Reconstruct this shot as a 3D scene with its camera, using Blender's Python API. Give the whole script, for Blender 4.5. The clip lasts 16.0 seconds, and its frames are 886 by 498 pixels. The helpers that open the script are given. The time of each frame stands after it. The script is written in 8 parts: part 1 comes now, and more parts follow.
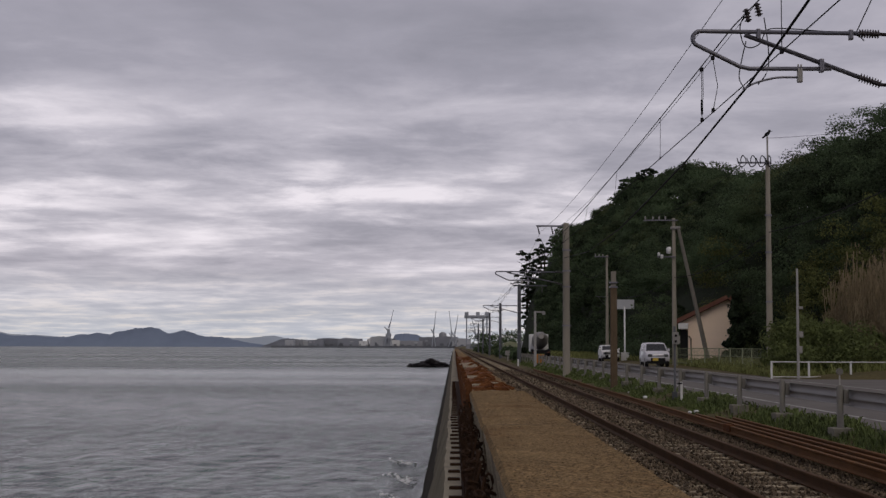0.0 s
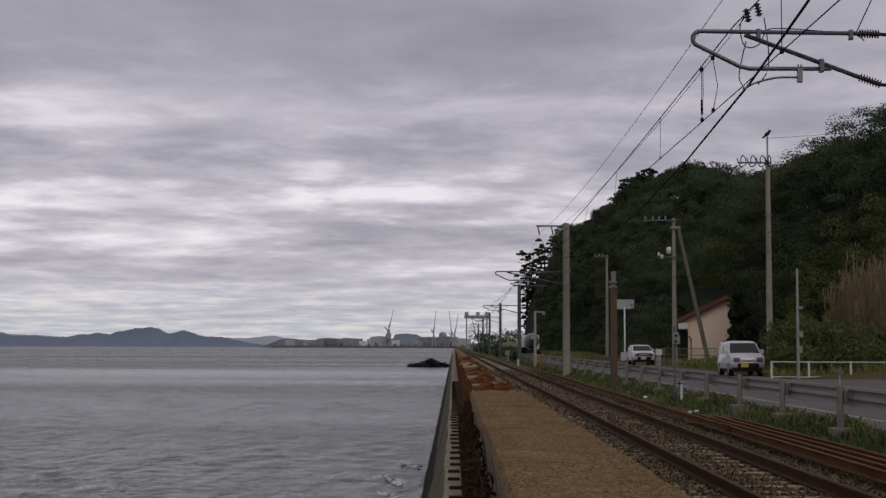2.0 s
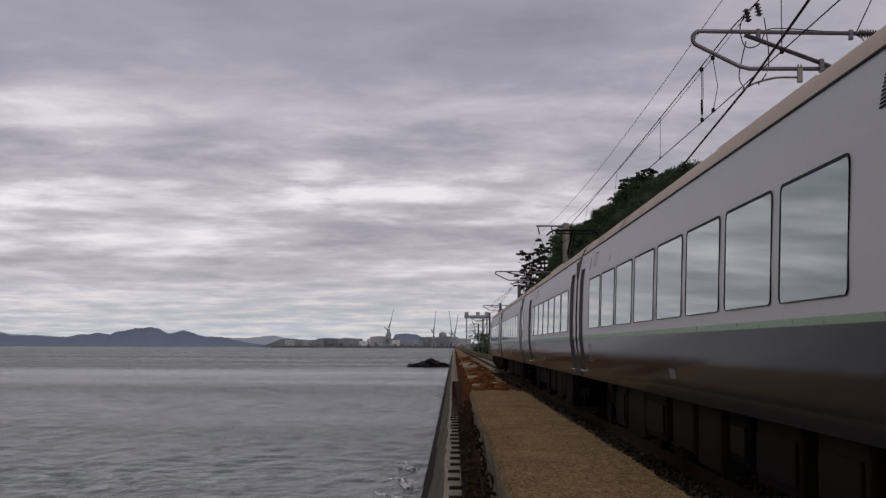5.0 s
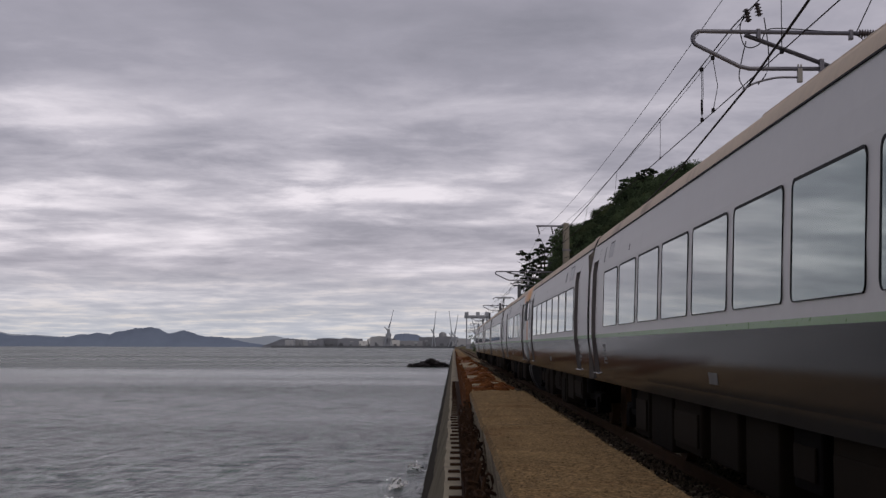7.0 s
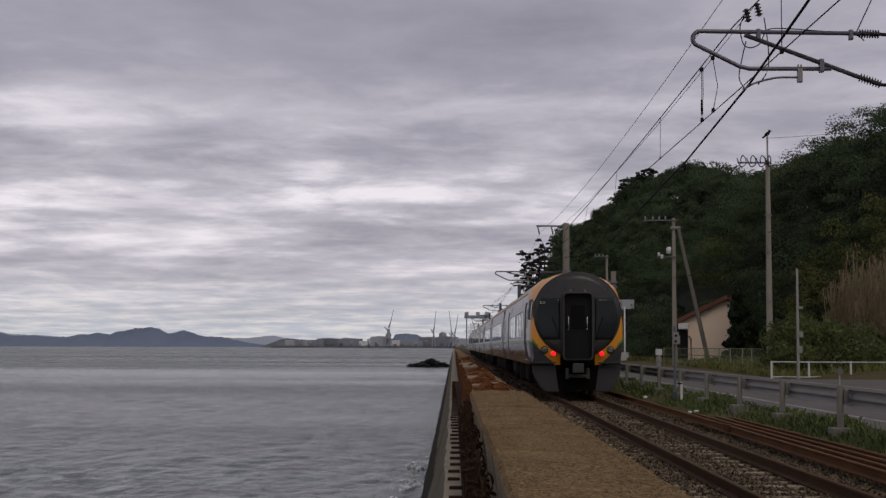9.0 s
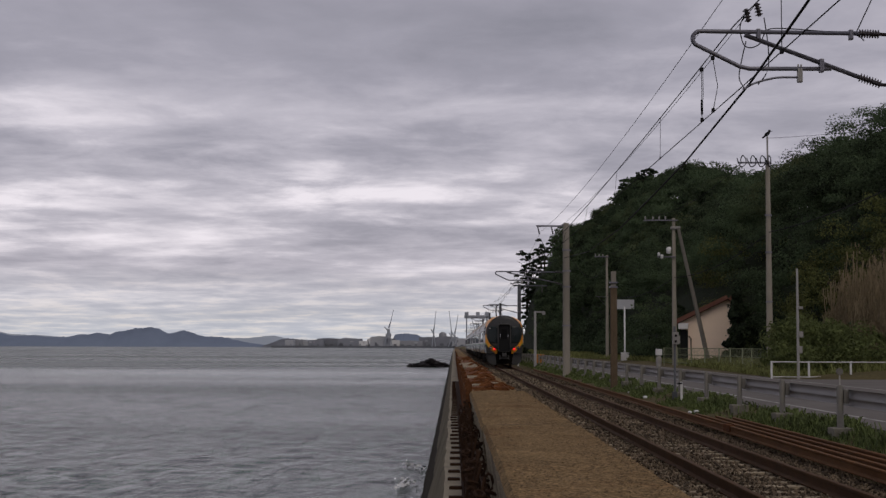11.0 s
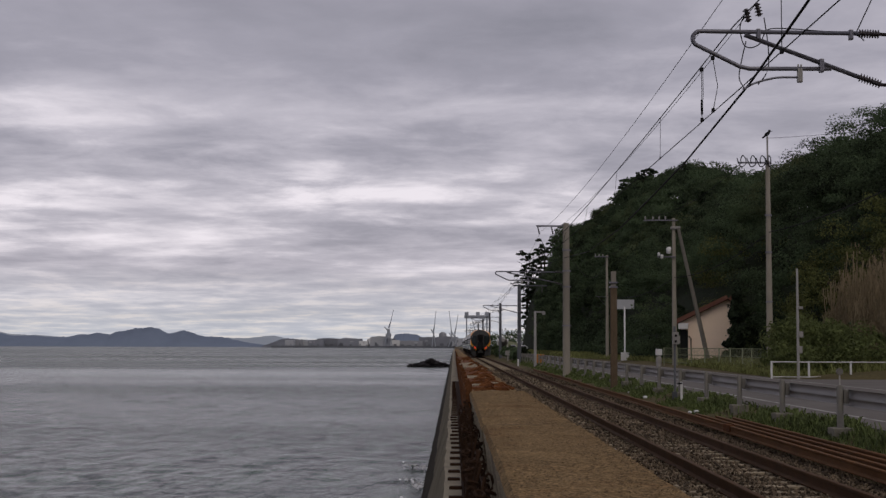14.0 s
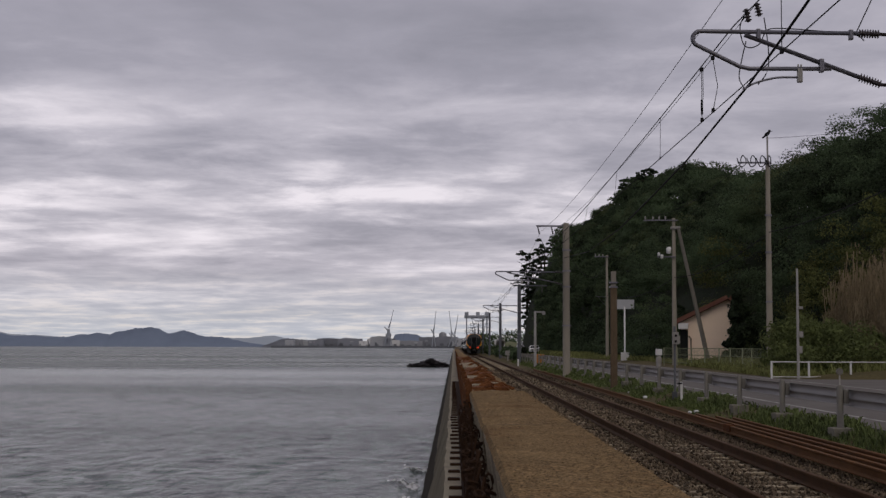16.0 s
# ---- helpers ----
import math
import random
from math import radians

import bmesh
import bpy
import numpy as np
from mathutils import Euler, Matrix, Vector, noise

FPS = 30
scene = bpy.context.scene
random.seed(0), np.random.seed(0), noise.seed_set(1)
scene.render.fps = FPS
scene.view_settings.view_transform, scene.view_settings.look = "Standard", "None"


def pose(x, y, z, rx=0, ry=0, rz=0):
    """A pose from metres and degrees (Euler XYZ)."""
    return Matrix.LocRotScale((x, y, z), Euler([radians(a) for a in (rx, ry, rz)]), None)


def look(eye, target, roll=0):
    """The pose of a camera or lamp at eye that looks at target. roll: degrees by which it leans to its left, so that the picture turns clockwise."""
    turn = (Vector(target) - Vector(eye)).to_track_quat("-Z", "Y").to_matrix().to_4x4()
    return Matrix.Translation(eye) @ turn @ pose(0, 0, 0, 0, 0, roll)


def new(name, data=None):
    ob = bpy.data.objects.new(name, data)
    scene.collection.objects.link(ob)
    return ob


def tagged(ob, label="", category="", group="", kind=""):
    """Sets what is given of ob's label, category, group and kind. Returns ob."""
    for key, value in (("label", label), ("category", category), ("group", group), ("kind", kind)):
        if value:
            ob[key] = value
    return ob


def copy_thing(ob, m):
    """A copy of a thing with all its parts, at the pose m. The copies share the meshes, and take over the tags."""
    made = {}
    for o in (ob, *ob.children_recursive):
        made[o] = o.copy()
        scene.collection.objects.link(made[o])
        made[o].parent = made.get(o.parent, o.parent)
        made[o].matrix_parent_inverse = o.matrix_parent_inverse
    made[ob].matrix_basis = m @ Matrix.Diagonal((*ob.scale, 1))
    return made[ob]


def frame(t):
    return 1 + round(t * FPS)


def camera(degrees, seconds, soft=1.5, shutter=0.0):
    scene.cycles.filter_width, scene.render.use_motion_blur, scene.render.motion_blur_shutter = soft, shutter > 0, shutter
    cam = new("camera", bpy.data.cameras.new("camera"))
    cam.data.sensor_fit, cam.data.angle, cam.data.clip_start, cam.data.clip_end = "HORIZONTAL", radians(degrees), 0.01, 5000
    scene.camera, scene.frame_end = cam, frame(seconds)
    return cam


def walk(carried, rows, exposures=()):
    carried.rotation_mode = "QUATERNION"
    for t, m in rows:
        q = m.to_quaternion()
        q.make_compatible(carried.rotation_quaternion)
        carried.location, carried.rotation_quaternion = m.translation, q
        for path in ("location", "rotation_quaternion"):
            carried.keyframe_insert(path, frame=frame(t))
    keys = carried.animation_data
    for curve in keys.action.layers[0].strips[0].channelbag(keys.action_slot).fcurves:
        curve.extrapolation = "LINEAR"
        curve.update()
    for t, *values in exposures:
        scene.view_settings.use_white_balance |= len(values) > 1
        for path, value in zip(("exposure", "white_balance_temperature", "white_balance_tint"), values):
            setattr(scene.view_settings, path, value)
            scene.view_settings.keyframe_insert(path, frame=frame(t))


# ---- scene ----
# ---------- camera: it stands still on the sea wall ----------
EYE = Vector((0.0, 0.0, 1.465))
AIM = EYE + Vector((-0.00741, 1.0, 0.06689))
cam = camera(34.0, 16.0, soft=1.4)
walk(cam, [(0.0, look(EYE, AIM, 0.14)), (16.0, look(EYE, AIM, 0.14))],
     exposures=[(0.0, 0.0), (16.0, 0.0)])

# ---------- sky and sun: a closed layer of stratocumulus ----------
SUN_EL, SUN_ROT = radians(50), radians(158)
world = bpy.data.worlds.new("overcast_sky")
scene.world = world
world.use_nodes = True
nt = world.node_tree
nt.nodes.clear()


def node(tree, kind, **inputs):
    n = tree.nodes.new(kind)
    for k, v in inputs.items():
        n.inputs[k.replace("_", " ")].default_value = v
    return n


def math_node(tree, op, a, b=None, c=None, clamp=False):
    n = tree.nodes.new("ShaderNodeMath")
    n.operation, n.use_clamp = op, clamp
    for i, v in enumerate((a, b, c)):
        if v is None:
            continue
        if isinstance(v, (int, float)):
            n.inputs[i].default_value = v
        else:
            tree.links.new(v, n.inputs[i])
    return n.outputs[0]


def ramp(tree, fac, stops):
    n = tree.nodes.new("ShaderNodeValToRGB")
    el = n.color_ramp.elements
    while len(el) < len(stops):
        el.new(0.5)
    for e, (p, c) in zip(el, stops):
        e.position, e.color = p, (*c, 1)
    if fac is not None:
        tree.links.new(fac, n.inputs[0])
    return n.outputs[0]


def sky_nodes():
    tc = nt.nodes.new("ShaderNodeTexCoord")
    sep = nt.nodes.new("ShaderNodeSeparateXYZ")
    nt.links.new(tc.outputs["Generated"], sep.inputs[0])
    up = math_node(nt, "MAXIMUM", sep.outputs[2], 0.0)
    den = math_node(nt, "ADD", up, 0.07)
    u = math_node(nt, "DIVIDE", sep.outputs[0], den)
    v = math_node(nt, "DIVIDE", sep.outputs[1], den)
    com = nt.nodes.new("ShaderNodeCombineXYZ")
    nt.links.new(math_node(nt, "MULTIPLY", u, 0.8), com.inputs[0])
    nt.links.new(math_node(nt, "ADD", math_node(nt, "MULTIPLY", v, 1.0), math_node(nt, "MULTIPLY", u, 0.10)), com.inputs[1])
    com.inputs[2].default_value = 3.7
    big = node(nt, "ShaderNodeTexNoise", Scale=0.80, Detail=5.0, Roughness=0.5, Distortion=0.12)
    nt.links.new(com.outputs[0], big.inputs["Vector"])
    com2 = nt.nodes.new("ShaderNodeCombineXYZ")
    nt.links.new(math_node(nt, "MULTIPLY", u, 1.75), com2.inputs[0])
    nt.links.new(math_node(nt, "MULTIPLY", v, 1.5), com2.inputs[1])
    com2.inputs[2].default_value = 9.1
    fine = node(nt, "ShaderNodeTexNoise", Scale=1.55, Detail=9.0, Roughness=0.60, Distortion=0.2)
    nt.links.new(com2.outputs[0], fine.inputs["Vector"])
    f = math_node(nt, "ADD", math_node(nt, "MULTIPLY", big.outputs[0], 0.52), math_node(nt, "MULTIPLY", fine.outputs[0], 0.48))
    # layered deck: heavier above, brighter rifts lower down, their height wandering a little
    wob = math_node(nt, "MULTIPLY", math_node(nt, "SUBTRACT", big.outputs[0], 0.5), 0.09)
    lev = math_node(nt, "DIVIDE", math_node(nt, "ADD", up, wob), 0.30, clamp=True)
    deck = ramp(nt, lev, [(0.0, (0.60,) * 3), (0.12, (0.57,) * 3), (0.20, (0.54,) * 3), (0.31, (0.585,) * 3), (0.44, (0.485,) * 3),
                          (0.55, (0.54,) * 3), (0.64, (0.47,) * 3), (0.80, (0.45,) * 3), (1.0, (0.46,) * 3)])
    # softer overhead, more broken lower down
    amp = ramp(nt, math_node(nt, "DIVIDE", up, 0.30, clamp=True), [(0.0, (0.62,) * 3), (0.16, (0.85,) * 3), (0.36, (1.2,) * 3), (0.58, (0.8,) * 3), (0.75, (0.55,) * 3), (1.0, (0.5,) * 3)])
    f = math_node(nt, "ADD", math_node(nt, "MULTIPLY", math_node(nt, "SUBTRACT", f, 0.5), amp), deck)
    f = math_node(nt, "ADD", f, math_node(nt, "MULTIPLY", sep.outputs[0], 0.10))
    # the layer is thinner to the west, low over the sea
    west = math_node(nt, "MINIMUM", math_node(nt, "MAXIMUM", math_node(nt, "SUBTRACT", -0.07, sep.outputs[0]), 0.0), 0.22)
    low = math_node(nt, "MULTIPLY", math_node(nt, "SUBTRACT", 0.215, up), 11.0, clamp=True)
    f = math_node(nt, "ADD", f, math_node(nt, "MULTIPLY", math_node(nt, "MULTIPLY", west, low), 0.24))
    # thick rolls and rifts of the deck: bearing, rise, half widths and weight
    ahead = math_node(nt, "MAXIMUM", sep.outputs[1], 0.25)
    bear = math_node(nt, "ADD", math_node(nt, "DIVIDE", sep.outputs[0], ahead), math_node(nt, "MULTIPLY", math_node(nt, "SUBTRACT", fine.outputs[0], 0.5), 0.16))
    rise = math_node(nt, "ADD", math_node(nt, "DIVIDE", up, ahead), math_node(nt, "MULTIPLY", math_node(nt, "SUBTRACT", big.outputs[0], 0.5), 0.05))
    for a0, e0, wa, we, amp0 in ((-0.02, 0.195, 0.17, 0.032, -0.075), (-0.265, 0.165, 0.10, 0.022, 0.06), (-0.21, 0.128, 0.11, 0.012, -0.05), (-0.28, 0.096, 0.08, 0.016, 0.085),
                                 (-0.06, 0.113, 0.07, 0.012, 0.07), (0.03, 0.144, 0.06, 0.008, 0.05), (0.0, 0.096, 0.10, 0.007, -0.06), (0.02, 0.086, 0.06, 0.006, 0.06),
                                 (-0.12, 0.080, 0.08, 0.008, -0.035), (0.17, 0.140, 0.06, 0.03, 0.03), (0.24, 0.215, 0.08, 0.02, 0.02)):
        p = math_node(nt, "POWER", math_node(nt, "DIVIDE", math_node(nt, "SUBTRACT", bear, a0), wa), 2.0)
        q = math_node(nt, "POWER", math_node(nt, "DIVIDE", math_node(nt, "SUBTRACT", rise, e0), we), 2.0)
        g = math_node(nt, "EXPONENT", math_node(nt, "MULTIPLY", math_node(nt, "ADD", p, q), -1.0))
        f = math_node(nt, "ADD", f, math_node(nt, "MULTIPLY", g, amp0))
    clouds = ramp(nt, f, [(0.30, (0.252, 0.243, 0.289)), (0.45, (0.363, 0.345, 0.405)),
                          (0.57, (0.52, 0.49, 0.555)), (0.72, (0.87, 0.81, 0.87))])
    # the deck is thicker and darker overhead
    dark = math_node(nt, "SUBTRACT", 1.0, math_node(nt, "MULTIPLY", math_node(nt, "MULTIPLY", math_node(nt, "SUBTRACT", up, 0.25), 2.2, clamp=True), 0.20))
    thick = nt.nodes.new("ShaderNodeMix")
    thick.data_type, thick.blend_type = "RGBA", "MULTIPLY"
    thick.inputs[0].default_value = 1.0
    nt.links.new(clouds, thick.inputs[6])
    nt.links.new(dark, thick.inputs[7])
    clouds = thick.outputs[2]
    sky = nt.nodes.new("ShaderNodeTexSky")
    sky.sky_type, sky.sun_disc = "NISHITA", False
    sky.sun_elevation, sky.sun_rotation = SUN_EL, SUN_ROT
    sky.air_density, sky.dust_density = 1.2, 2.0
    dim = nt.nodes.new("ShaderNodeMix")
    dim.data_type, dim.blend_type = "RGBA", "MULTIPLY"
    dim.inputs[0].default_value = 1.0
    nt.links.new(sky.outputs[0], dim.inputs[6])
    dim.inputs[7].default_value = (0.10, 0.10, 0.10, 1)
    # a bright gap of hazy sky just over the horizon
    gap = math_node(nt, "MULTIPLY", math_node(nt, "SUBTRACT", 0.055, up), 20.0, clamp=True)
    haze = nt.nodes.new("ShaderNodeMix")
    haze.data_type = "RGBA"
    nt.links.new(math_node(nt, "MULTIPLY", gap, 0.72), haze.inputs[0])
    nt.links.new(clouds, haze.inputs[6])
    nt.links.new(ramp(nt, fine.outputs[0], [(0.40, (0.46, 0.50, 0.565)), (0.52, (0.56, 0.585, 0.62)), (0.60, (0.71, 0.68, 0.64))]), haze.inputs[7])
    mix = nt.nodes.new("ShaderNodeMix")
    mix.data_type = "RGBA"
    mix.inputs[0].default_value = 0.95
    nt.links.new(dim.outputs[2], mix.inputs[6])
    nt.links.new(haze.outputs[2], mix.inputs[7])
    bg = node(nt, "ShaderNodeBackground", Strength=1.0)
    out = nt.nodes.new("ShaderNodeOutputWorld")
    nt.links.new(mix.outputs[2], bg.inputs[0])
    nt.links.new(bg.outputs[0], out.inputs[0])


sky_nodes()
sun = new("sun", bpy.data.lights.new("sun", "SUN"))
sun.data.energy, sun.data.angle, sun.data.color = 0.6, radians(28), (1.0, 0.88, 0.70)
sun.matrix_world = look((10, -25, 60), (0, 0, 28))


# ---------- materials ----------
def mat(name, col, rough=0.7, metal=0.0, var=0.25, s1=0.8, s2=18.0, bump=0.15, bump_d=0.01, stain=None, stain_at=0.55,
        s3=0.35, spec=0.5, coat=0.0, island=0.0, rand=0.0, stretch=(1, 1, 1), grain=0.0, s4=60.0, tight=0.2):
    if rough >= 0.7 and spec == 0.5:
        spec = 0.15
    m = bpy.data.materials.new(name)
    m.use_nodes = True
    t = m.node_tree
    bsdf = t.nodes["Principled BSDF"]
    tc = t.nodes.new("ShaderNodeTexCoord")
    mp = t.nodes.new("ShaderNodeMapping")
    mp.inputs["Scale"].default_value = stretch
    t.links.new(tc.outputs["Object"], mp.inputs[0])
    n1 = node(t, "ShaderNodeTexNoise", Scale=s1, Detail=4.0, Roughness=0.6)
    n2 = node(t, "ShaderNodeTexNoise", Scale=s2, Detail=5.0, Roughness=0.65)
    for n in (n1, n2):
        t.links.new(mp.outputs[0], n.inputs["Vector"])
    f = math_node(t, "ADD", math_node(t, "MULTIPLY", n1.outputs[0], 0.5), math_node(t, "MULTIPLY", n2.outputs[0], 0.5))
    if island:
        g = t.nodes.new("ShaderNodeNewGeometry")
        f = math_node(t, "ADD", math_node(t, "MULTIPLY", f, 1 - island), math_node(t, "MULTIPLY", g.outputs["Random Per Island"], island))
    if rand:
        g = t.nodes.new("ShaderNodeObjectInfo")
        f = math_node(t, "ADD", math_node(t, "MULTIPLY", f, 1 - rand), math_node(t, "MULTIPLY", g.outputs["Random"], rand))
    lo = tuple(c * (1 - var) for c in col)
    hi = tuple(min(1, c * (1 + var)) for c in col)
    colour = ramp(t, f, [(0.5 - tight, lo), (0.5 + tight, hi)])
    if stain:
        n3 = node(t, "ShaderNodeTexNoise", Scale=s3, Detail=6.0, Roughness=0.65)
        t.links.new(mp.outputs[0], n3.inputs["Vector"])
        k = math_node(t, "MULTIPLY", math_node(t, "SUBTRACT", n3.outputs[0], stain_at), 6.0, clamp=True)
        mx = t.nodes.new("ShaderNodeMix")
        mx.data_type = "RGBA"
        t.links.new(k, mx.inputs[0])
        t.links.new(colour, mx.inputs[6])
        mx.inputs[7].default_value = (*stain, 1)
        colour = mx.outputs[2]
    if grain:
        # coarse speckle of stones and pits
        n4 = node(t, "ShaderNodeTexNoise", Scale=s4, Detail=2.0, Roughness=0.7)
        t.links.new(mp.outputs[0], n4.inputs["Vector"])
        k = math_node(t, "ADD", math_node(t, "MULTIPLY", math_node(t, "SUBTRACT", n4.outputs[0], 0.5), 6.0 * grain), 1.0)
        k = math_node(t, "MAXIMUM", k, 0.25)
        mx = t.nodes.new("ShaderNodeMix")
        mx.data_type, mx.blend_type = "RGBA", "MULTIPLY"
        mx.inputs[0].default_value = 1.0
        t.links.new(colour, mx.inputs[6])
        t.links.new(k, mx.inputs[7])
        colour = mx.outputs[2]
    t.links.new(colour, bsdf.inputs["Base Color"])
    bsdf.inputs["Roughness"].default_value = rough
    bsdf.inputs["Metallic"].default_value = metal
    bsdf.inputs["Specular IOR Level"].default_value = spec
    bsdf.inputs["Coat Weight"].default_value = coat
    bsdf.inputs["Coat Roughness"].default_value = 0.08
    if rough > 0.25:
        r = math_node(t, "ADD", math_node(t, "MULTIPLY", n2.outputs[0], 0.2), rough - 0.1)
        t.links.new(r, bsdf.inputs["Roughness"])
    if bump:
        b = node(t, "ShaderNodeBump", Strength=bump, Distance=bump_d)
        t.links.new(n2.outputs[0], b.inputs["Height"])
        t.links.new(b.outputs[0], bsdf.inputs["Normal"])
    return m


def leafy(m, share=0.4):
    """Let part of the light pass through the leaves."""
    t = m.node_tree
    bsdf, out = t.nodes["Principled BSDF"], t.nodes["Material Output"]
    tr = t.nodes.new("ShaderNodeBsdfTranslucent")
    t.links.new(bsdf.inputs["Base Color"].links[0].from_socket, tr.inputs[0])
    mx = t.nodes.new("ShaderNodeMixShader")
    mx.inputs[0].default_value = share
    t.links.new(bsdf.outputs[0], mx.inputs[1])
    t.links.new(tr.outputs[0], mx.inputs[2])
    t.links.new(mx.outputs[0], out.inputs[0])


def glow(name, col, strength):
    m = bpy.data.materials.new(name)
    m.use_nodes = True
    b = m.node_tree.nodes["Principled BSDF"]
    b.inputs["Base Color"].default_value = (*col, 1)
    b.inputs["Emission Color"].default_value = (*col, 1)
    b.inputs["Emission Strength"].default_value = strength
    return m


def water_material():
    m = bpy.data.materials.new("sea_water")
    m.use_nodes = True
    t = m.node_tree
    bsdf = t.nodes["Principled BSDF"]
    tc = t.nodes.new("ShaderNodeTexCoord")
    # stretched streaks put the ripples' light and dark into the colour
    mp = t.nodes.new("ShaderNodeMapping")
    mp.inputs["Scale"].default_value = (0.85, 0.17, 1.0)
    t.links.new(tc.outputs["Object"], mp.inputs[0])
    streak = node(t, "ShaderNodeTexNoise", Scale=1.0, Detail=5.0, Roughness=0.68, Distortion=0.5)
    t.links.new(mp.outputs[0], streak.inputs["Vector"])
    painted_ripples = ramp(t, streak.outputs[0], [(0.40, (0.006, 0.018, 0.013)), (0.60, (0.062, 0.098, 0.078))])
    bsdf.inputs["IOR"].default_value = 1.33
    patch = node(t, "ShaderNodeTexNoise", Scale=0.012, Detail=3.0, Roughness=0.55)
    mp = t.nodes.new("ShaderNodeMapping")
    mp.inputs["Scale"].default_value = (0.35, 1.0, 1.0)
    t.links.new(tc.outputs["Object"], mp.inputs[0])
    t.links.new(mp.outputs[0], patch.inputs["Vector"])
    r = ramp(t, patch.outputs[0], [(0.38, (0.15, 0.15, 0.15)), (0.62, (0.24, 0.24, 0.24))])
    # slicks lie calmer than the wind-ruffled water between them
    calm = math_node(t, "ADD", math_node(t, "MULTIPLY", math_node(t, "SUBTRACT", patch.outputs[0], 0.42), 3.2, clamp=True), 0.55)
    # a smoother belt lies across the bay between ruffled water near and far
    sep = t.nodes.new("ShaderNodeSeparateXYZ")
    t.links.new(tc.outputs["Object"], sep.inputs[0])
    wide = node(t, "ShaderNodeTexNoise", Scale=0.006, Detail=2.0, Roughness=0.5)
    t.links.new(tc.outputs["Object"], wide.inputs["Vector"])
    front = math_node(t, "ADD", math_node(t, "ADD", sep.outputs[1], math_node(t, "MULTIPLY", sep.outputs[0], -0.5)), math_node(t, "MULTIPLY", math_node(t, "SUBTRACT", wide.outputs[0], 0.5), 90.0))
    rag = node(t, "ShaderNodeTexNoise", Scale=0.03, Detail=4.0, Roughness=0.6)
    t.links.new(tc.outputs["Object"], rag.inputs["Vector"])
    edge = math_node(t, "ADD", sep.outputs[1], math_node(t, "MULTIPLY", math_node(t, "SUBTRACT", rag.outputs[0], 0.5), 260.0))
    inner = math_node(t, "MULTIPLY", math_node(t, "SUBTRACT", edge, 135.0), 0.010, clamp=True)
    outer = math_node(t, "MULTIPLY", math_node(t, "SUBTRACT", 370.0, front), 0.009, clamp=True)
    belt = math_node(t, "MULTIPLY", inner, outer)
    calm = math_node(t, "ADD", math_node(t, "MULTIPLY", calm, outer), math_node(t, "MULTIPLY", math_node(t, "SUBTRACT", 1.0, outer), 0.95))
    calm = math_node(t, "MULTIPLY", calm, math_node(t, "SUBTRACT", 1.0, math_node(t, "MULTIPLY", belt, 0.42)))
    # far ruffles are too fine to tell apart and only roughen the sheet
    t.links.new(math_node(t, "ADD", r, math_node(t, "MULTIPLY", math_node(t, "SUBTRACT", 1.0, outer), 0.09)), bsdf.inputs["Roughness"])
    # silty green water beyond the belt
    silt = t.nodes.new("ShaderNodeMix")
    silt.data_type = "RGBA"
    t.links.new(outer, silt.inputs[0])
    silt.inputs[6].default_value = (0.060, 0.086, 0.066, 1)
    t.links.new(painted_ripples, silt.inputs[7])
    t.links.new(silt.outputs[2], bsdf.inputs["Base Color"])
    normal = None
    for scale, stren, dist, st in ((0.16, 0.30, 1.2, (1.3, 0.6, 1)), (0.42, 0.8, 0.75, (1.2, 0.22, 1)), (0.9, 0.9, 0.42, (1.2, 0.25, 1)), (0.45, 0.55, 0.8, (1.5, 0.55, 1)), (1.1, 0.85, 0.50, (1.5, 0.55, 1)), (2.8, 1.0, 0.24, (1.3, 0.7, 1)), (9.0, 1.0, 0.06, (1, 1, 1))):
        mp = t.nodes.new("ShaderNodeMapping")
        mp.inputs["Scale"].default_value = st
        mp.inputs["Rotation"].default_value = (0, 0, 0.25)
        t.links.new(tc.outputs["Object"], mp.inputs[0])
        n = node(t, "ShaderNodeTexNoise", Scale=scale, Detail=3.0, Roughness=0.6, Distortion=0.7)
        t.links.new(mp.outputs[0], n.inputs["Vector"])
        b = node(t, "ShaderNodeBump", Strength=stren, Distance=dist)
        t.links.new(n.outputs[0], b.inputs["Height"])
        t.links.new(math_node(t, "MULTIPLY", calm, stren), b.inputs["Strength"])
        if normal:
            t.links.new(normal, b.inputs["Normal"])
        normal = b.outputs[0]
    t.links.new(normal, bsdf.inputs["Normal"])
    return m


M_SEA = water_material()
M_CONC = mat("weathered_concrete", (0.200, 0.134, 0.064), 0.95, var=0.4, s1=1.6, s2=30, bump=0.7, bump_d=0.02, grain=0.8, s4=38, spec=0.1, stain=(0.14, 0.075, 0.03), stain_at=0.52, s3=0.9)
M_GRIT = mat("sandy_grit", (0.19, 0.130, 0.068), 0.92, var=0.4, s1=2, s2=20, bump=0, island=0.6)
M_CONC_FACE = mat("grey_concrete_face", (0.25, 0.205, 0.140), 0.9, var=0.3, s1=1.2, s2=30, bump=0.4, stain=(0.095, 0.070, 0.045), stain_at=0.50, s3=1.1, grain=0.4, s4=30)
M_LEDGE = mat("pale_ledge_concrete", (0.29, 0.26, 0.20), 0.9, var=0.3, s1=1.5, s2=25, bump=0.3, stain=(0.12, 0.11, 0.09))
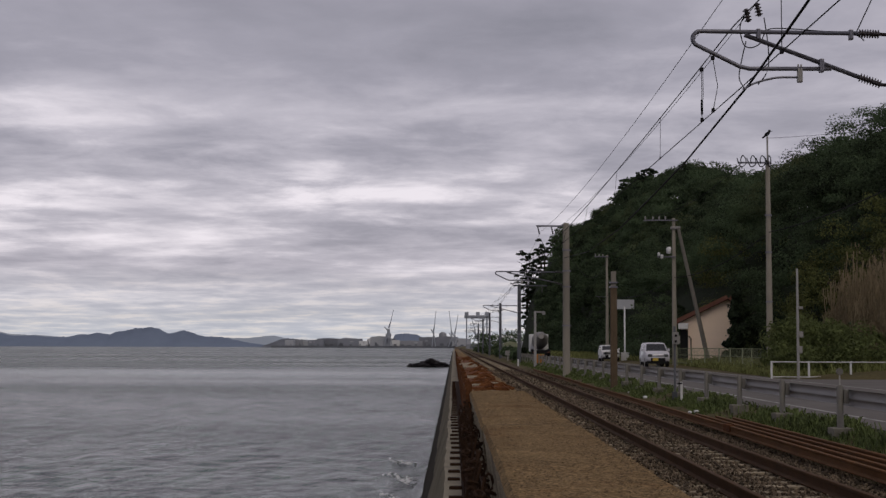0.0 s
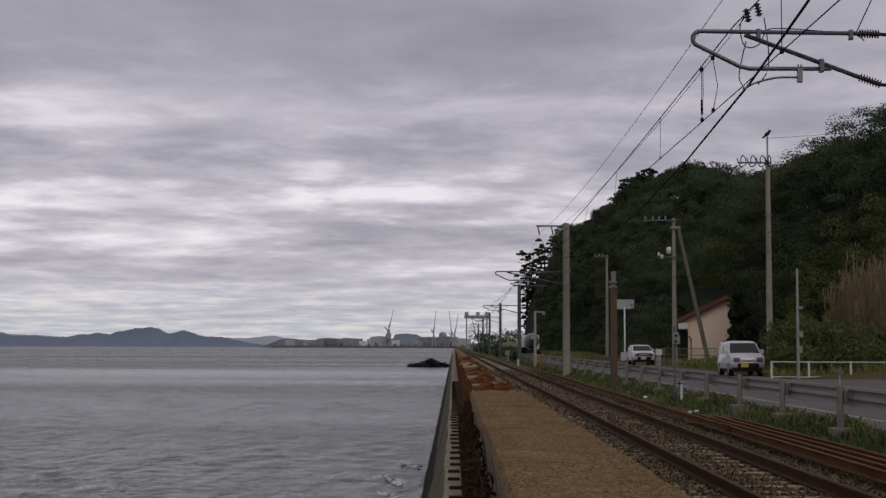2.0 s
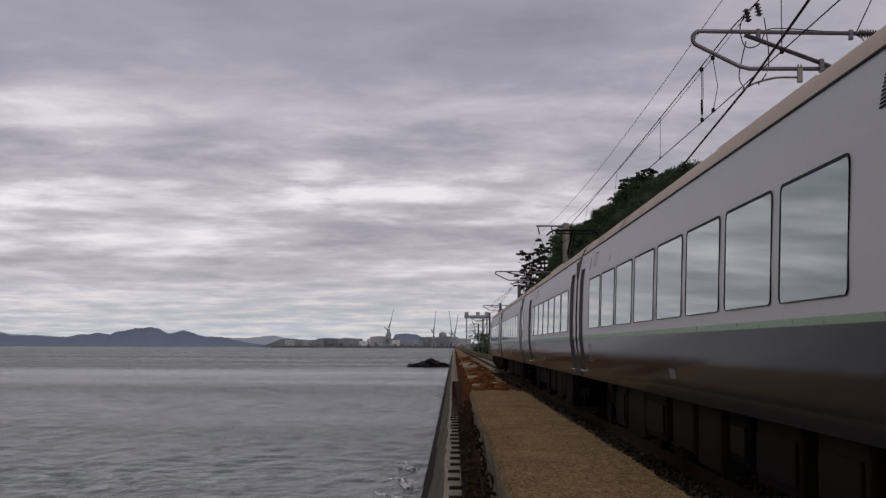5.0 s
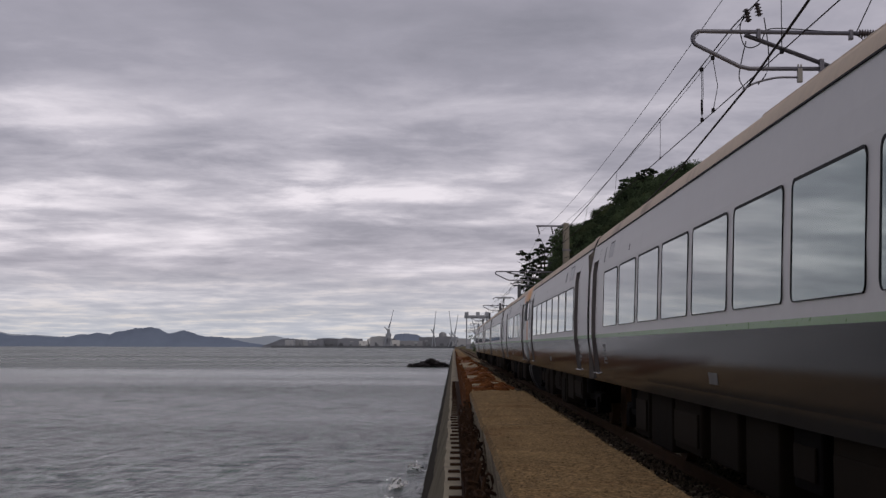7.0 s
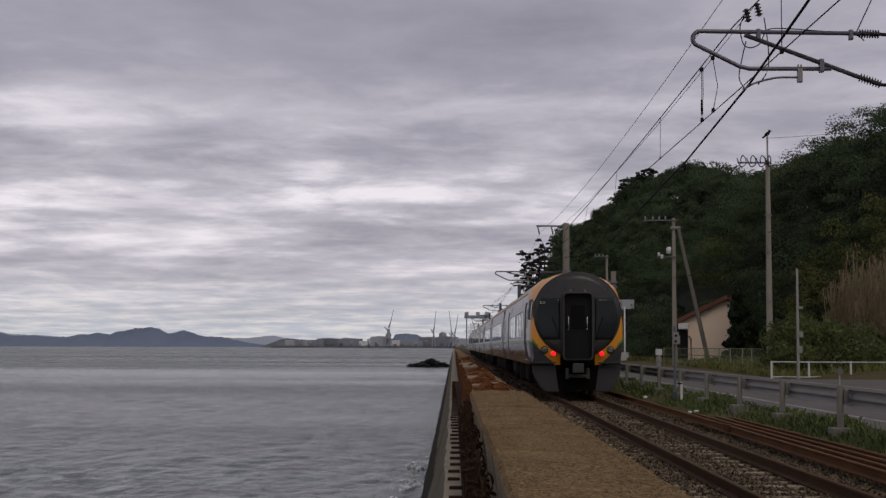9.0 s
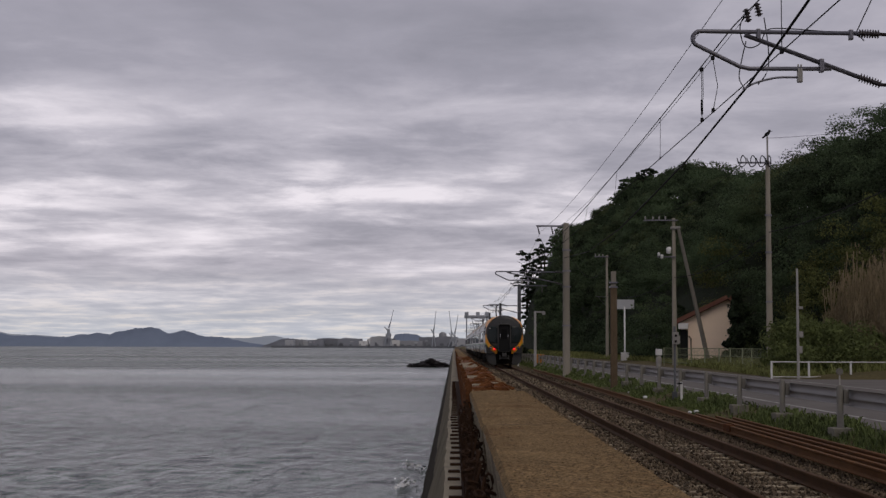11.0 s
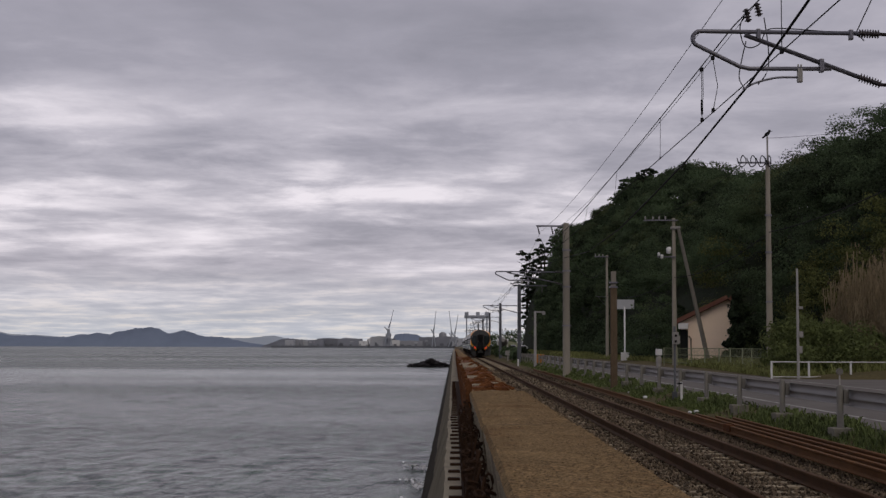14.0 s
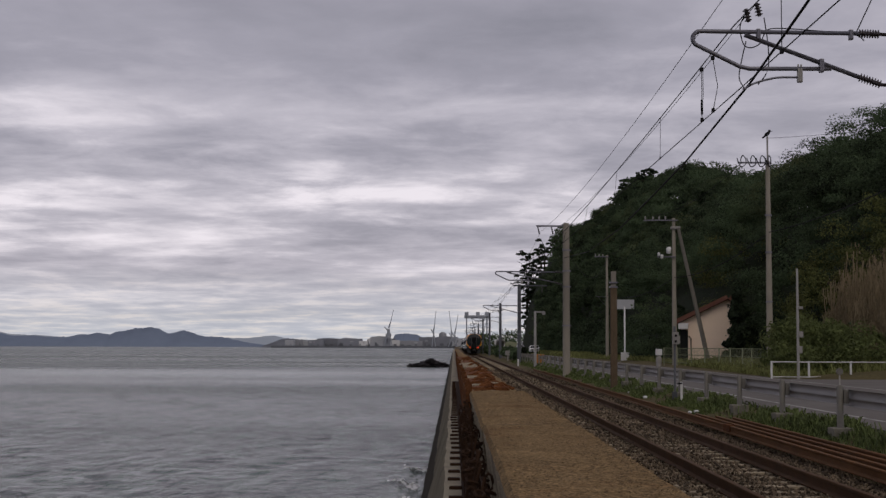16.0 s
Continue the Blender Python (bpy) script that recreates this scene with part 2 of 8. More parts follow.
M_DRYFACE = mat("olive_concrete_face", (0.16, 0.138, 0.094), 0.92, var=0.35, s1=0.8, s2=14, bump=0.4, bump_d=0.02, stain=(0.05, 0.042, 0.03), s3=0.7)
M_WET = mat("wet_dark_concrete", (0.042, 0.035, 0.026), 0.95, spec=0.12, var=0.35, s1=0.6, s2=9, bump=0.4, bump_d=0.03)
M_RUST = mat("rusted_steel", (0.13, 0.050, 0.018), 0.9, var=0.5, s1=2.2, s2=30, bump=0.6, bump_d=0.012, stain=(0.06, 0.028, 0.014), stain_at=0.50, s3=1.5, grain=0.3, s4=25)
M_RUSTBAR = mat("rusted_bar", (0.035, 0.018, 0.010), 0.9, var=0.4, s1=3, s2=40, bump=0.4)
M_BALLAST = mat("ballast_bed", (0.10, 0.072, 0.046), 0.95, var=0.55, s1=1.4, s2=26, bump=1.0, bump_d=0.05)
M_STONE = mat("ballast_stone", (0.112, 0.086, 0.060), 0.9, var=0.6, s1=2, s2=30, bump=0.2, island=0.75)
M_SLEEPER = mat("weathered_sleeper", (0.34, 0.285, 0.20), 0.9, var=0.3, s1=3, s2=35, bump=0.4, rand=0.4, stain=(0.10, 0.07, 0.05), s3=2.0)
M_RAIL = mat("brown_rail_side", (0.078, 0.041, 0.019), 0.8, var=0.35, s1=2, s2=30, bump=0.2)
M_RAILTOP = mat("worn_rail_head", (0.15, 0.095, 0.053), 0.65, metal=0.0, spec=0.15, var=0.2, s1=1, s2=25, bump=0.05)
M_RAILOLD = mat("rusty_spare_rail", (0.135, 0.062, 0.022), 0.75, var=0.4, s1=1, s2=25, bump=0.2)
M_ASPHALT = mat("worn_asphalt", (0.135, 0.125, 0.117), 0.9, var=0.3, s1=0.4, s2=60, bump=0.3, bump_d=0.005, stain=(0.165, 0.155, 0.143), s3=0.15)
M_PAINT = mat("worn_road_paint", (0.34, 0.335, 0.32), 0.8, var=0.25, s1=2, s2=40, bump=0.1, stain=(0.16, 0.155, 0.15), s3=3.0, stain_at=0.47)
M_GALV = mat("galvanised_steel", (0.27, 0.26, 0.245), 0.62, metal=0.05, var=0.15, s1=0.8, s2=25, bump=0.05, stain=(0.24, 0.22, 0.20), s3=0.7, stain_at=0.6)
M_GPOST = mat("pale_post_steel", (0.155, 0.147, 0.128), 0.6, metal=0.2, var=0.2, s1=1.5, s2=25, bump=0.1, stain=(0.16, 0.12, 0.085), s3=2.5, stain_at=0.58)
M_FOOT = mat("foot_concrete", (0.22, 0.205, 0.165), 0.92, var=0.25, s1=1.5, s2=25, bump=0.3, stain=(0.10, 0.10, 0.075), s3=1.5)
M_POLE = mat("spun_concrete_pole", (0.22, 0.202, 0.170), 0.88, var=0.2, s1=0.8, s2=30, bump=0.15, stain=(0.13, 0.10, 0.075), s3=0.6, stretch=(1, 1, 0.3))
M_BRACE = mat("pale_concrete_brace", (0.40, 0.37, 0.32), 0.85, var=0.15, s1=0.8, s2=20, bump=0.1)
M_POLE_FAR = mat("grey_concrete_pole", (0.25, 0.245, 0.24), 0.85, var=0.15, s1=0.8, s2=20, bump=0.1)
M_DKPOLE = mat("dark_grey_mast", (0.085, 0.09, 0.1), 0.7, var=0.2, s1=1, s2=20, bump=0.1)
M_BROWN = mat("rusty_brown_post", (0.118, 0.086, 0.056), 0.88, var=0.35, s1=1.2, s2=18, bump=0.3, stain=(0.05, 0.035, 0.03), s3=0.7, stretch=(1, 1, 0.3))
M_TUBE = mat("galvanised_tube", (0.155, 0.152, 0.178), 0.45, metal=0.5, var=0.15, s1=2, s2=30, bump=0.05)
M_WIRE = mat("dark_copper_wire", (0.018, 0.017, 0.020), 0.8, metal=0.0, var=0.15, s1=1, s2=10, bump=0)
M_INSUL = mat("brown_glazed_porcelain", (0.05, 0.04, 0.045), 0.3, var=0.15, s1=4, s2=30, bump=0)
M_GRASS = mat("grass_blades", (0.105, 0.135, 0.048), 0.75, var=0.5, s1=0.6, s2=6, bump=0, island=0.5)
M_VERGE = mat("verge_grass_blades", (0.21, 0.225, 0.085), 0.75, var=0.5, s1=0.6, s2=4, bump=0, island=0.4)
M_GROUND = mat("grassy_soil", (0.095, 0.080, 0.036), 0.95, var=0.5, s1=0.3, s2=8, bump=0.8, bump_d=0.06, stain=(0.10, 0.075, 0.042), s3=0.5)
# shade under the trees is put into this near-black soil colour
M_HILL = mat("hill_soil_painted_shade", (0.018, 0.024, 0.012), 0.95, var=0.5, s1=0.2, s2=3, bump=0.5, bump_d=0.2)
M_LEAF = mat("broadleaf_foliage", (0.062, 0.089, 0.046), 0.85, tight=0.13, var=0.85, s1=0.09, s2=0.24, bump=0, island=0.10, stain=(0.100, 0.110, 0.048), s3=0.06, stain_at=0.56, spec=0.15)
M_SCRUB = mat("scrub_foliage", (0.115, 0.140, 0.052), 0.85, var=0.7, s1=0.5, s2=1.6, bump=0, island=0.2, stain=(0.13, 0.13, 0.045), s3=0.35, stain_at=0.58)
M_LEAF_DK = mat("dark_conifer_foliage", (0.032, 0.046, 0.026), 0.7, var=0.5, s1=0.4, s2=3, bump=0, island=0.5)
M_BAMBOO = mat("dead_bamboo", (0.25, 0.20, 0.125), 0.85, var=0.35, s1=0.5, s2=3, bump=0, island=0.25)
M_LEAF_LT = mat("bamboo_foliage", (0.115, 0.128, 0.046), 0.85, var=0.5, s1=0.15, s2=0.9, bump=0, island=0.35, stain=(0.15, 0.125, 0.055), s3=0.2, stain_at=0.56)
for m in (M_LEAF, M_LEAF_LT, M_SCRUB, M_LEAF_DK, M_BAMBOO, M_VERGE):
    leafy(m)
M_BARK = mat("bark", (0.055, 0.042, 0.032), 0.95, var=0.4, s1=2, s2=20, bump=0.5)
M_ROCK = mat("dark_sea_rock", (0.022, 0.02, 0.022), 0.7, var=0.5, s1=0.4, s2=4, bump=0.7, bump_d=0.1)
M_FOAM = mat("sea_foam", (0.75, 0.76, 0.77), 0.7, var=0.15, s1=2, s2=20, bump=0.3)
# the far hills' blues are aerial haze put into their colour
M_MOUNT = mat("haze_tinted_distant_hills", (0.185, 0.225, 0.30), 1.0, var=0.12, s1=0.002, s2=0.02, bump=0, spec=0)
M_MOUNT2 = mat("haze_tinted_far_hills", (0.38, 0.43, 0.49), 1.0, var=0.10, s1=0.002, s2=0.02, bump=0, spec=0)
M_SHORE = mat("far_quay", (0.15, 0.16, 0.18), 1.0, var=0.3, s1=0.01, s2=0.08, bump=0, spec=0)
# these cool greys carry the haze over the bay in their colour
M_QUAYGREY = mat("haze_grey_hall", (0.225, 0.235, 0.265), 1.0, var=0.25, s1=0.01, s2=0.06, bump=0, rand=0.4, spec=0)
M_SHED = mat("far_shed_wall", (0.36, 0.37, 0.395), 1.0, var=0.25, s1=0.01, s2=0.06, bump=0, rand=0.6, spec=0)
M_CRANE = mat("hazy_crane_steel", (0.33, 0.35, 0.39), 1.0, var=0.15, s1=0.02, s2=0.2, bump=0, spec=0)
M_WHITE = mat("white_paint", (0.66, 0.66, 0.66), 0.5, var=0.08, s1=1, s2=15, bump=0.03, stain=(0.42, 0.40, 0.37), s3=1.2, stain_at=0.62)
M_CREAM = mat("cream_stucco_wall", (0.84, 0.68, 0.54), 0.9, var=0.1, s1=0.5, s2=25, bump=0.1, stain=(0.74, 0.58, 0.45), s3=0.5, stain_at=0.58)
M_ROOF = mat("red_brown_roof", (0.15, 0.07, 0.052), 0.75, var=0.25, s1=0.8, s2=12, bump=0.2)
M_BLACK = mat("matt_black", (0.012, 0.012, 0.013), 0.7, var=0.2, s1=2, s2=20, bump=0)
M_ORANGE_BOX = mat("faded_orange_paint", (0.40, 0.17, 0.03), 0.6, var=0.15, s1=2, s2=15, bump=0.03)
M_FENCE = mat("weathered_green_steel", (0.22, 0.24, 0.155), 0.7, var=0.3, s1=1.5, s2=20, bump=0.1)
# the train's paint
M_SILVER = mat("silver_grey_paint", (0.70, 0.69, 0.67), 0.40, metal=0.0, var=0.05, s1=0.5, s2=6, bump=0.0, spec=0.3, stain=(0.64, 0.63, 0.605), s3=0.8, stain_at=0.6)
M_DKGREY = mat("dark_grey_paint", (0.034, 0.034, 0.035), 0.10, var=0.10, s1=0.5, s2=1.6, bump=0.10, bump_d=0.010, spec=0.12, stain=(0.039, 0.038, 0.037), s3=0.9, stain_at=0.58)
M_GREEN = mat("leaf_green_paint", (0.125, 0.29, 0.060), 0.30, var=0.08, s1=1, s2=10, bump=0.0)
M_ORANGE = mat("orange_paint", (0.74, 0.305, 0.022), 0.32, var=0.07, s1=0.8, s2=9, bump=0.0, coat=0.25)
M_ROOFCREAM = mat("dusty_cream_roof", (0.60, 0.48, 0.355), 0.6, var=0.15, s1=0.6, s2=10, bump=0.05, stain=(0.28, 0.21, 0.15), s3=0.7)
M_BELLOWS = mat("brown_grey_bellows", (0.16, 0.142, 0.126), 0.85, var=0.3, s1=1.5, s2=18, bump=0.2)
M_JAMB = mat("grimy_door_jamb", (0.16, 0.142, 0.13), 0.5, var=0.25, s1=2, s2=20, bump=0.05)
M_GASKET = mat("black_rubber_gasket", (0.012, 0.012, 0.014), 0.6, var=0.1, s1=2, s2=20, bump=0, spec=0.1)
M_GLASS = mat("dark_reflective_glass", (0.17, 0.26, 0.245), 0.03, metal=0.55, var=0.06, s1=0.4, s2=2, bump=0, spec=0.6)
M_MASK = mat("black_glazed_mask", (0.042, 0.042, 0.042), 0.30, var=0.15, s1=0.8, s2=8, bump=0, spec=0.28)
M_UNDER = mat("sooty_underframe", (0.006, 0.005, 0.0045), 0.9, spec=0.05, var=0.4, s1=1.5, s2=15, bump=0.3)
M_BOXGREY = mat("grimy_equipment_box", (0.022, 0.017, 0.012), 0.9, spec=0.05, var=0.3, s1=1.2, s2=14, bump=0.15, rand=0.4)
M_PANEL = mat("grey_display_panel", (0.40, 0.40, 0.40), 0.35, var=0.08, s1=1, s2=8, bump=0)
M_FAINT = mat("faint_lettering", (0.10, 0.10, 0.10), 0.4, var=0.05, s1=1, s2=5, bump=0)
M_CARGLASS = mat("dark_car_glass", (0.018, 0.020, 0.020), 0.12, var=0.1, s1=1, s2=5, bump=0, spec=0.4)
M_SKIRT = mat("dull_dark_grey_paint", (0.045, 0.045, 0.045), 0.5, var=0.12, s1=0.8, s2=8, bump=0.03, spec=0.25, stain=(0.045, 0.042, 0.038), s3=1.2)
M_FRAME = mat("grimy_gangway_frame", (0.055, 0.054, 0.052), 0.6, spec=0.2, var=0.25, s1=1.5, s2=14, bump=0.1)
M_CHROME = mat("polished_steel", (0.55, 0.55, 0.56), 0.25, metal=0.9, var=0.05, s1=2, s2=10, bump=0)
M_REDLAMP = glow("red_tail_lamp", (1.0, 0.006, 0.022), 1.25)
M_LENS = mat("headlamp_lens", (0.09, 0.095, 0.095), 0.12, var=0.3, s1=6, s2=30, bump=0.1, spec=0.8)
M_MARK = mat("pale_lettering", (0.48, 0.48, 0.47), 0.5, var=0.05, s1=2, s2=10, bump=0)
M_YELLOW = mat("yellow_plate", (0.55, 0.40, 0.06), 0.5, var=0.05, s1=2, s2=10, bump=0)


# ---------- mesh helpers ----------
def link_mesh(name, bm, materials, parent=None, smooth=False):
    me = bpy.data.meshes.new(name)
    bm.to_mesh(me)
    bm.free()
    for m in materials if isinstance(materials, (list, tuple)) else [materials]:
        me.materials.append(m)
    if smooth:
        me.polygons.foreach_set("use_smooth", [True] * len(me.polygons))
    ob = new(name, me)
    ob.parent = parent
    return ob


def part(name, bm, material, parent, label="", smooth=False):
    """One mesh object under a thing or under a part."""
    return tagged(link_mesh(name, bm, material, parent, smooth), label)


def same_part(name, me, parent, m=None):
    """Another part on mesh data that exists already."""
    ob = new(name, me)
    ob.parent = parent
    if m is not None:
        ob.matrix_basis = m
    return ob


def thing(name, label, category, m=None, group="", kind=""):
    ob = new(name)
    ob.empty_display_size = 0.2
    if m is not None:
        ob.matrix_basis = m
    return tagged(ob, label, category, group, kind)


def box(bm, x0, x1, y0, y1, z0, z1, mi=0, bevel=0.0):
    vs = [bm.verts.new((x, y, z)) for x in (x0, x1) for y in (y0, y1) for z in (z0, z1)]
    fs = [bm.faces.new([vs[i] for i in q]) for q in ((0, 1, 3, 2), (4, 6, 7, 5), (0, 4, 5, 1), (2, 3, 7, 6), (0, 2, 6, 4), (1, 5, 7, 3))]
    for f in fs:
        f.material_index = mi
    if bevel:
        es = list({e for f in fs for e in f.edges})
        bmesh.ops.bevel(bm, geom=es, offset=bevel, segments=2, affect="EDGES", profile=0.6)
    return fs


def tube(bm, pts, r, n=8, mi=0, cap=True):
    """A round bar along points; r is one radius or one for each point."""
    pts = [Vector(p) for p in pts]
    rs = r if isinstance(r, (list, tuple)) else [r] * len(pts)
    flat = all(abs(p.y - pts[0].y) < 1e-6 for p in pts)
    rings = []
    for i, p in enumerate(pts):
        d = (pts[min(i + 1, len(pts) - 1)] - pts[max(i - 1, 0)]).normalized()
        a = d.cross(Vector((0, 1, 0)) if flat else Vector((0, 0, 1)) if abs(d.z) < 0.9 else Vector((1, 0, 0))).normalized()
        b = d.cross(a)
        rings.append([bm.verts.new(p + rs[i] * (math.cos(2 * math.pi * k / n) * a + math.sin(2 * math.pi * k / n) * b)) for k in range(n)])
    for q, s in zip(rings, rings[1:]):
        for k in range(n):
            f = bm.faces.new((q[k], q[(k + 1) % n], s[(k + 1) % n], s[k]))
            f.material_index, f.smooth = mi, n > 5
    if cap:
        for q in (rings[0], rings[-1]):
            bm.faces.new(q).material_index = mi


def prism(bm, outline, y0, y1, mi=0):
    """An outline of (x, z) drawn out along y."""
    a = [bm.verts.new((x, y0, z)) for x, z in outline]
    b = [bm.verts.new((x, y1, z)) for x, z in outline]
    n = len(a)
    for k in range(n):
        bm.faces.new((a[k], a[(k + 1) % n], b[(k + 1) % n], b[k])).material_index = mi
    bm.faces.new(a).material_index = mi
    bm.faces.new(b[::-1]).material_index = mi


def quads(name, centres, axes_a, axes_b, material, parent=None):
    """Many loose quads in one mesh, from arrays of middles and half axes."""
    n = len(centres)
    co = np.stack([centres - axes_a - axes_b, centres + axes_a - axes_b, centres + axes_a + axes_b, centres - axes_a + axes_b], 1).reshape(-1, 3)
    return soup(name, co, np.arange(4 * n).reshape(n, 4), material, parent)


def soup(name, co, faces, material, parent=None):
    me = bpy.data.meshes.new(name)
    n, k = faces.shape
    me.vertices.add(len(co))
    me.vertices.foreach_set("co", np.asarray(co, np.float32).ravel())
    me.loops.add(n * k)
    me.loops.foreach_set("vertex_index", np.asarray(faces, np.int32).ravel())
    me.polygons.add(n)
    me.polygons.foreach_set("loop_start", np.arange(0, n * k, k, dtype=np.int32))
    me.update(calc_edges=True)
    me.materials.append(material)
    ob = new(name, me)
    ob.parent = parent
    return ob


def curve_pts(p, q, sag, n=14):
    p, q = Vector(p), Vector(q)
    return [p.lerp(q, i / n) - Vector((0, 0, 4 * sag * (i / n) * (1 - i / n))) for i in range(n + 1)]


def bend(pts, n=5):
    """A smooth line through points."""
    p = [Vector(q) for q in pts]
    p = [p[0] * 2 - p[1]] + p + [p[-1] * 2 - p[-2]]
    out = []
    for a, b, c, d in zip(p, p[1:], p[2:], p[3:]):
        for k in range(n):
            s = k / n
            out.append(0.5 * (2 * b + (c - a) * s + (2 * a - 5 * b + 4 * c - d) * s ** 2 + (3 * b - a - 3 * c + d) * s ** 3))
    return out + [p[-2]]


rng = np.random.default_rng(7)

# ---------- sea, sea wall, ground ----------
SEA = -3.0


def build_sea():
    # one sheet out to the horizon; swell is modelled where it is near
    xs, x = [], 2.0
    while x > -150:
        xs.append(x)
        x -= max(0.18, 0.013 * abs(x))
    xs = np.concatenate([[-4200, -2500, -1400, -700, -350, -200], xs[::-1], [40, 900, 2500]])
    ys = np.concatenate([[-300, -60, 10], 20 * 1.0055 ** np.arange(0, 567), [520, 700, 1000, 1600, 2500, 3600, 4880]])
    X, Y = np.meshgrid(xs, ys, indexing="ij")
    near = np.clip((440 - Y) / 150, 0, 1) * np.clip((X + 150) / 40, 0, 1) * (X < 20) * (Y > 19)
    step = np.maximum(np.maximum(0.18, 0.013 * np.abs(X)), 0.0055 * Y)
    Z = np.zeros_like(X)
    wr = np.random.default_rng(3)
    wx, wy = X + 0.5 * np.sin(Y * 0.45) + 0.3 * np.sin(X * 0.9 + Y * 0.6), Y + 0.5 * np.sin(X * 0.5 + 1)
    for k in range(46):
        wl = 0.42 * (3.6 / 0.42) ** (k / 45)
        ang = 0.9 + wr.normal() * 0.9
        ph = wr.uniform(0, 6.28, 3)
        s = np.sin(6.283 / wl * (wx * math.cos(ang) + wy * math.sin(ang)) + ph[0])
        group = np.sin(1.1 / wl * (wx * math.sin(ang) - wy * math.cos(ang)) + ph[1]) * np.sin(0.7 / wl * (wx + 0.4 * wy) + ph[2])
        Z += wl * 0.0046 / (1 + wl / 4) * np.clip(wl / (2.2 * step) - 0.6, 0, 1) * (s + 0.3 * s * s) * (0.35 + 1.1 * np.abs(group))
    # gusts ruffle some stretches more than others
    Z *= 0.75 + 0.35 * np.sin(X * 0.11 + 1.2 * np.sin(Y * 0.06)) * np.sin(Y * 0.083 + 0.7)
    Z = SEA + near * Z
    nx, ny = X.shape
    idx = np.arange(nx * ny).reshape(nx, ny)
    faces = np.stack([idx[:-1, :-1], idx[1:, :-1], idx[1:, 1:], idx[:-1, 1:]], -1).reshape(-1, 4)
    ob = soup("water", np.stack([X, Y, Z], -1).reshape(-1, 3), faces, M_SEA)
    ob.data.polygons.foreach_set("use_smooth", [True] * len(ob.data.polygons))
    tagged(ob, "grey choppy sea water under an overcast sky", "sea", kind="structure")
    return ob


sea = build_sea()


def build_ground():
    # land sheet: shoulder of the line, railway bed, verge, road bed, foot of the hill, out to the horizon
    xs = [1.0, 1.6, 2.6, 5.1, 5.45, 5.75, 6.2, 6.5, 12.9, 13.6, 15, 17, 20, 40, 120, 400, 1200, 3000]
    zs = [-0.10, -0.14, -0.19, -0.19, -0.10, 0.0, 0.10, 0.14, 0.14, 0.22, 0.35, 0.5, 0.7, 0.7, 0.7, 0.7, 0.7, 0.7]
    ys = [-300, -60, -20] + list(np.arange(0, 120, 2.0)) + list(range(120, 420, 20)) + [500, 700, 1000, 1600, 2600, 4700]
    bm = bmesh.new()
    grid = []
    for y in ys:
        row = []
        for i, (x, z) in enumerate(zip(xs, zs)):
            w = 0.03 * noise.noise(Vector((x * 1.3, y * 0.5, 0))) if 4 < i < 12 else 0
            row.append(bm.verts.new((x + w * 2, y, min(z, 0.12) if y < 58 and x > 13 else z + w)))
        grid.append(row)
    for a, b in zip(grid, grid[1:]):
        for i in range(len(xs) - 1):
            bm.faces.new((a[i], a[i + 1], b[i + 1], b[i])).material_index = 0 if i < 3 else 1
    ob = link_mesh("ground", bm, [M_BALLAST, M_GROUND])
    tagged(ob, "railway bed and grassy verge along the shore", "ground", kind="structure")


build_ground()


def build_seawall():
    wall = thing("seawall", "old battered concrete sea wall, wet and dark below", "sea wall", kind="structure")
    bm = bmesh.new()
    # battered, knocked about and bulging here and there
    prof = [(1.05, -5), (-1.55, -5), (-0.94, SEA), (-0.66, -2.0), (-0.39, -1.0), (-0.13, -0.06), (-0.10, 0.0), (1.05, 0.0)]
    rows = []
    for y in [-30, -5] + list(np.arange(5, 70, 0.5)) + list(np.arange(70, 200, 3.0)) + [240, 320, 450, 620]:
        w = [0.05 * noise.noise(Vector((y * 0.35, z * 0.8, 2))) + 0.035 * noise.noise(Vector((y * 1.6, z * 2, 7))) if 1 < i < 7 else 0 for i, (x, z) in enumerate(prof)]
        rows.append([bm.verts.new((x + (q if i < 6 else 0.6 * w[5]), y, z + (0.3 * q if i in (4, 5) else 0))) for i, ((x, z), q) in enumerate(zip(prof, w))])
    for a, b in zip(rows, rows[1:]):
        for i in range(len(prof)):
            k = (i + 1) % len(prof)
            bm.faces.new((a[i], b[i], b[k], a[k])).material_index = 1 if i == 6 else 2 if i in (4, 5) else 0
    bm.faces.new(rows[0])
    bm.faces.new(rows[-1][::-1])
    part("face", bm, [M_WET, M_LEDGE, M_DRYFACE], wall, "concrete face, dark and wet below")
    return wall


seawall = build_seawall()


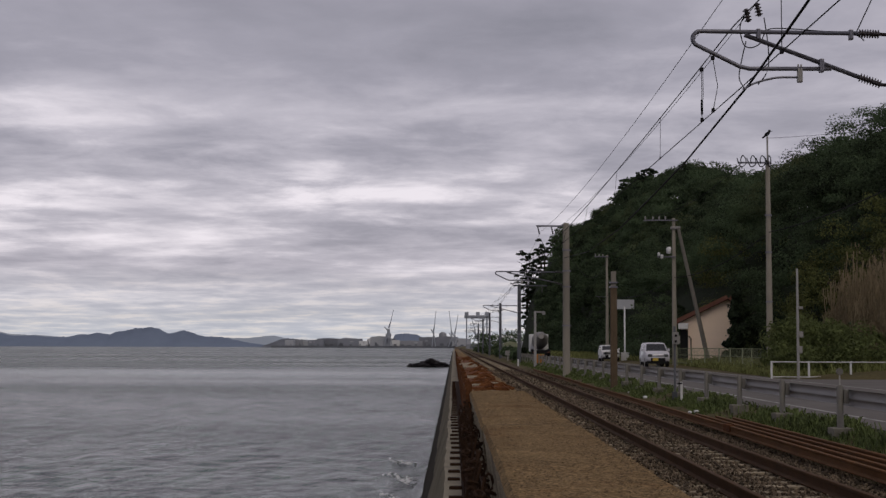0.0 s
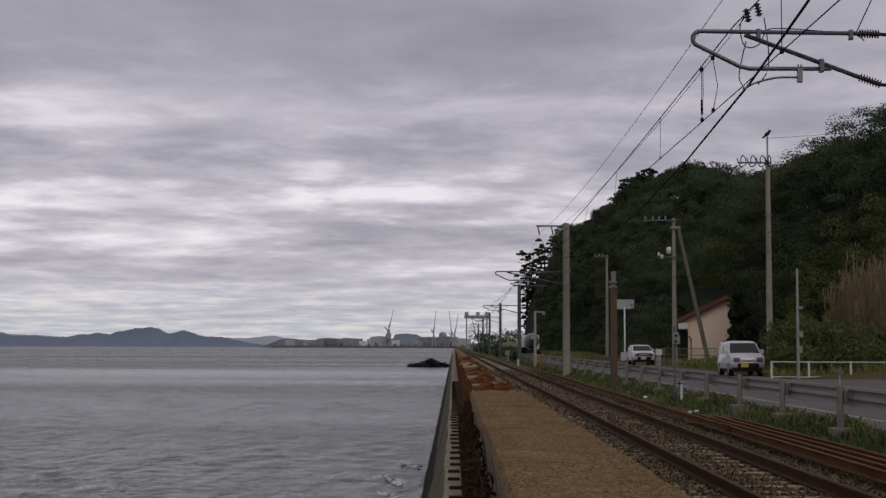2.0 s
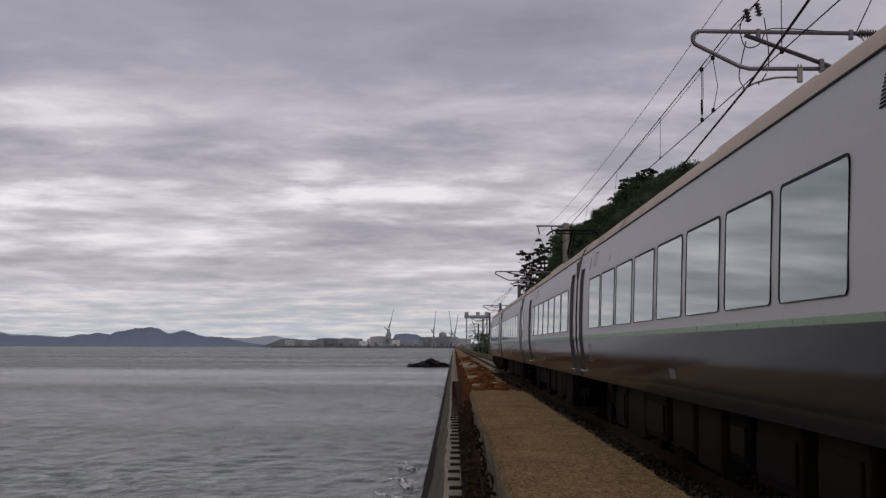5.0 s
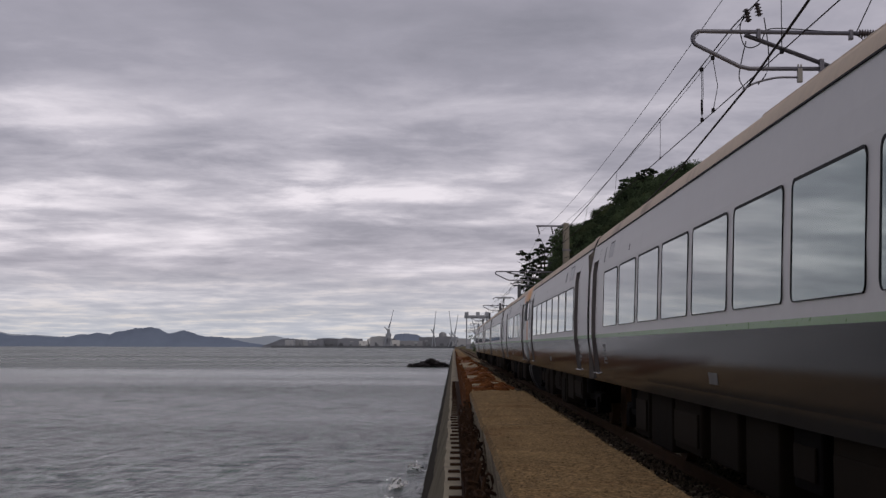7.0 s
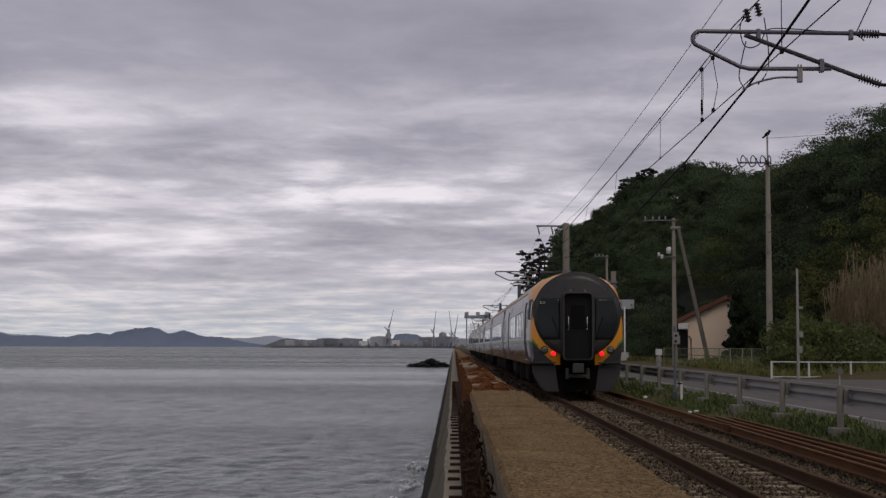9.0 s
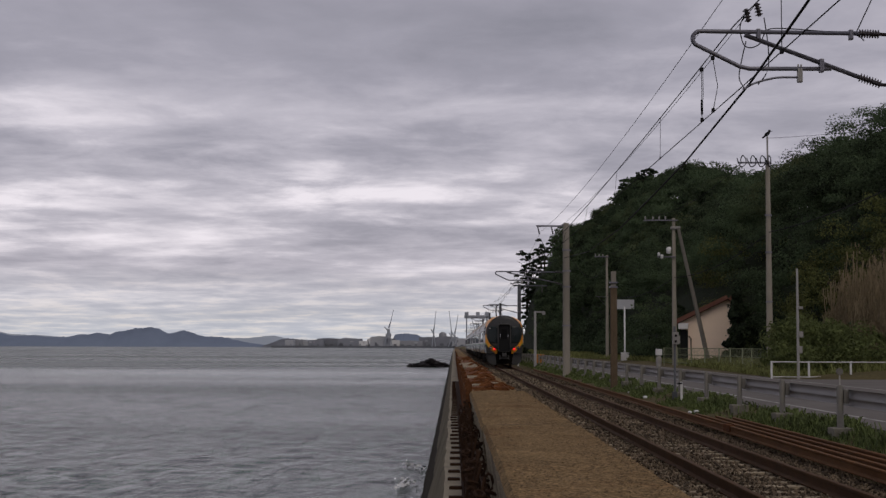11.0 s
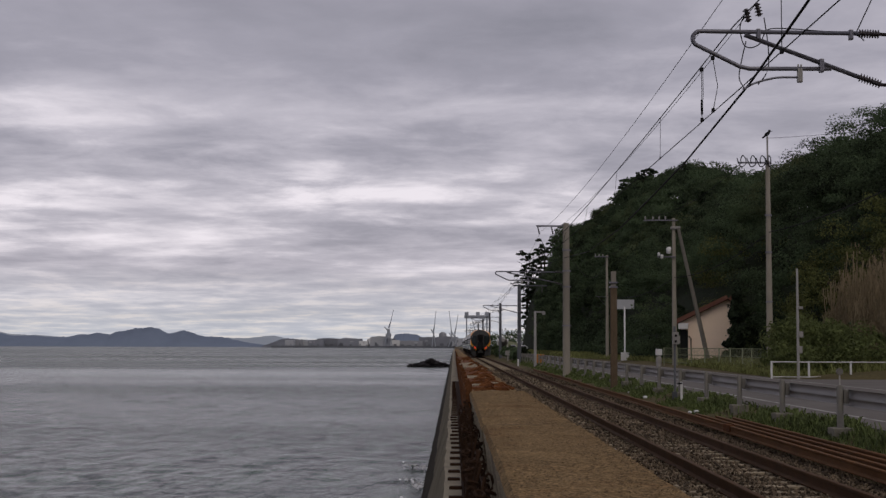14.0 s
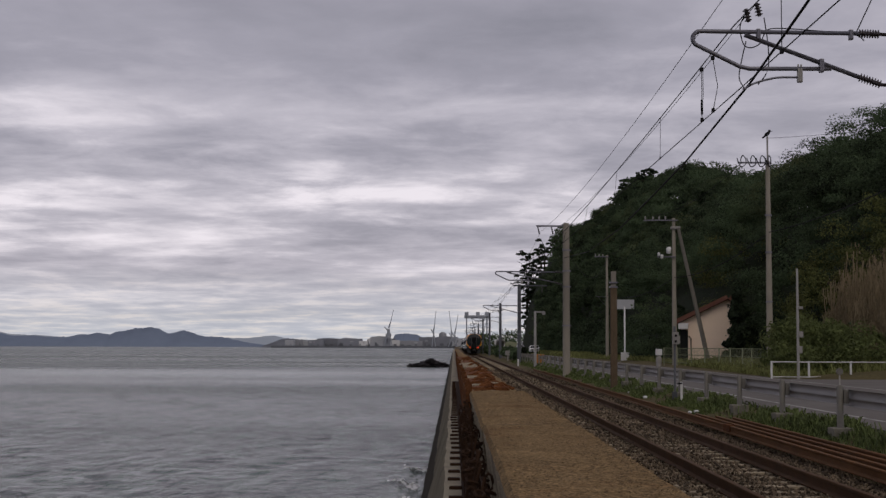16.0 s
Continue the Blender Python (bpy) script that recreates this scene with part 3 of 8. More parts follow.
def parapet_block(y0, y1, dx, dz, seed):
    """One cast length of the parapet, chamfered and worn, its top slightly uneven."""
    bm = bmesh.new()
    n = max(3, int((y1 - y0) / 0.35))
    prof = [(0.36, -0.05), (0.325, 0.35), (0.285, 0.655), (0.315, 0.70), (0.6, 0.705), (0.95, 0.70), (1.215, 0.695), (1.245, 0.665), (1.25, -0.2)]
    rows = []
    for j in range(n + 1):
        y = y0 + (y1 - y0) * j / n
        row = []
        for i, (x, z) in enumerate(prof):
            w = noise.noise(Vector((x * 4 + seed, y * 1.7, z * 3)))
            e = 0.012 if 1 < i < 8 else 0.004
            row.append(bm.verts.new((x + dx + e * w, y, z + dz + (0.5 * e * w if z > 0.3 else 0))))
        rows.append(row)
    for a, b in zip(rows, rows[1:]):
        for i in range(len(prof) - 1):
            f = bm.faces.new((a[i], b[i], b[i + 1], a[i + 1]))
            f.material_index = 1 if i < 2 or i == 7 else 0
    bm.faces.new(rows[0])
    bm.faces.new(rows[-1][::-1])
    for f in bm.faces:
        if len(f.verts) > 4:
            f.material_index = 1
    ob = link_mesh("parapet_block", bm, [M_CONC, M_CONC_FACE])
    return tagged(ob, "sand-brown weathered concrete parapet block on the sea wall", "parapet", "parapet blocks")


parapet_block(1.2, 14.17, 0.0, 0.0, 1.0)
parapet_block(14.20, 24.9, -0.012, 0.0, 5.0)


def build_track():
    track = thing("railway_track", "single narrow-gauge railway track on stone ballast", "track", kind="structure")
    prof = [(-0.064, -0.153), (0.064, -0.153), (0.064, -0.14), (0.012, -0.118), (0.009, -0.045), (0.0325, -0.034), (0.0325, -0.006),
            (0.026, 0.0), (-0.026, 0.0), (-0.0325, -0.006), (-0.0325, -0.034), (-0.009, -0.045), (-0.012, -0.118), (-0.064, -0.14)]
    for x in (3.59 - 0.566, 3.59 + 0.566):
        bm = bmesh.new()
        prism(bm, [(x + a, b) for a, b in prof], -120, 900)
        bm.normal_update()
        for f in bm.faces:
            f.material_index = 1 if f.normal.z > 0.95 and f.calc_center_median().z > -0.02 else 0
        part("rail", bm, [M_RAIL, M_RAILTOP], track, "brown rail with a worn steel head")
    return track


track = build_track()


def build_road():
    road = thing("road", "grey worn asphalt coast road", "road", kind="structure")
    bm = bmesh.new()
    # carriageway, with the side road that opens inland in front of the white railing
    for x0, x1, y0, y1 in ((6.75, 13.1, -80, 700), (13.1, 40, 30, 57.6)):
        n = int((y1 - y0) / 10) + 1
        for j in range(n):
            a, b = y0 + (y1 - y0) * j / n, y0 + (y1 - y0) * (j + 1) / n
            bm.faces.new([bm.verts.new((x, y, 0.20 + (0.0 if x < 14 else 0.02))) for x, y in ((x0, a), (x1, a), (x1, b), (x0, b))])
    box(bm, 6.6, 6.75, -80, 700, 0.0, 0.195)
    part("asphalt", bm, M_ASPHALT, road)
    for x0, x1 in ((7.25, 7.37), (12.55, 12.67)):
        bm = bmesh.new()
        bm.faces.new([bm.verts.new((x, y, 0.204)) for x, y in ((x0, -80), (x1, -80), (x1, 700), (x0, 700))])
        part("edge_line", bm, M_PAINT, road, "worn white edge line")


build_road()


# ---------- guard rail between the line and the road ----------
def build_guardrail():
    rail = thing("guardrail", "galvanised roadside guard rail on concrete-footed posts", "guardrail")
    post_bm = bmesh.new()
    tube(post_bm, [(0, 0, -0.25), (0, 0, 0.66), (0, 0, 0.69)], [0.054, 0.054, 0.04], 10)
    post_me = None
    foot_me = None
    brk_me = None
    for k in range(-3, 44):
        y = 22.83 + 4.0 * k
        m = pose(6.05, y, 0.18)
        if post_me is None:
            p = part("post", post_bm, M_GPOST, rail, smooth=True)
            post_me = p.data
            p.matrix_basis = m
            bm = bmesh.new()
            box(bm, -0.17, 0.17, -0.2, 0.2, -0.42, 0.05, bevel=0.02)
            q = part("footing", bm, M_FOOT, rail)
            foot_me = q.data
            q.matrix_basis = m
            bm = bmesh.new()
            box(bm, 0.05, 0.13, -0.05, 0.05, 0.40, 0.62, bevel=0.008)
            box(bm, 0.06, 0.10, 0.05, 0.16, 0.46, 0.58, bevel=0.008)
            q = part("bracket", bm, M_GPOST, rail)
            brk_me = q.data
            q.matrix_basis = m
        else:
            same_part("post", post_me, rail, m)
            same_part("footing", foot_me, rail, pose(6.05 + random.uniform(-0.03, 0.03), y, 0.18 + random.uniform(-0.05, 0.03), 0, 0, random.uniform(-4, 4)))
            same_part("bracket", brk_me, rail, m)
    # W beam in lengths of 4 m, each lapped over the next
    beam_me = None
    prof = [(0.0, 0.035), (0.045, 0.055), (0.055, 0.10), (0.045, 0.125), (0.0, 0.145), (0.0, 0.165), (0.045, 0.18), (0.06, 0.22), (0.045, 0.27), (0.0, 0.29)]
    for k in range(-3, 43):
        y = 22.83 + 4.0 * k
        if beam_me is None:
            bm = bmesh.new()
            rows = [[bm.verts.new((0.14 + x, yy, 0.33 + z)) for x, z in prof] for yy in (-0.1, 4.1)]
            back = [[bm.verts.new((0.136 + x, yy, 0.33 + z)) for x, z in prof] for yy in (-0.1, 4.1)]
            for i in range(len(prof) - 1):
                bm.faces.new((rows[0][i], rows[1][i], rows[1][i + 1], rows[0][i + 1]))
                bm.faces.new((back[0][i], back[0][i + 1], back[1][i + 1], back[1][i]))
            o = part("beam", bm, M_GALV, rail, smooth=True)
            beam_me = o.data
            o.matrix_basis = pose(6.05, y, 0.18)
        else:
            same_part("beam", beam_me, rail, pose(6.05 + (0.004 if k % 2 else 0), y, 0.18 + random.uniform(-0.008, 0.008)))


build_guardrail()


# ---------- overhead line ----------
def insulator(bm, p, q, r=0.055, n=7):
    p, q = Vector(p), Vector(q)
    pts, rad = [p], [r * 0.45]
    for i in range(n):
        c = p.lerp(q, (i + 0.5) / n)
        d = (q - p) / n
        pts += [c - d * 0.24, c - d * 0.05, c + d * 0.08, c + d * 0.24]
        rad += [r * 0.5, r, r * 0.92, r * 0.5]
    tube(bm, pts + [q], rad + [r * 0.45], 12)


def mast(x, y, top, r0=0.17, r1=0.145, label="brown-grey spun concrete overhead line mast beside the track", m=None):
    t = thing("catenary_mast", label, "overhead line mast", pose(x, y, -0.1), "overhead line masts")
    bm = bmesh.new()
    tube(bm, [(0, 0, -0.5), (0, 0, top * 0.5), (0, 0, top), (0, 0, top + 0.06)], [r0, (r0 + r1) / 2, r1, r1 * 0.7], 18)
    part("pole", bm, m or M_POLE, t)
    for z in (2.6, 4.55, 5.35, 6.4):
        if z < top:
            bm = bmesh.new()
            r = r0 + (r1 - r0) * z / top + 0.012
            tube(bm, [(0, 0, z - 0.035), (0, 0, z + 0.035)], r, 16)
            box(bm, r - 0.01, r + 0.06, -0.03, 0.03, z - 0.03, z + 0.03)
            part("clamp_band", bm, M_TUBE, t, "galvanised band")
    return t


def cantilever(t, x, dx0, top, low, reach, contact_x, contact_z, out=0.0):
    """Hinged bracket of one mast: hoop tube, stay, steady arm and insulators. x: the mast's place; the rest in metres from it or over rail."""
    left = reach - x
    hz = 0.1
    bm = bmesh.new()
    rad = (top - low) / 2
    pts = [(dx0, 0, top + hz), (left + 0.25 - out, 0, top + hz + 0.03)]
    cx = left + 0.23 - out
    rr = rad * 0.42
    for k in range(9):
        a = math.pi / 2 + math.pi * 0.83 * k / 8
        pts.append((cx + rr * math.cos(a), 0, top + 0.03 - rr + hz + rr * math.sin(a)))
    pts += [(left + 0.72 - 0.6 * out, 0, low + hz + 0.03), (left + 0.85 - 0.6 * out, 0, low + hz), (left + 1.9, 0, low + hz)]
    tube(bm, pts, 0.030, 10)
    part("hoop_tube", bm, M_TUBE, t, "bent galvanised tube")
    bm = bmesh.new()
    tube(bm, [(left + 0.72, 0, top - 0.02 + hz), (dx0, 0, low - 0.115 + hz)], 0.032, 10)
    part("stay_tube", bm, M_TUBE, t)
    bm = bmesh.new()
    box(bm, left + 1.435, left + 1.505, -0.035, 0.035, low - 0.19 + hz, low + 0.0 + hz, bevel=0.008)
    tube(bm, [(left + 1.45, 0, low - 0.05 + hz), (left + 1.45, 0, low + 0.06 + hz)], 0.012, 6)
    tube(bm, [(left + 1.49, 0, low - 0.05 + hz), (left + 1.49, 0, low + 0.06 + hz)], 0.012, 6)
    part("arm_bracket", bm, M_GALV, t, "cast drop bracket")
    bm = bmesh.new()
    c = contact_x - x
    tube(bm, bend([(left + 1.44, 0, low - 0.12 + hz), (left + 1.15, 0, low - 0.125 + hz), (left + 0.88, 0, low - 0.19 + hz), (c + 0.05, 0, contact_z + 0.04 + hz), (c, 0, contact_z + 0.01 + hz)], 4), 0.015, 8)
    part("steady_arm", bm, M_TUBE, t)
    for x0, x1, z0, z1 in ((1.735, 1.80, low - 0.05, low + 0.135), (0.88, 0.935, top - 0.09, top + 0.06), (2.15, 2.205, top - 0.09, top + 0.05)):
        bm = bmesh.new()
        box(bm, left + x0, left + x1, -0.045, 0.045, z0 + hz, z1 + hz, bevel=0.012)
        part("clamp", bm, M_TUBE, t)
    for a, b in (((dx0, 0, top + hz), (dx0 + 0.29, 0, top + hz - 0.01)), ((dx0, 0, low - 0.115 + hz), (dx0 + 0.30, 0, low - 0.22 + hz))):
        bm = bmesh.new()
        insulator(bm, a, b, 0.062, 8)
        tube(bm, [b, (-0.12, 0, b[2] - 0.02)], 0.025, 8)
        part("insulator", bm, M_INSUL, t, "ribbed brown porcelain insulator")


near_mast = mast(6.25, 19.7, 8.6)
cantilever(near_mast, 6.25, -0.70, 5.76, 5.27, 3.27, 3.96, 4.97, 0.12)
# jumper loops and messenger saddle on the near bracket
bm = bmesh.new()
for pts in ([(-2.26, 0, 6.10), (-2.32, 0.0, 5.95), (-2.28, 0, 5.72), (-2.18, 0, 5.66), (-2.05, 0, 5.72), (-1.98, 0, 5.86), (-1.85, 0, 5.93), (-1.3, 0, 5.90), (-0.75, 0, 5.84), (-0.62, 0, 5.76)],
            [(-2.24, 0, 5.75), (-2.30, 0.0, 5.5), (-2.32, 0.1, 5.26), (-2.22, 0.2, 5.12)],
            [(-1.99, 0, 6.08), (-1.95, 0, 5.8), (-1.93, 0, 5.5), (-1.97, 0, 5.3), (-2.06, 0.1, 5.17)]):
    tube(bm, bend(pts), 0.008, 6)
part("jumper_wire", bm, M_WIRE, near_mast, "thin dark jumper wire")
for cx, cz in ((-2.22, 6.10), (-2.07, 6.18)):
    bm = bmesh.new()
    insulator(bm, (cx + 0.02, 0, cz - 0.08), (cx - 0.02, 0, cz + 0.10), 0.055, 4)
    part("line_insulator", bm, M_INSUL, near_mast, "dark porcelain insulator")

bm = bmesh.new()
tube(bm, [(-0.735, 0, 5.86), (-0.16, 0, 7.06)], 0.008, 6)
part("stay_wire", bm, M_WIRE, near_mast, "thin stay wire")

far_mast = mast(5.67, 73.0, 7.72, 0.19, 0.165, "tall square-topped brown-grey concrete mast with a feeder arm")
cantilever(far_mast, 5.67, -0.55, 5.19, 4.78, 1.97, 3.1, 4.55)
for y, top, m in ((125.2, 7.0, M_DKPOLE), (176.0, 6.9, M_DKPOLE), (228.0, 6.9, M_DKPOLE), (280.0, 6.9, M_DKPOLE), (332.0, 6.9, M_DKPOLE)):
    t = mast(5.67, y, top - 0.2 if y > 126 else 6.85, 0.17, 0.15, "dark grey overhead line mast farther along the track", m)
    if y < 126:
        bm = bmesh.new()
        box(bm, -0.5, 2.4, -0.05, 0.05, 6.72, 6.84, bevel=0.01)
        part("feeder_arm", bm, M_DKPOLE, t, "steel cross arm")
        for d in (0.4, 2.0):
            bm = bmesh.new()
            insulator(bm, (d, 0, 6.7), (d - 0.05, 0, 6.2), 0.06, 4)
            part("insulator", bm, M_INSUL, t)
    cantilever(t, 5.67, -0.5, 4.95, 4.55, 2.4 if y != 176.0 else 1.9, 3.4, 4.4)


def feeder_arm(t, z, x0, drops):
    bm = bmesh.new()
    box(bm, x0, 0.15, -0.04, 0.04, z - 0.04, z + 0.04, bevel=0.008)
    part("feeder_arm", bm, M_TUBE, t, "steel cross arm")
    for d in drops:
        bm = bmesh.new()
        insulator(bm, (d, 0, z - 0.04), (d + 0.1, 0, z - 0.42), 0.05, 4)
        part("insulator", bm, M_INSUL, t)


feeder_arm(far_mast, 7.62, -1.5, (-1.43, -0.75))


def wires():
    spans = []
    ys = [-32.0, 19.7, 73.0, 125.2, 176.0, 228.0, 280.0, 332.0]
    contact = [3.9, 3.87, 3.1, 3.4, 3.4, 3.4, 3.4, 3.4]
    cz = [5.0, 4.95, 4.62, 4.45, 4.45, 4.45, 4.45, 4.45]
    mess = [3.9, 3.83, 3.45, 3.5, 3.5, 3.5, 3.5, 3.5]
    mz = [5.9, 5.85, 5.25, 5.3, 5.3, 5.3, 5.3, 5.3]
    w = thing("contact_wire", "thin dark contact wire hung over the track", "overhead wire")
    bm = bmesh.new()
    pts = []
    for i in range(len(ys) - 1):
        pts += curve_pts((contact[i], ys[i], cz[i]), (contact[i + 1], ys[i + 1], cz[i + 1]), 0.03, 10)[:-1]
    tube(bm, pts, 0.0075, 6)
    part("wire", bm, M_WIRE, w)
    mw = thing("messenger_wire", "sagging dark messenger wire over the track", "overhead wire")
    bm = bmesh.new()
    pts = []
    for i in range(len(ys) - 1):
        pts += curve_pts((mess[i], ys[i], mz[i]), (mess[i + 1], ys[i + 1], mz[i + 1]), 0.30, 12)[:-1]
    tube(bm, pts, 0.009, 6)
    part("wire", bm, M_WIRE, mw)
    # droppers between messenger and contact wire
    for i in range(1, len(ys) - 1):
        for k in range(1, 8):
            f = k / 8
            a = Vector((mess[i] + (mess[i + 1] - mess[i]) * f, ys[i] + (ys[i + 1] - ys[i]) * f, mz[i] + (mz[i + 1] - mz[i]) * f - 1.2 * f * (1 - f)))
            b = Vector((contact[i] + (contact[i + 1] - contact[i]) * f, a.y, cz[i] + (cz[i + 1] - cz[i]) * f - 0.12 * f * (1 - f)))
            if i > 1 and k % 2:
                continue
            bm = bmesh.new()
            tube(bm, [a, b], 0.004, 5)
            box(bm, b.x - 0.012, b.x + 0.012, b.y - 0.03, b.y + 0.03, b.z - 0.01, b.z + 0.03)
            part("dropper", bm, M_WIRE, mw)
    for y, x in ((21.2, 3.82), (22.1, 3.81), (16.9, 3.86)):
        bm = bmesh.new()
        zt = 5.72 if y > 20 else 5.8
        tube(bm, [(x, y, zt), (x + (0.07 if y == 21.2 else 0.0), y, 5.3), (x, y, 4.93)], 0.006, 5)
        if y == 22.1:
            tube(bm, [(x + 0.02, y, zt), (x + 0.02, y, 5.25)], 0.005, 5)
            tube(bm, [(x, y, 5.25), (x, y, 5.02)], 0.018, 6)
        box(bm, x - 0.02, x + 0.02, y - 0.03, y + 0.03, 4.91, 4.97)
        box(bm, x - 0.025, x + 0.025, y - 0.03, y + 0.03, zt - 0.03, zt + 0.03)
        part("dropper", bm, M_WIRE, mw, "dropper with dark clamps")
    # thicker wire of the overlapping section, leaving toward its anchor mast
    aw = thing("overlap_wire", "thick dark overlap wire drawn off to a mast", "overhead wire")
    bm = bmesh.new()
    tube(bm, [(3.0, 5.0, 5.3), (3.74, 15.2, 5.1), (4.05, 19.7, 5.06), (4.42, 27.5, 4.98), (4.64, 34.3, 4.95), (5.08, 44.6, 5.05), (5.52, 59.7, 5.35), (5.55, 72.85, 5.9)], 0.016, 8)
    part("wire", bm, M_WIRE, aw)
    # feeder wires on the masts' arms
    for xa, za, xb, zb, s in ((4.4, 7.25, 4.38, 7.22, 0.42), (5.0, 7.25, 5.0, 7.22, 0.42)):
        fw = thing("feeder_wire", "thin grey feeder wire between the masts", "overhead wire")
        bm = bmesh.new()
        pts = curve_pts((xa - 0.25, -32, za + 0.2), (xa, 19.7, za), 0.2, 8)[:-1] + curve_pts((xa, 19.7, za), (xb, 73, zb), s, 16)
        for y0, y1 in ((73, 125.2), (125.2, 176), (176, 228)):
            pts += curve_pts((xb, y0, zb if y0 < 80 else 6.4), (xb, y1, 6.4), 0.4, 10)[1:]
        tube(bm, pts, 0.006, 5)
        part("wire", bm, M_WIRE, fw)


wires()


# ---------- smaller posts by the line ----------
def build_posts():
    t = thing("rusty_post", "rust-brown steel post with clamps beside the guard rail", "post", pose(5.69, 51.6, -0.05))
    bm = bmesh.new()
    box(bm, -0.115, 0.115, -0.115, 0.115, -0.4, 3.6, bevel=0.02)
    part("shaft", bm, M_BROWN, t)
    bm = bmesh.new()
    box(bm, -0.085, 0.085, -0.085, 0.085, 3.58, 4.18, bevel=0.015)
    part("head", bm, M_POLE, t, "paler concrete head")
    for z in (3.62, 3.78):
        bm = bmesh.new()
        box(bm, -0.14, 0.14, -0.14, 0.14, z - 0.03, z + 0.03, bevel=0.008)
        part("clamp_band", bm, M_TUBE, t)
    t = thing("signal_post", "thin dark post with a grey signal box beside the track", "signal", pose(5.84, 38.4, 0.0))
    bm = bmesh.new()
    tube(bm, [(0, 0, -0.3), (0, 0, 2.0)], 0.030, 10)
    part("pole", bm, M_DKPOLE, t)
    bm = bmesh.new()
    box(bm, -0.06, 0.10, -0.08, 0.06, 1.52, 1.84, bevel=0.012)
    h = part("signal_head", bm, M_GALV, t, "small grey lamp box")
    for z in (1.60, 1.75):
        bm = bmesh.new()
        tube(bm, [(0.02, -0.105, z), (0.02, -0.075, z)], 0.034, 12)
        part("lamp_hood", bm, M_BLACK, h, "black round lamp opening")
    bm = bmesh.new()
    box(bm, -0.07, 0.05, -0.07, 0.05, -0.05, 0.28, bevel=0.01)
    part("base_box", bm, M_DKPOLE, t)
    t = thing("marker_stake", "short white marker stake beside the track", "marker", pose(5.79, 37.0, -0.05))
    bm = bmesh.new()
    box(bm, -0.028, 0.028, -0.028, 0.028, -0.2, 0.62, bevel=0.006)
    part("stake", bm, M_WHITE, t)
    bm = bmesh.new()
    box(bm, -0.10, 0.02, -0.034, 0.034, 0.56, 0.60, bevel=0.006)
    part("cap", bm, M_BLACK, t, "black arm")
    # delineator on the guard rail
    t = thing("road_delineator", "round grey road delineator on a guard rail post", "delineator", pose(6.05, 22.83, 0.87))
    bm = bmesh.new()
    tube(bm, [(0, 0, -0.03), (0, 0, 0.16)], 0.012, 8)
    part("stem", bm, M_GALV, t)
    bm = bmesh.new()
    tube(bm, [(0, -0.02, 0.21), (0, 0.02, 0.21)], 0.052, 20)
    part("reflector", bm, M_GPOST, t, "round pale reflector disc")
    # lamp or sign pole farther on, and an orange box
    t = thing("slim_pole", "slim grey pole with a short cross arm by the track", "pole", pose(5.72, 101.8, 0.0))
    bm = bmesh.new()
    tube(bm, [(0, 0, -0.3), (0, 0, 3.9)], [0.10, 0.085], 12)
    part("shaft", bm, M_POLE_FAR, t)
    bm = bmesh.new()
    box(bm, -0.08, 0.72, -0.05, 0.05, 3.80, 3.92, bevel=0.01)
    box(bm, 0.5, 0.72, -0.07, 0.07, 3.66, 3.8, bevel=0.01)
    part("cross_arm", bm, M_POLE_FAR, t)
    t = thing("trackside_box", "faded orange trackside box in the grass", "equipment box", pose(6.15, 104.0, 0.1))
    bm = bmesh.new()
    box(bm, -0.28, 0.28, -0.2, 0.2, -0.15, 0.72, bevel=0.03)
    box(bm, -0.32, 0.32, -0.24, 0.24, 0.70, 0.78, bevel=0.02)
    part("cabinet", bm, M_ORANGE_BOX, t)
    t = thing("trackside_marker", "small white marker post at the foot of a mast", "marker", pose(5.25, 118, -0.1))
    bm = bmesh.new()
    box(bm, -0.06, 0.06, -0.06, 0.06, -0.2, 0.5, bevel=0.01)
    part("stake", bm, M_WHITE, t)
    t = thing("relay_cabinet", "small grey relay cabinet on a post by the track", "equipment box", pose(5.6, 150, 0.0))
    bm = bmesh.new()
    tube(bm, [(0, 0, -0.3), (0, 0, 0.5)], 0.05, 8)
    part("stem", bm, M_GALV, t)
    bm = bmesh.new()
    box(bm, -0.25, 0.25, -0.15, 0.15, 0.5, 1.0, bevel=0.02)
    part("cabinet", bm, M_GALV, t)


build_posts()


# ---------- roadside: utility poles, sign, railing, house ----------
def utility_pole(x, y, z, h, arm_z, arm_x0, arm_x1, pins, label):
    t = thing("utility_pole", label, "utility pole", pose(x, y, z), "roadside utility poles")
    bm = bmesh.new()
    tube(bm, [(0, 0, -0.6), (0, 0, h)], [0.17, 0.105], 14)
    part("pole", bm, M_POLE, t)
    bm = bmesh.new()
    box(bm, arm_x0, arm_x1, -0.16, -0.08, arm_z - 0.04, arm_z + 0.04, bevel=0.008)
    part("cross_arm", bm, M_TUBE, t, "steel cross arm")
    for px in pins:
        bm = bmesh.new()
        tube(bm, [(px, -0.12, arm_z + 0.04), (px, -0.12, arm_z + 0.10), (px, -0.12, arm_z + 0.2), (px, -0.12, arm_z + 0.26)], [0.02, 0.06, 0.05, 0.02], 10)
        part("insulator", bm, M_GALV, t)
    return t


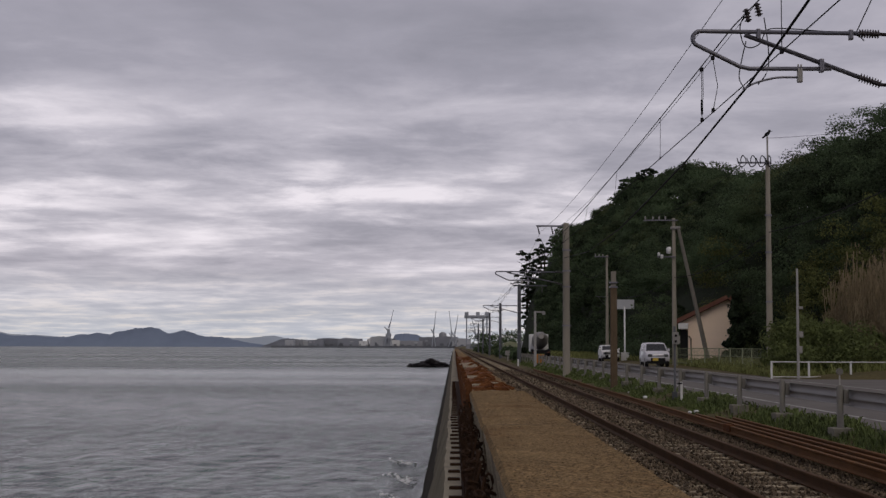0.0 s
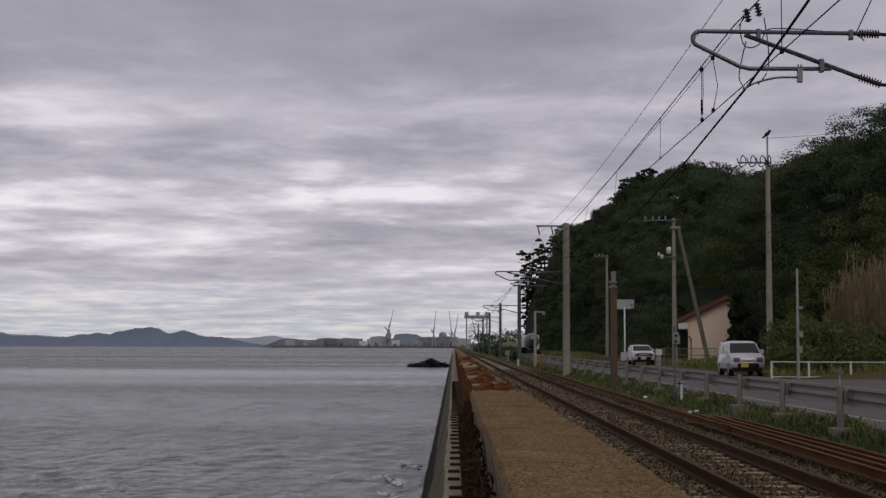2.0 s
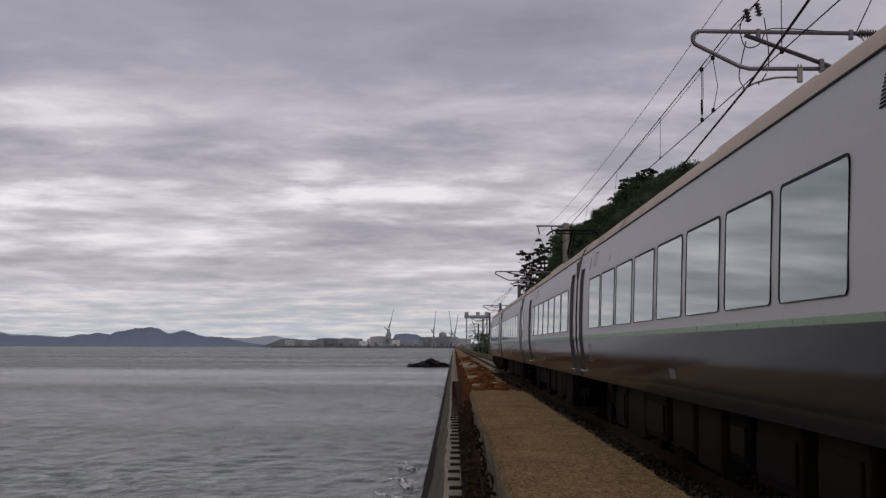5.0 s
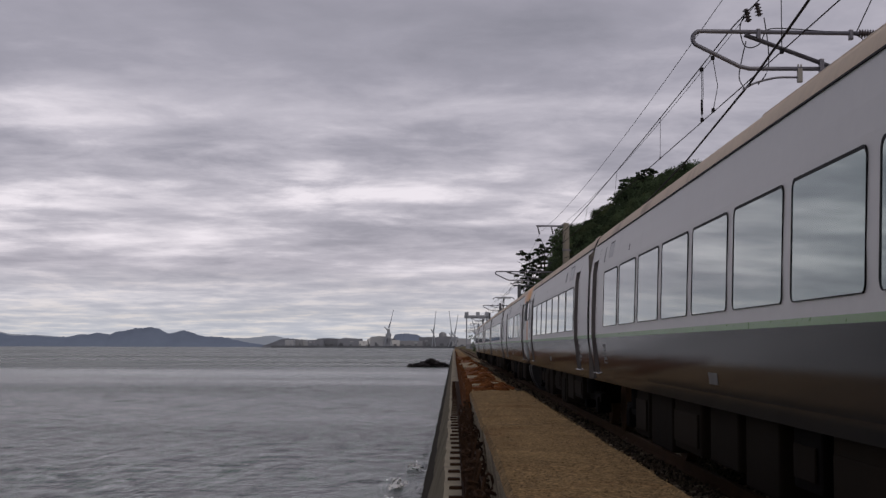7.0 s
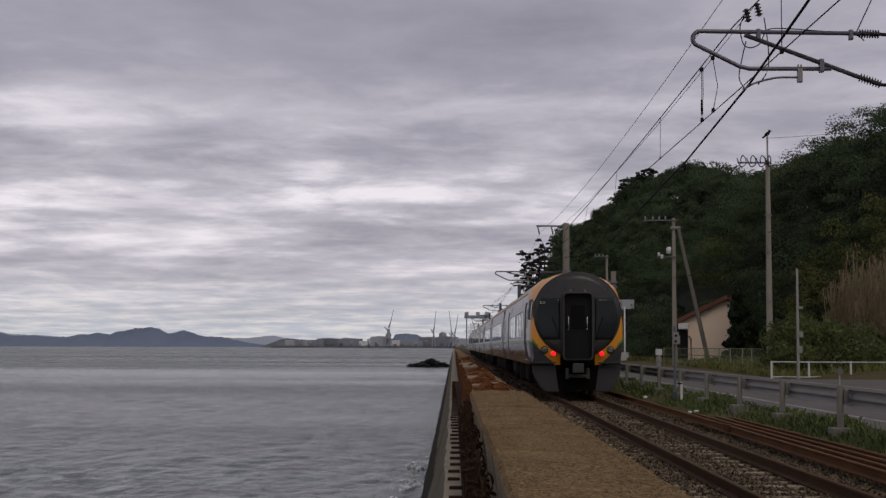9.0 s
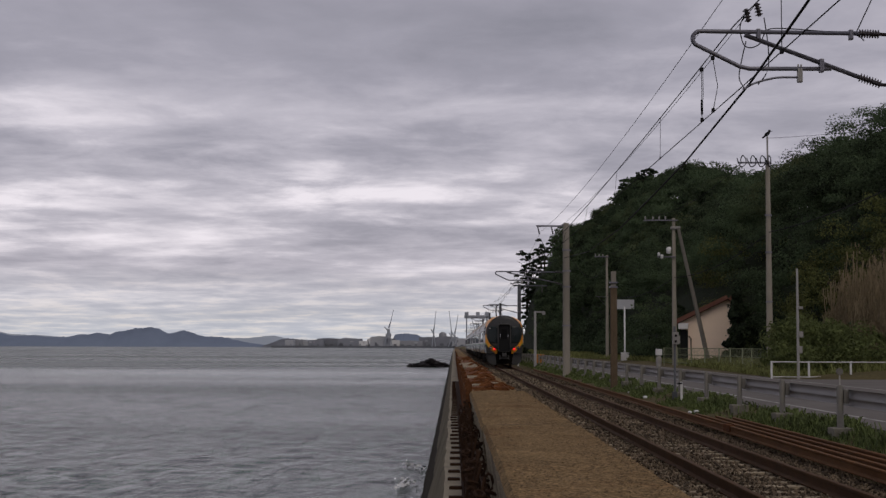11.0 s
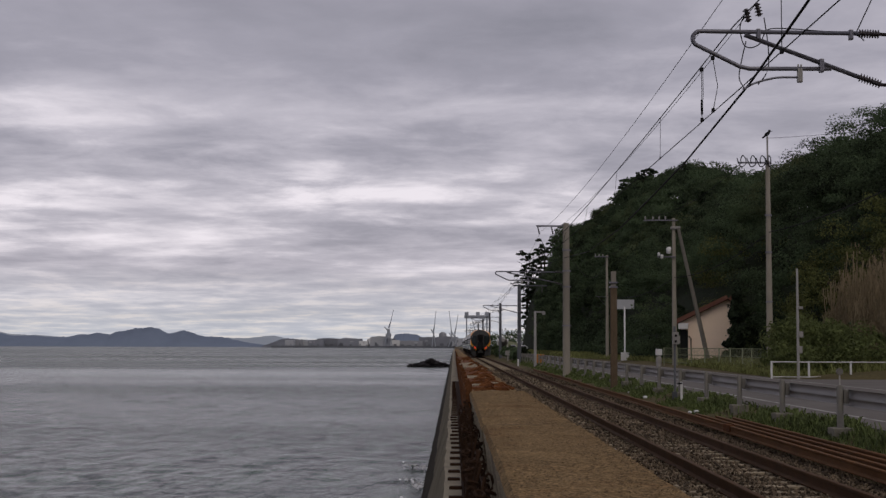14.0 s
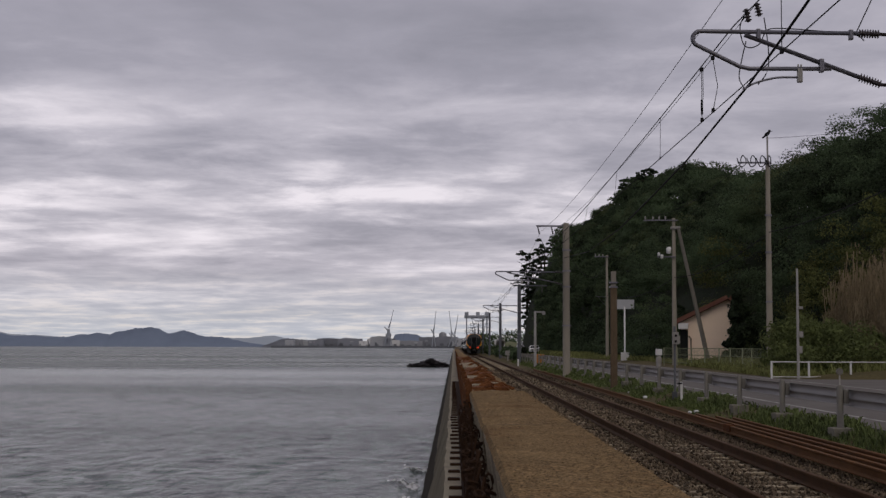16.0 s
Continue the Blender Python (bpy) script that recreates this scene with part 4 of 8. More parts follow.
def build_roadside():
    a = utility_pole(14.22, 93.5, 0.15, 9.6, 9.45, -1.95, 0.25, (-1.85, -1.35, -0.95, -0.55), "leaning-braced concrete utility pole with a transformer bracket by the road")
    bm = bmesh.new()
    box(bm, -1.1, 0.1, -0.2, -0.12, 7.05, 7.12, bevel=0.01)
    part("lower_arm", bm, M_TUBE, a)
    for cx, cz, r in ((-0.35, 7.5, 0.16), (-0.8, 7.1, 0.10), (-1.0, 7.25, 0.08)):
        bm = bmesh.new()
        tube(bm, [(cx, -0.15, cz - r * 1.3), (cx, -0.15, cz - r), (cx, -0.15, cz + r), (cx, -0.15, cz + r * 1.4)], [r * 0.6, r, r, r * 0.5], 12)
        part("switch_gear", bm, M_WHITE, a, "pale round switch gear")
    bm = bmesh.new()
    tube(bm, [(0.28, 0.0, 9.0), (1.85, -1.5, 0.6)], [0.11, 0.15], 12)
    part("brace_pole", bm, M_BRACE, a, "leaning concrete brace")
    bm = bmesh.new()
    box(bm, -0.2, 0.4, -0.2, 0.2, 8.9, 9.05, bevel=0.02)
    part("collar", bm, M_GALV, a, "pale steel collar")
    bm = bmesh.new()
    box(bm, 0.05, 0.32, -0.25, -0.05, 1.5, 2.0, bevel=0.02)
    part("meter_box", bm, M_GALV, a)
    b = utility_pole(14.55, 137.5, 0.2, 9.9, 9.75, -1.2, 0.2, (-1.1, -0.75, -0.4), "concrete utility pole with a short cross arm by the road")
    bm = bmesh.new()
    tube(bm, [(-1.1, -0.1, 6.0), (0, -0.1, 5.9)], 0.03, 6)
    tube(bm, [(-0.9, -0.1, 5.95), (0, -0.1, 4.9)], 0.025, 6)
    part("lamp_arm", bm, M_TUBE, b)
    c = utility_pole(15.29, 70.3, 0.6, 9.9, 9.8, -1.48, 0.1, (), "tall concrete utility pole with black looped insulators")
    bm = bmesh.new()
    tube(bm, [(0, 0, 9.9), (0, 0, 11.1)], 0.045, 8)
    part("top_rod", bm, M_POLE_FAR, c, "steel extension rod")
    for x0 in (-1.46, -0.98, -0.52, -0.08):
        bm = bmesh.new()
        w = 0.36 if x0 < -0.1 else 0.2
        tube(bm, bend([(x0 - 0.06, -0.15, 10.02), (x0 + 0.0, -0.15, 9.85), (x0 + 0.14, -0.15, 9.60), (x0 + w, -0.15, 9.72), (x0 + w, -0.15, 10.0), (x0 + w * 0.6, -0.15, 10.14), (x0 + w * 0.35, -0.15, 9.95), (x0 + w * 0.45, -0.15, 9.75)]), 0.024, 7)
        part("looped_insulator", bm, M_BLACK, c, "black looped insulator")
    for z in (3.0, 5.4, 7.2):
        bm = bmesh.new()
        tube(bm, [(0, 0, z), (0, 0, z + 0.08)], 0.165, 14)
        part("clamp_band", bm, M_TUBE, c)
    # a dark bird sits on the rod's tip
    bird = thing("crow", "small black bird perched on a pole's tip", "bird", pose(15.29, 70.3, 11.7))
    bm = bmesh.new()
    bmesh.ops.create_uvsphere(bm, u_segments=12, v_segments=8, radius=0.1, matrix=pose(0.0, 0, 0.13, 0, -40, 0) @ Matrix.Diagonal((1.7, 0.9, 0.9, 1)))
    part("body", bm, M_BLACK, bird, smooth=True)
    bm = bmesh.new()
    bmesh.ops.create_uvsphere(bm, u_segments=10, v_segments=7, radius=0.065, matrix=pose(0.11, 0, 0.27))
    tube(bm, [(0.15, 0, 0.27), (0.25, 0, 0.25)], [0.025, 0.005], 6)
    part("head", bm, M_BLACK, bird, smooth=True)
    bm = bmesh.new()
    tube(bm, [(-0.08, 0, 0.05), (-0.24, 0, -0.08)], [0.05, 0.03], 6)
    part("tail", bm, M_BLACK, bird)
    for s in (-0.025, 0.025):
        bm = bmesh.new()
        tube(bm, [(0, s, 0.06), (0, s, -0.01)], 0.008, 5)
        part("leg", bm, M_BLACK, bird)
    # cables between the poles
    for p, q, s, r in (((13.0, 93.4, 9.9), (14.0, 70.2, 10.4), 0.5, 0.012), ((13.5, 137.4, 9.9), (12.5, 93.4, 9.9), 0.9, 0.012),
                       ((14.55, 137.4, 6.3), (14.22, 93.4, 5.9), 0.7, 0.022), ((14.22, 93.3, 5.9), (15.29, 70.2, 7.0), 0.5, 0.022), ((15.29, 70.2, 7.0), (17.5, 40, 9.0), 0.6, 0.022),
                       ((5.67, 72.9, 6.3), (14.55, 137.4, 9.8), 1.6, 0.014), ((15.29, 70.2, 11.6), (30, 60, 12.6), 0.4, 0.008)):
        w = thing("overhead_cable", "thin dark cable strung between roadside poles", "cable")
        bm = bmesh.new()
        tube(bm, curve_pts(p, q, s, 16), r, 5)
        part("cable", bm, M_WIRE, w)
    # road sign seen from its back, on a white post with a concrete block
    s = thing("road_sign", "pale blank-backed road sign on a white post", "road sign", pose(14.4, 122.2, 0.2))
    bm = bmesh.new()
    tube(bm, [(0, 0, 0.3), (0, 0, 4.6)], 0.07, 10)
    part("post", bm, M_WHITE, s)
    bm = bmesh.new()
    box(bm, -0.75, 0.8, -0.03, 0.03, 4.4, 5.2, bevel=0.02)
    part("board", bm, M_SHED, s, "pale grey sign board")
    bm = bmesh.new()
    box(bm, -0.32, 0.32, -0.3, 0.3, -0.1, 0.75, bevel=0.03)
    part("footing", bm, M_WHITE, s, "white painted concrete block")
    # white pipe railing across the side road's bridge
    r = thing("white_railing", "white painted pipe railing along a side road", "railing")
    bm = bmesh.new()
    for z in (0.27, 0.86):
        tube(bm, [(12.6, 57.8, z), (21, 57.6, z)], 0.023, 8)
    part("pipe", bm, M_WHITE, r)
    for x in (12.62, 14.10, 15.76, 17.4, 19.0, 20.6):
        bm = bmesh.new()
        box(bm, x - 0.036, x + 0.036, 57.74, 57.82, 0.1, 0.9, bevel=0.01)
        part("post", bm, M_WHITE, r)
    # small lamp pole by the railing
    l = thing("lamp_pole", "thin grey pole with small boxes by the railing", "pole", pose(13.57, 57.3, 0.2))
    bm = bmesh.new()
    tube(bm, [(0, 0, -0.2), (0, 0, 4.35)], [0.06, 0.045], 10)
    part("shaft", bm, M_POLE_FAR, l)
    for x, z, w, h in ((0.09, 1.15, 0.07, 0.14), (0.11, 1.75, 0.09, 0.12), (0.1, 2.8, 0.1, 0.05)):
        bm = bmesh.new()
        box(bm, x - w, x + w, -0.08, 0.04, z - h, z + h, bevel=0.015)
        part("meter_box", bm, M_GALV, l)
    # wire-mesh fence on the verge
    f = thing("mesh_fence", "low weathered green wire fence in front of the house", "fence")
    pts = [(13.6, 94), (14.4, 88), (14.6, 80), (14.5, 73), (14.3, 67.5)]
    for (x0, y0), (x1, y1) in zip(pts, pts[1:]):
        bm = bmesh.new()
        for z in (0.45, 0.95, 1.36):
            tube(bm, [(x0, y0, z), (x1, y1, z)], 0.02, 6)
        part("rail", bm, M_FENCE, f)
        n = 2
        for k in range(n):
            x, y = x0 + (x1 - x0) * k / n, y0 + (y1 - y0) * k / n
            bm = bmesh.new()
            tube(bm, [(x, y, 0.1), (x, y, 1.40)], 0.032, 6)
            part("post", bm, M_FENCE, f)
        bm = bmesh.new()
        for k in range(34):
            x, y = x0 + (x1 - x0) * k / 34, y0 + (y1 - y0) * k / 34
            tube(bm, [(x, y, 0.4), (x, y, 1.34)], 0.005, 4)
        part("mesh", bm, M_FENCE, f)
    # equipment on a stand
    g = thing("meter_stand", "pale equipment box on a short stand by the road", "equipment box", pose(13.2, 93.5, 0.15))
    bm = bmesh.new()
    box(bm, -0.2, 0.2, -0.15, 0.15, 0.75, 1.15, bevel=0.03)
    part("cabinet", bm, M_WHITE, g)
    bm = bmesh.new()
    tube(bm, [(0, 0, -0.1), (0, 0, 0.3), (0, 0, 0.5), (0, 0, 0.76)], [0.12, 0.2, 0.2, 0.1], 10)
    part("stand", bm, M_GALV, g)


build_roadside()


def build_house():
    h = thing("house", "small cream-walled house with a red-brown roof", "house", pose(15.2, 100, 0.2, 0, 0, -10))
    # gable toward the road's near end; local x inland, y away
    w, d, eave, ridge = 4.4, 9.0, 3.08, 4.70
    bm = bmesh.new()
    prism(bm, [(0.42, -0.3), (0.42, eave - 0.16), (3.62, ridge - 0.22), (3.9, ridge - 0.40), (w, eave + 0.75), (w, -0.3)], 0, d)
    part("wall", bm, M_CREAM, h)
    for a, b in (((0.12, eave - 0.26), (3.66, ridge - 0.17)), ((3.66, ridge - 0.17), (4.75, eave + 0.45))):
        bm = bmesh.new()
        n = Vector((a[1] - b[1], 0, b[0] - a[0])).normalized() * 0.24
        prism(bm, [a, b, (b[0] + n.x, b[1] + n.z), (a[0] + n.x, a[1] + n.z)], -0.45, d + 0.4)
        r = part("roof", bm, M_ROOF, h, "red-brown sheet roof")
        for k in range(14):
            bm = bmesh.new()
            y = -0.4 + (d + 0.75) * k / 13
            prism(bm, [(a[0] + n.x, a[1] + n.z), (b[0] + n.x, b[1] + n.z), (b[0] + n.x * 1.15, b[1] + n.z * 1.15), (a[0] + n.x * 1.15, a[1] + n.z * 1.15)], y - 0.03, y + 0.03)
            part("roof_batten", bm, M_ROOF, r)
    # no opening is cut: the doorway's inner dark is a black slab
    bm = bmesh.new()
    box(bm, 0.40, 0.92, -0.02, 0.3, 0.1, 2.42)
    dr = part("doorway", bm, M_BLACK, h, "black slab standing in for the dark of an open doorway")
    bm = bmesh.new()
    box(bm, 0.28, 0.95, -0.45, 0.02, 2.46, 2.86, bevel=0.03)
    part("canopy", bm, M_WHITE, h, "pale door canopy")
    bm = bmesh.new()
    tube(bm, [(1.12, -0.06, 0.0), (1.12, -0.06, 1.8), (0.98, -0.06, 2.0)], 0.04, 8)
    part("downpipe", bm, M_BROWN, h, "brown downpipe")


build_house()


# ---------- wooded hill ----------
RIDGE_Y = [-60, 60, 114, 135, 150, 175, 208, 248, 260, 280, 308, 335, 345, 352]
RIDGE_Z = [17, 18.4, 21.7, 20.4, 20.9, 22.7, 28.7, 30.3, 27.4, 26.5, 26.6, 25.0, 21, 8]
RIDGE_X = [36, 35, 34, 34, 34, 34, 33, 31, 30, 27.5, 24, 20.7, 19.5, 19]


def hill_z(x, y):
    zr = np.interp(y, RIDGE_Y, RIDGE_Z) - np.interp(y, [60, 140, 200, 260], [6.6, 6.0, 6.0, 4.6])
    xr = np.interp(y, RIDGE_Y, RIDGE_X)
    xf = np.interp(y, [-60, 60, 100, 130, 300, 350], [25, 20, 18.0, 15.5, 15.5, 16.5])
    f = np.clip((x - xf) / (xr - xf), 0, None)
    g = np.where(f < 1, f ** 0.85 * (1.25 - 0.25 * f), 1 - 0.10 * (f - 1))
    return np.clip(zr * g, -2.0, None) + 0.3


def build_hill():
    xs, ys = np.linspace(14, 130, 60), np.linspace(-60, 356, 105)
    X, Y = np.meshgrid(xs, ys, indexing="ij")
    Z = hill_z(X, Y) + rng.normal(size=X.shape) * 0.25 - np.where(Y > 350, 30, 0)
    Z = np.where(X < 15.4, np.minimum(Z, 0.0) - 0.6, Z)
    Z = np.where((X > 14.5) & (X < 24) & (Y > 90) & (Y < 112), np.minimum(Z, 0.2), Z)
    Z = np.where((Y < 62) & (X < 45), np.minimum(Z, -0.3), Z)
    Z = np.where((Y < 104) & (X / np.maximum(Y, 1) < 0.2192), np.minimum(Z, 0.3), Z)
    idx = np.arange(X.size).reshape(X.shape)
    faces = np.stack([idx[:-1, :-1], idx[1:, :-1], idx[1:, 1:], idx[:-1, 1:]], -1).reshape(-1, 4)
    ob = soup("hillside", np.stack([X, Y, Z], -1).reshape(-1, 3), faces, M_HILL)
    tagged(ob, "steep hillside under dense woods, coloured dark for their shade", "hill", kind="structure")


build_hill()


def leaf_cloud(centres, radii, per, size, flat=0.75, away=None):
    """Leaf quads over the skins of many uneven lobes."""
    n = len(centres)
    d = rng.normal(size=(n, per, 3))
    d[..., 2] = np.abs(d[..., 2]) * 0.9 - 0.25 * rng.random((n, per))
    d /= np.linalg.norm(d, axis=-1, keepdims=True)
    if away is not None:
        # leaves of the crowns' inland sides are never seen: turn them outward
        dot = (d * away[:, None]).sum(-1, keepdims=True)
        d = np.where(dot > 0.25, d - 2 * dot * away[:, None], d)
    rad = radii[:, None, None] * (0.55 + 0.5 * rng.random((n, per, 1)))
    c = centres[:, None, :] + d * rad * np.array([1, 1, flat])
    nrm = d + 0.5 * rng.normal(size=d.shape)
    nrm /= np.linalg.norm(nrm, axis=-1, keepdims=True)
    a = np.cross(nrm, rng.normal(size=d.shape))
    a /= np.linalg.norm(a, axis=-1, keepdims=True)
    b = np.cross(nrm, a)
    s = size * (0.6 + 0.8 * rng.random((n, per, 1)))
    return c.reshape(-1, 3), (a * s).reshape(-1, 3), (b * s * 0.6).reshape(-1, 3)


def build_woods():
    C, R = [], []
    count = 0
    for _ in range(6000):
        y = 62 + 287 * rng.random() ** 1.25
        xr = np.interp(y, RIDGE_Y, RIDGE_X)
        x = rng.uniform(15.0, xr + 5)
        if 88 < y < 113 and x < 25:
            continue
        if y < 101 and x / y < 0.2126 or y < 84:
            continue
        if count > 980:
            break
        if x / y < (0.062 if y < 300 else 0.0706):
            continue
        z = float(hill_z(np.array(x), np.array(y)))
        h = rng.uniform(3.0, 6.0) * (1.1 if x > xr - 3 else 1.0)
        w = rng.uniform(1.5, 3.3)
        k = rng.integers(10, 16)
        if x - w * 0.95 < 15.2 and y < 200:
            continue
        for j in range(k):
            # lobes sit on a dome, so that every crown stands out from the next
            ang, up = rng.uniform(0, 6.28), rng.uniform(-0.15, 1.0)
            q = math.sqrt(max(0.0, 1 - up * up)) * 0.72
            if math.sin(ang) * q > 0.35 and up < 0.6:
                continue
            C.append((x + math.cos(ang) * w * q, y + math.sin(ang) * w * q, z + h * 0.48 + up * w * 0.62))
            R.append(w * rng.uniform(0.26, 0.44))
        count += 1
    # shrubs at the house's side
    for _ in range(60):
        y = rng.uniform(92, 98)
        C.append((rng.uniform(0.1954, 0.2219) * y, y, rng.uniform(0.8, 6.2)))
        R.append(rng.uniform(0.5, 1.0))
    # bushes between the road sign and the house
    for _ in range(70):
        y = rng.uniform(112, 126)
        C.append((rng.uniform(0.1268, 0.1607) * y, y, rng.uniform(0.5, 4.6)))
        R.append(rng.uniform(0.6, 1.2))
    # trees in the dip behind the house
    for _ in range(150):
        y = rng.uniform(113, 130)
        C.append((rng.uniform(21.5, 32.0), y, rng.uniform(3.0, 14.0)))
        R.append(rng.uniform(0.8, 1.7))
    for _ in range(190):
        x, y = rng.uniform(22.6, 33), rng.uniform(98, 117)
        C.append((x, y, float(hill_z(np.array(x), np.array(y))) + rng.uniform(0.4, 2.6)))
        R.append(rng.uniform(0.7, 1.4))
    # thickets close the ridge under the crowns
    for _ in range(420):
        y = rng.uniform(86, 230)
        x = np.interp(y, RIDGE_Y, RIDGE_X) + rng.uniform(-3.0, 1.5)
        C.append((x, y, float(hill_z(np.array(x), np.array(y))) + rng.uniform(0.6, 3.4)))
        R.append(rng.uniform(0.8, 1.4))
    # undergrowth along the hill's foot
    for _ in range(1050):
        y = rng.uniform(62, 345)
        x = np.interp(y, [60, 100, 130, 350], [19.5, 16.5, 15.2, 15.0]) + rng.uniform(0, 2.5)
        if x / y < 0.0593 or 88 < y < 112 and x < 24 or y < 101 and x / y < 0.2075:
            continue
        C.append((x, y, float(hill_z(np.array(x), np.array(y))) + rng.uniform(0.2, 0.9)))
        R.append(rng.uniform(0.6, 1.3))
    C, R = np.array(C), np.array(R)
    near = C[:, 1] < 150
    away = np.stack([C[:, 0], C[:, 1], np.zeros(len(C))], 1)
    away /= np.linalg.norm(away, axis=1, keepdims=True)
    for sel, per, size in ((near, 100, 0.060), (~near, 84, 0.092)):
        c, a, b = leaf_cloud(C[sel], R[sel], per, size, away=away[sel])
        ob = quads("hillside_woods", c, a, b, M_LEAF)
        tagged(ob, "dense dark green broadleaf woods on the hill", "woods", kind="stuff")


build_woods()


def build_tree(x, y, z, h, w, name, label, dark=False, slender=False):
    t = thing(name, label, "tree", pose(x, y, z))
    bm = bmesh.new()
    tube(bm, [(0, 0, -0.3), (0.1, 0, h * 0.3), (-0.05, 0.1, h * 0.6), (0, 0, h * 0.9)], [w * 0.09, w * 0.07, w * 0.045, 0.02], 8)
    for k in range(7):
        a = k * 2.4
        f = 0.35 + 0.08 * k
        tube(bm, [(0, 0, h * f), (math.cos(a) * w * 0.4, math.sin(a) * w * 0.4, h * (f + 0.12)), (math.cos(a) * w * 0.75, math.sin(a) * w * 0.75, h * (f + 0.16))], [w * 0.035, w * 0.02, 0.01], 6)
    part("trunk", bm, M_BARK, t)
    C, R = [], []
    pine = name == "pine_tree"
    for k in range(46 if pine else 90 if slender else 30):
        f = rng.uniform(0.05 if slender else 0.3, 1.0)
        spread = w * (1.05 - f) if slender else w * math.sqrt(max(0.05, 1 - (2 * f - 1.25) ** 2)) * 0.8
        a = rng.uniform(0, 6.28)
        C.append((math.cos(a) * spread * rng.uniform(0.2, 1), math.sin(a) * spread * rng.uniform(0.2, 1), h * f))
        R.append(w * (rng.uniform(0.10, 0.25) if pine else rng.uniform(0.2, 0.38)))
    c, a, b = leaf_cloud(np.array(C), np.array(R), 60 if pine else 70, 0.13 if y < 150 else 0.16, 0.5 if pine else 0.9)
    quads("crown", c, a, b, M_LEAF_DK if dark else M_LEAF, t)


build_tree(18.05, 92.5, 0.5, 4.4, 0.85, "cypress", "dark narrow conifer beside the cream house", True, True)
build_tree(18.9, 94.5, 0.6, 3.4, 1.2, "cypress", "dark bushy conifer beside the cream house", True, True)
build_tree(19.0, 344, 6.0, 15.0, 3.6, "pine_tree", "ragged pine leaning out at the hill's end", True)
build_tree(20.2, 338, 9.0, 14.5, 3.8, "pine_tree", "ragged pine leaning out at the hill's end", True)
build_tree(18.2, 347, 1.0, 13.0, 3.0, "pine_tree", "ragged pine leaning out at the hill's end", True)
build_tree(17.6, 348, 9.0, 15.5, 3.4, "pine_tree", "ragged pine leaning out at the hill's end", True)
build_tree(21.4, 341, 14.0, 12.5, 3.4, "pine_tree", "ragged pine leaning out at the hill's end", True)
build_tree(18.6, 343, 3.0, 13.0, 3.2, "pine_tree", "ragged pine leaning out at the hill's end", True)
build_tree(29.0, 236, 22.0, 7.0, 2.4, "pine_tree", "pine standing up from the wooded ridge", True)
build_tree(30.5, 228, 22.5, 6.8, 2.2, "pine_tree", "pine standing up from the wooded ridge", True)


def build_bamboo():
    # stems in loose clumps of uneven height
    n = 1100
    root = rng.uniform(19.3, 23.8, 34)
    tall = rng.uniform(2.6, 5.2, 34)
    pick = rng.integers(0, 34, n)
    x = root[pick] + rng.normal(size=n) * 0.28
    y = rng.uniform(64, 77, n)
    z = 0.6 + (x - 18) * 0.35
    h = 0.88 * tall[pick] * rng.uniform(0.45, 1.15, n) * np.clip((x - 18.5) / 1.5, 0.4, 1)
    lean = rng.normal(size=(n, 2)) * 0.045
    c = np.stack([x, y, z + h / 2], 1)
    b = np.stack([lean[:, 0] * h / 2, lean[:, 1] * h / 2, h / 2], 1)
    a = np.stack([np.full(n, 0.016) * rng.uniform(0.5, 1.6, n), np.zeros(n), np.zeros(n)], 1)
    # withered leaves hanging along the upper stems
    k = 24
    up = rng.uniform(0.25, 1.04, (n, k))[..., None] - 0.5
    lc = (c[:, None] + 2 * b[:, None] * up + rng.normal(size=(n, k, 3)) * np.array([0.10, 0.10, 0.12])).reshape(-1, 3)
    la = rng.normal(size=(n * k, 3)) * np.array([0.014, 0.008, 0.004])
    lb = rng.normal(size=(n * k, 3)) * np.array([0.02, 0.02, 0.02]) + np.array([0, 0, 1]) * rng.uniform(0.06, 0.2, (n * k, 1))
    c, a, b = np.concatenate([c, lc]), np.concatenate([a, la]), np.concatenate([b, lb])
    ob = quads("dead_bamboo_thicket", c, a, b, M_BAMBOO)
    tagged(ob, "tan thicket of dead bamboo stems on the slope", "thicket", kind="stuff")


build_bamboo()


def build_groves():
    C, R = [], []
    for _ in range(210):
        y = rng.uniform(78, 96)
        b = rng.uniform(0.2309, 0.3264)
        C.append((b * y, y, 1.5 + rng.random() ** 1.3 * np.interp(b, [0.2309, 0.2562, 0.2952], [2.0, 6.2, 8.6])))
        R.append(rng.uniform(0.5, 1.1))
    # olive bushes by the house and low scrub behind the railing
    for _ in range(80):
        y = rng.uniform(112, 126)
        C.append((rng.uniform(0.1685, 0.2328) * y, y, rng.uniform(3.0, 9.5)))
        R.append(rng.uniform(0.6, 1.3))
    C, R = np.array(C), np.array(R)
    c, a, b = leaf_cloud(C, R, 260, 0.055, 1.1)
    ob = quads("bamboo_grove", c, a, b, M_LEAF_LT)
    tagged(ob, "yellow-green bamboo on the lower slope", "bamboo", kind="stuff")
    C, R = [], []
    for _ in range(130):
        y = rng.uniform(60, 74)
        C.append((rng.uniform(0.2204, 0.3264) * y, y, rng.uniform(0.3, 2.2)))
        R.append(rng.uniform(0.35, 0.9))
    C, R = np.array(C), np.array(R)
    c, a, b = leaf_cloud(C, R, 260, 0.055, 1.1)
    ob = quads("scrub", c, a, b, M_SCRUB)
    tagged(ob, "low dark green scrub at the foot of the slope", "scrub", kind="stuff")


build_groves()


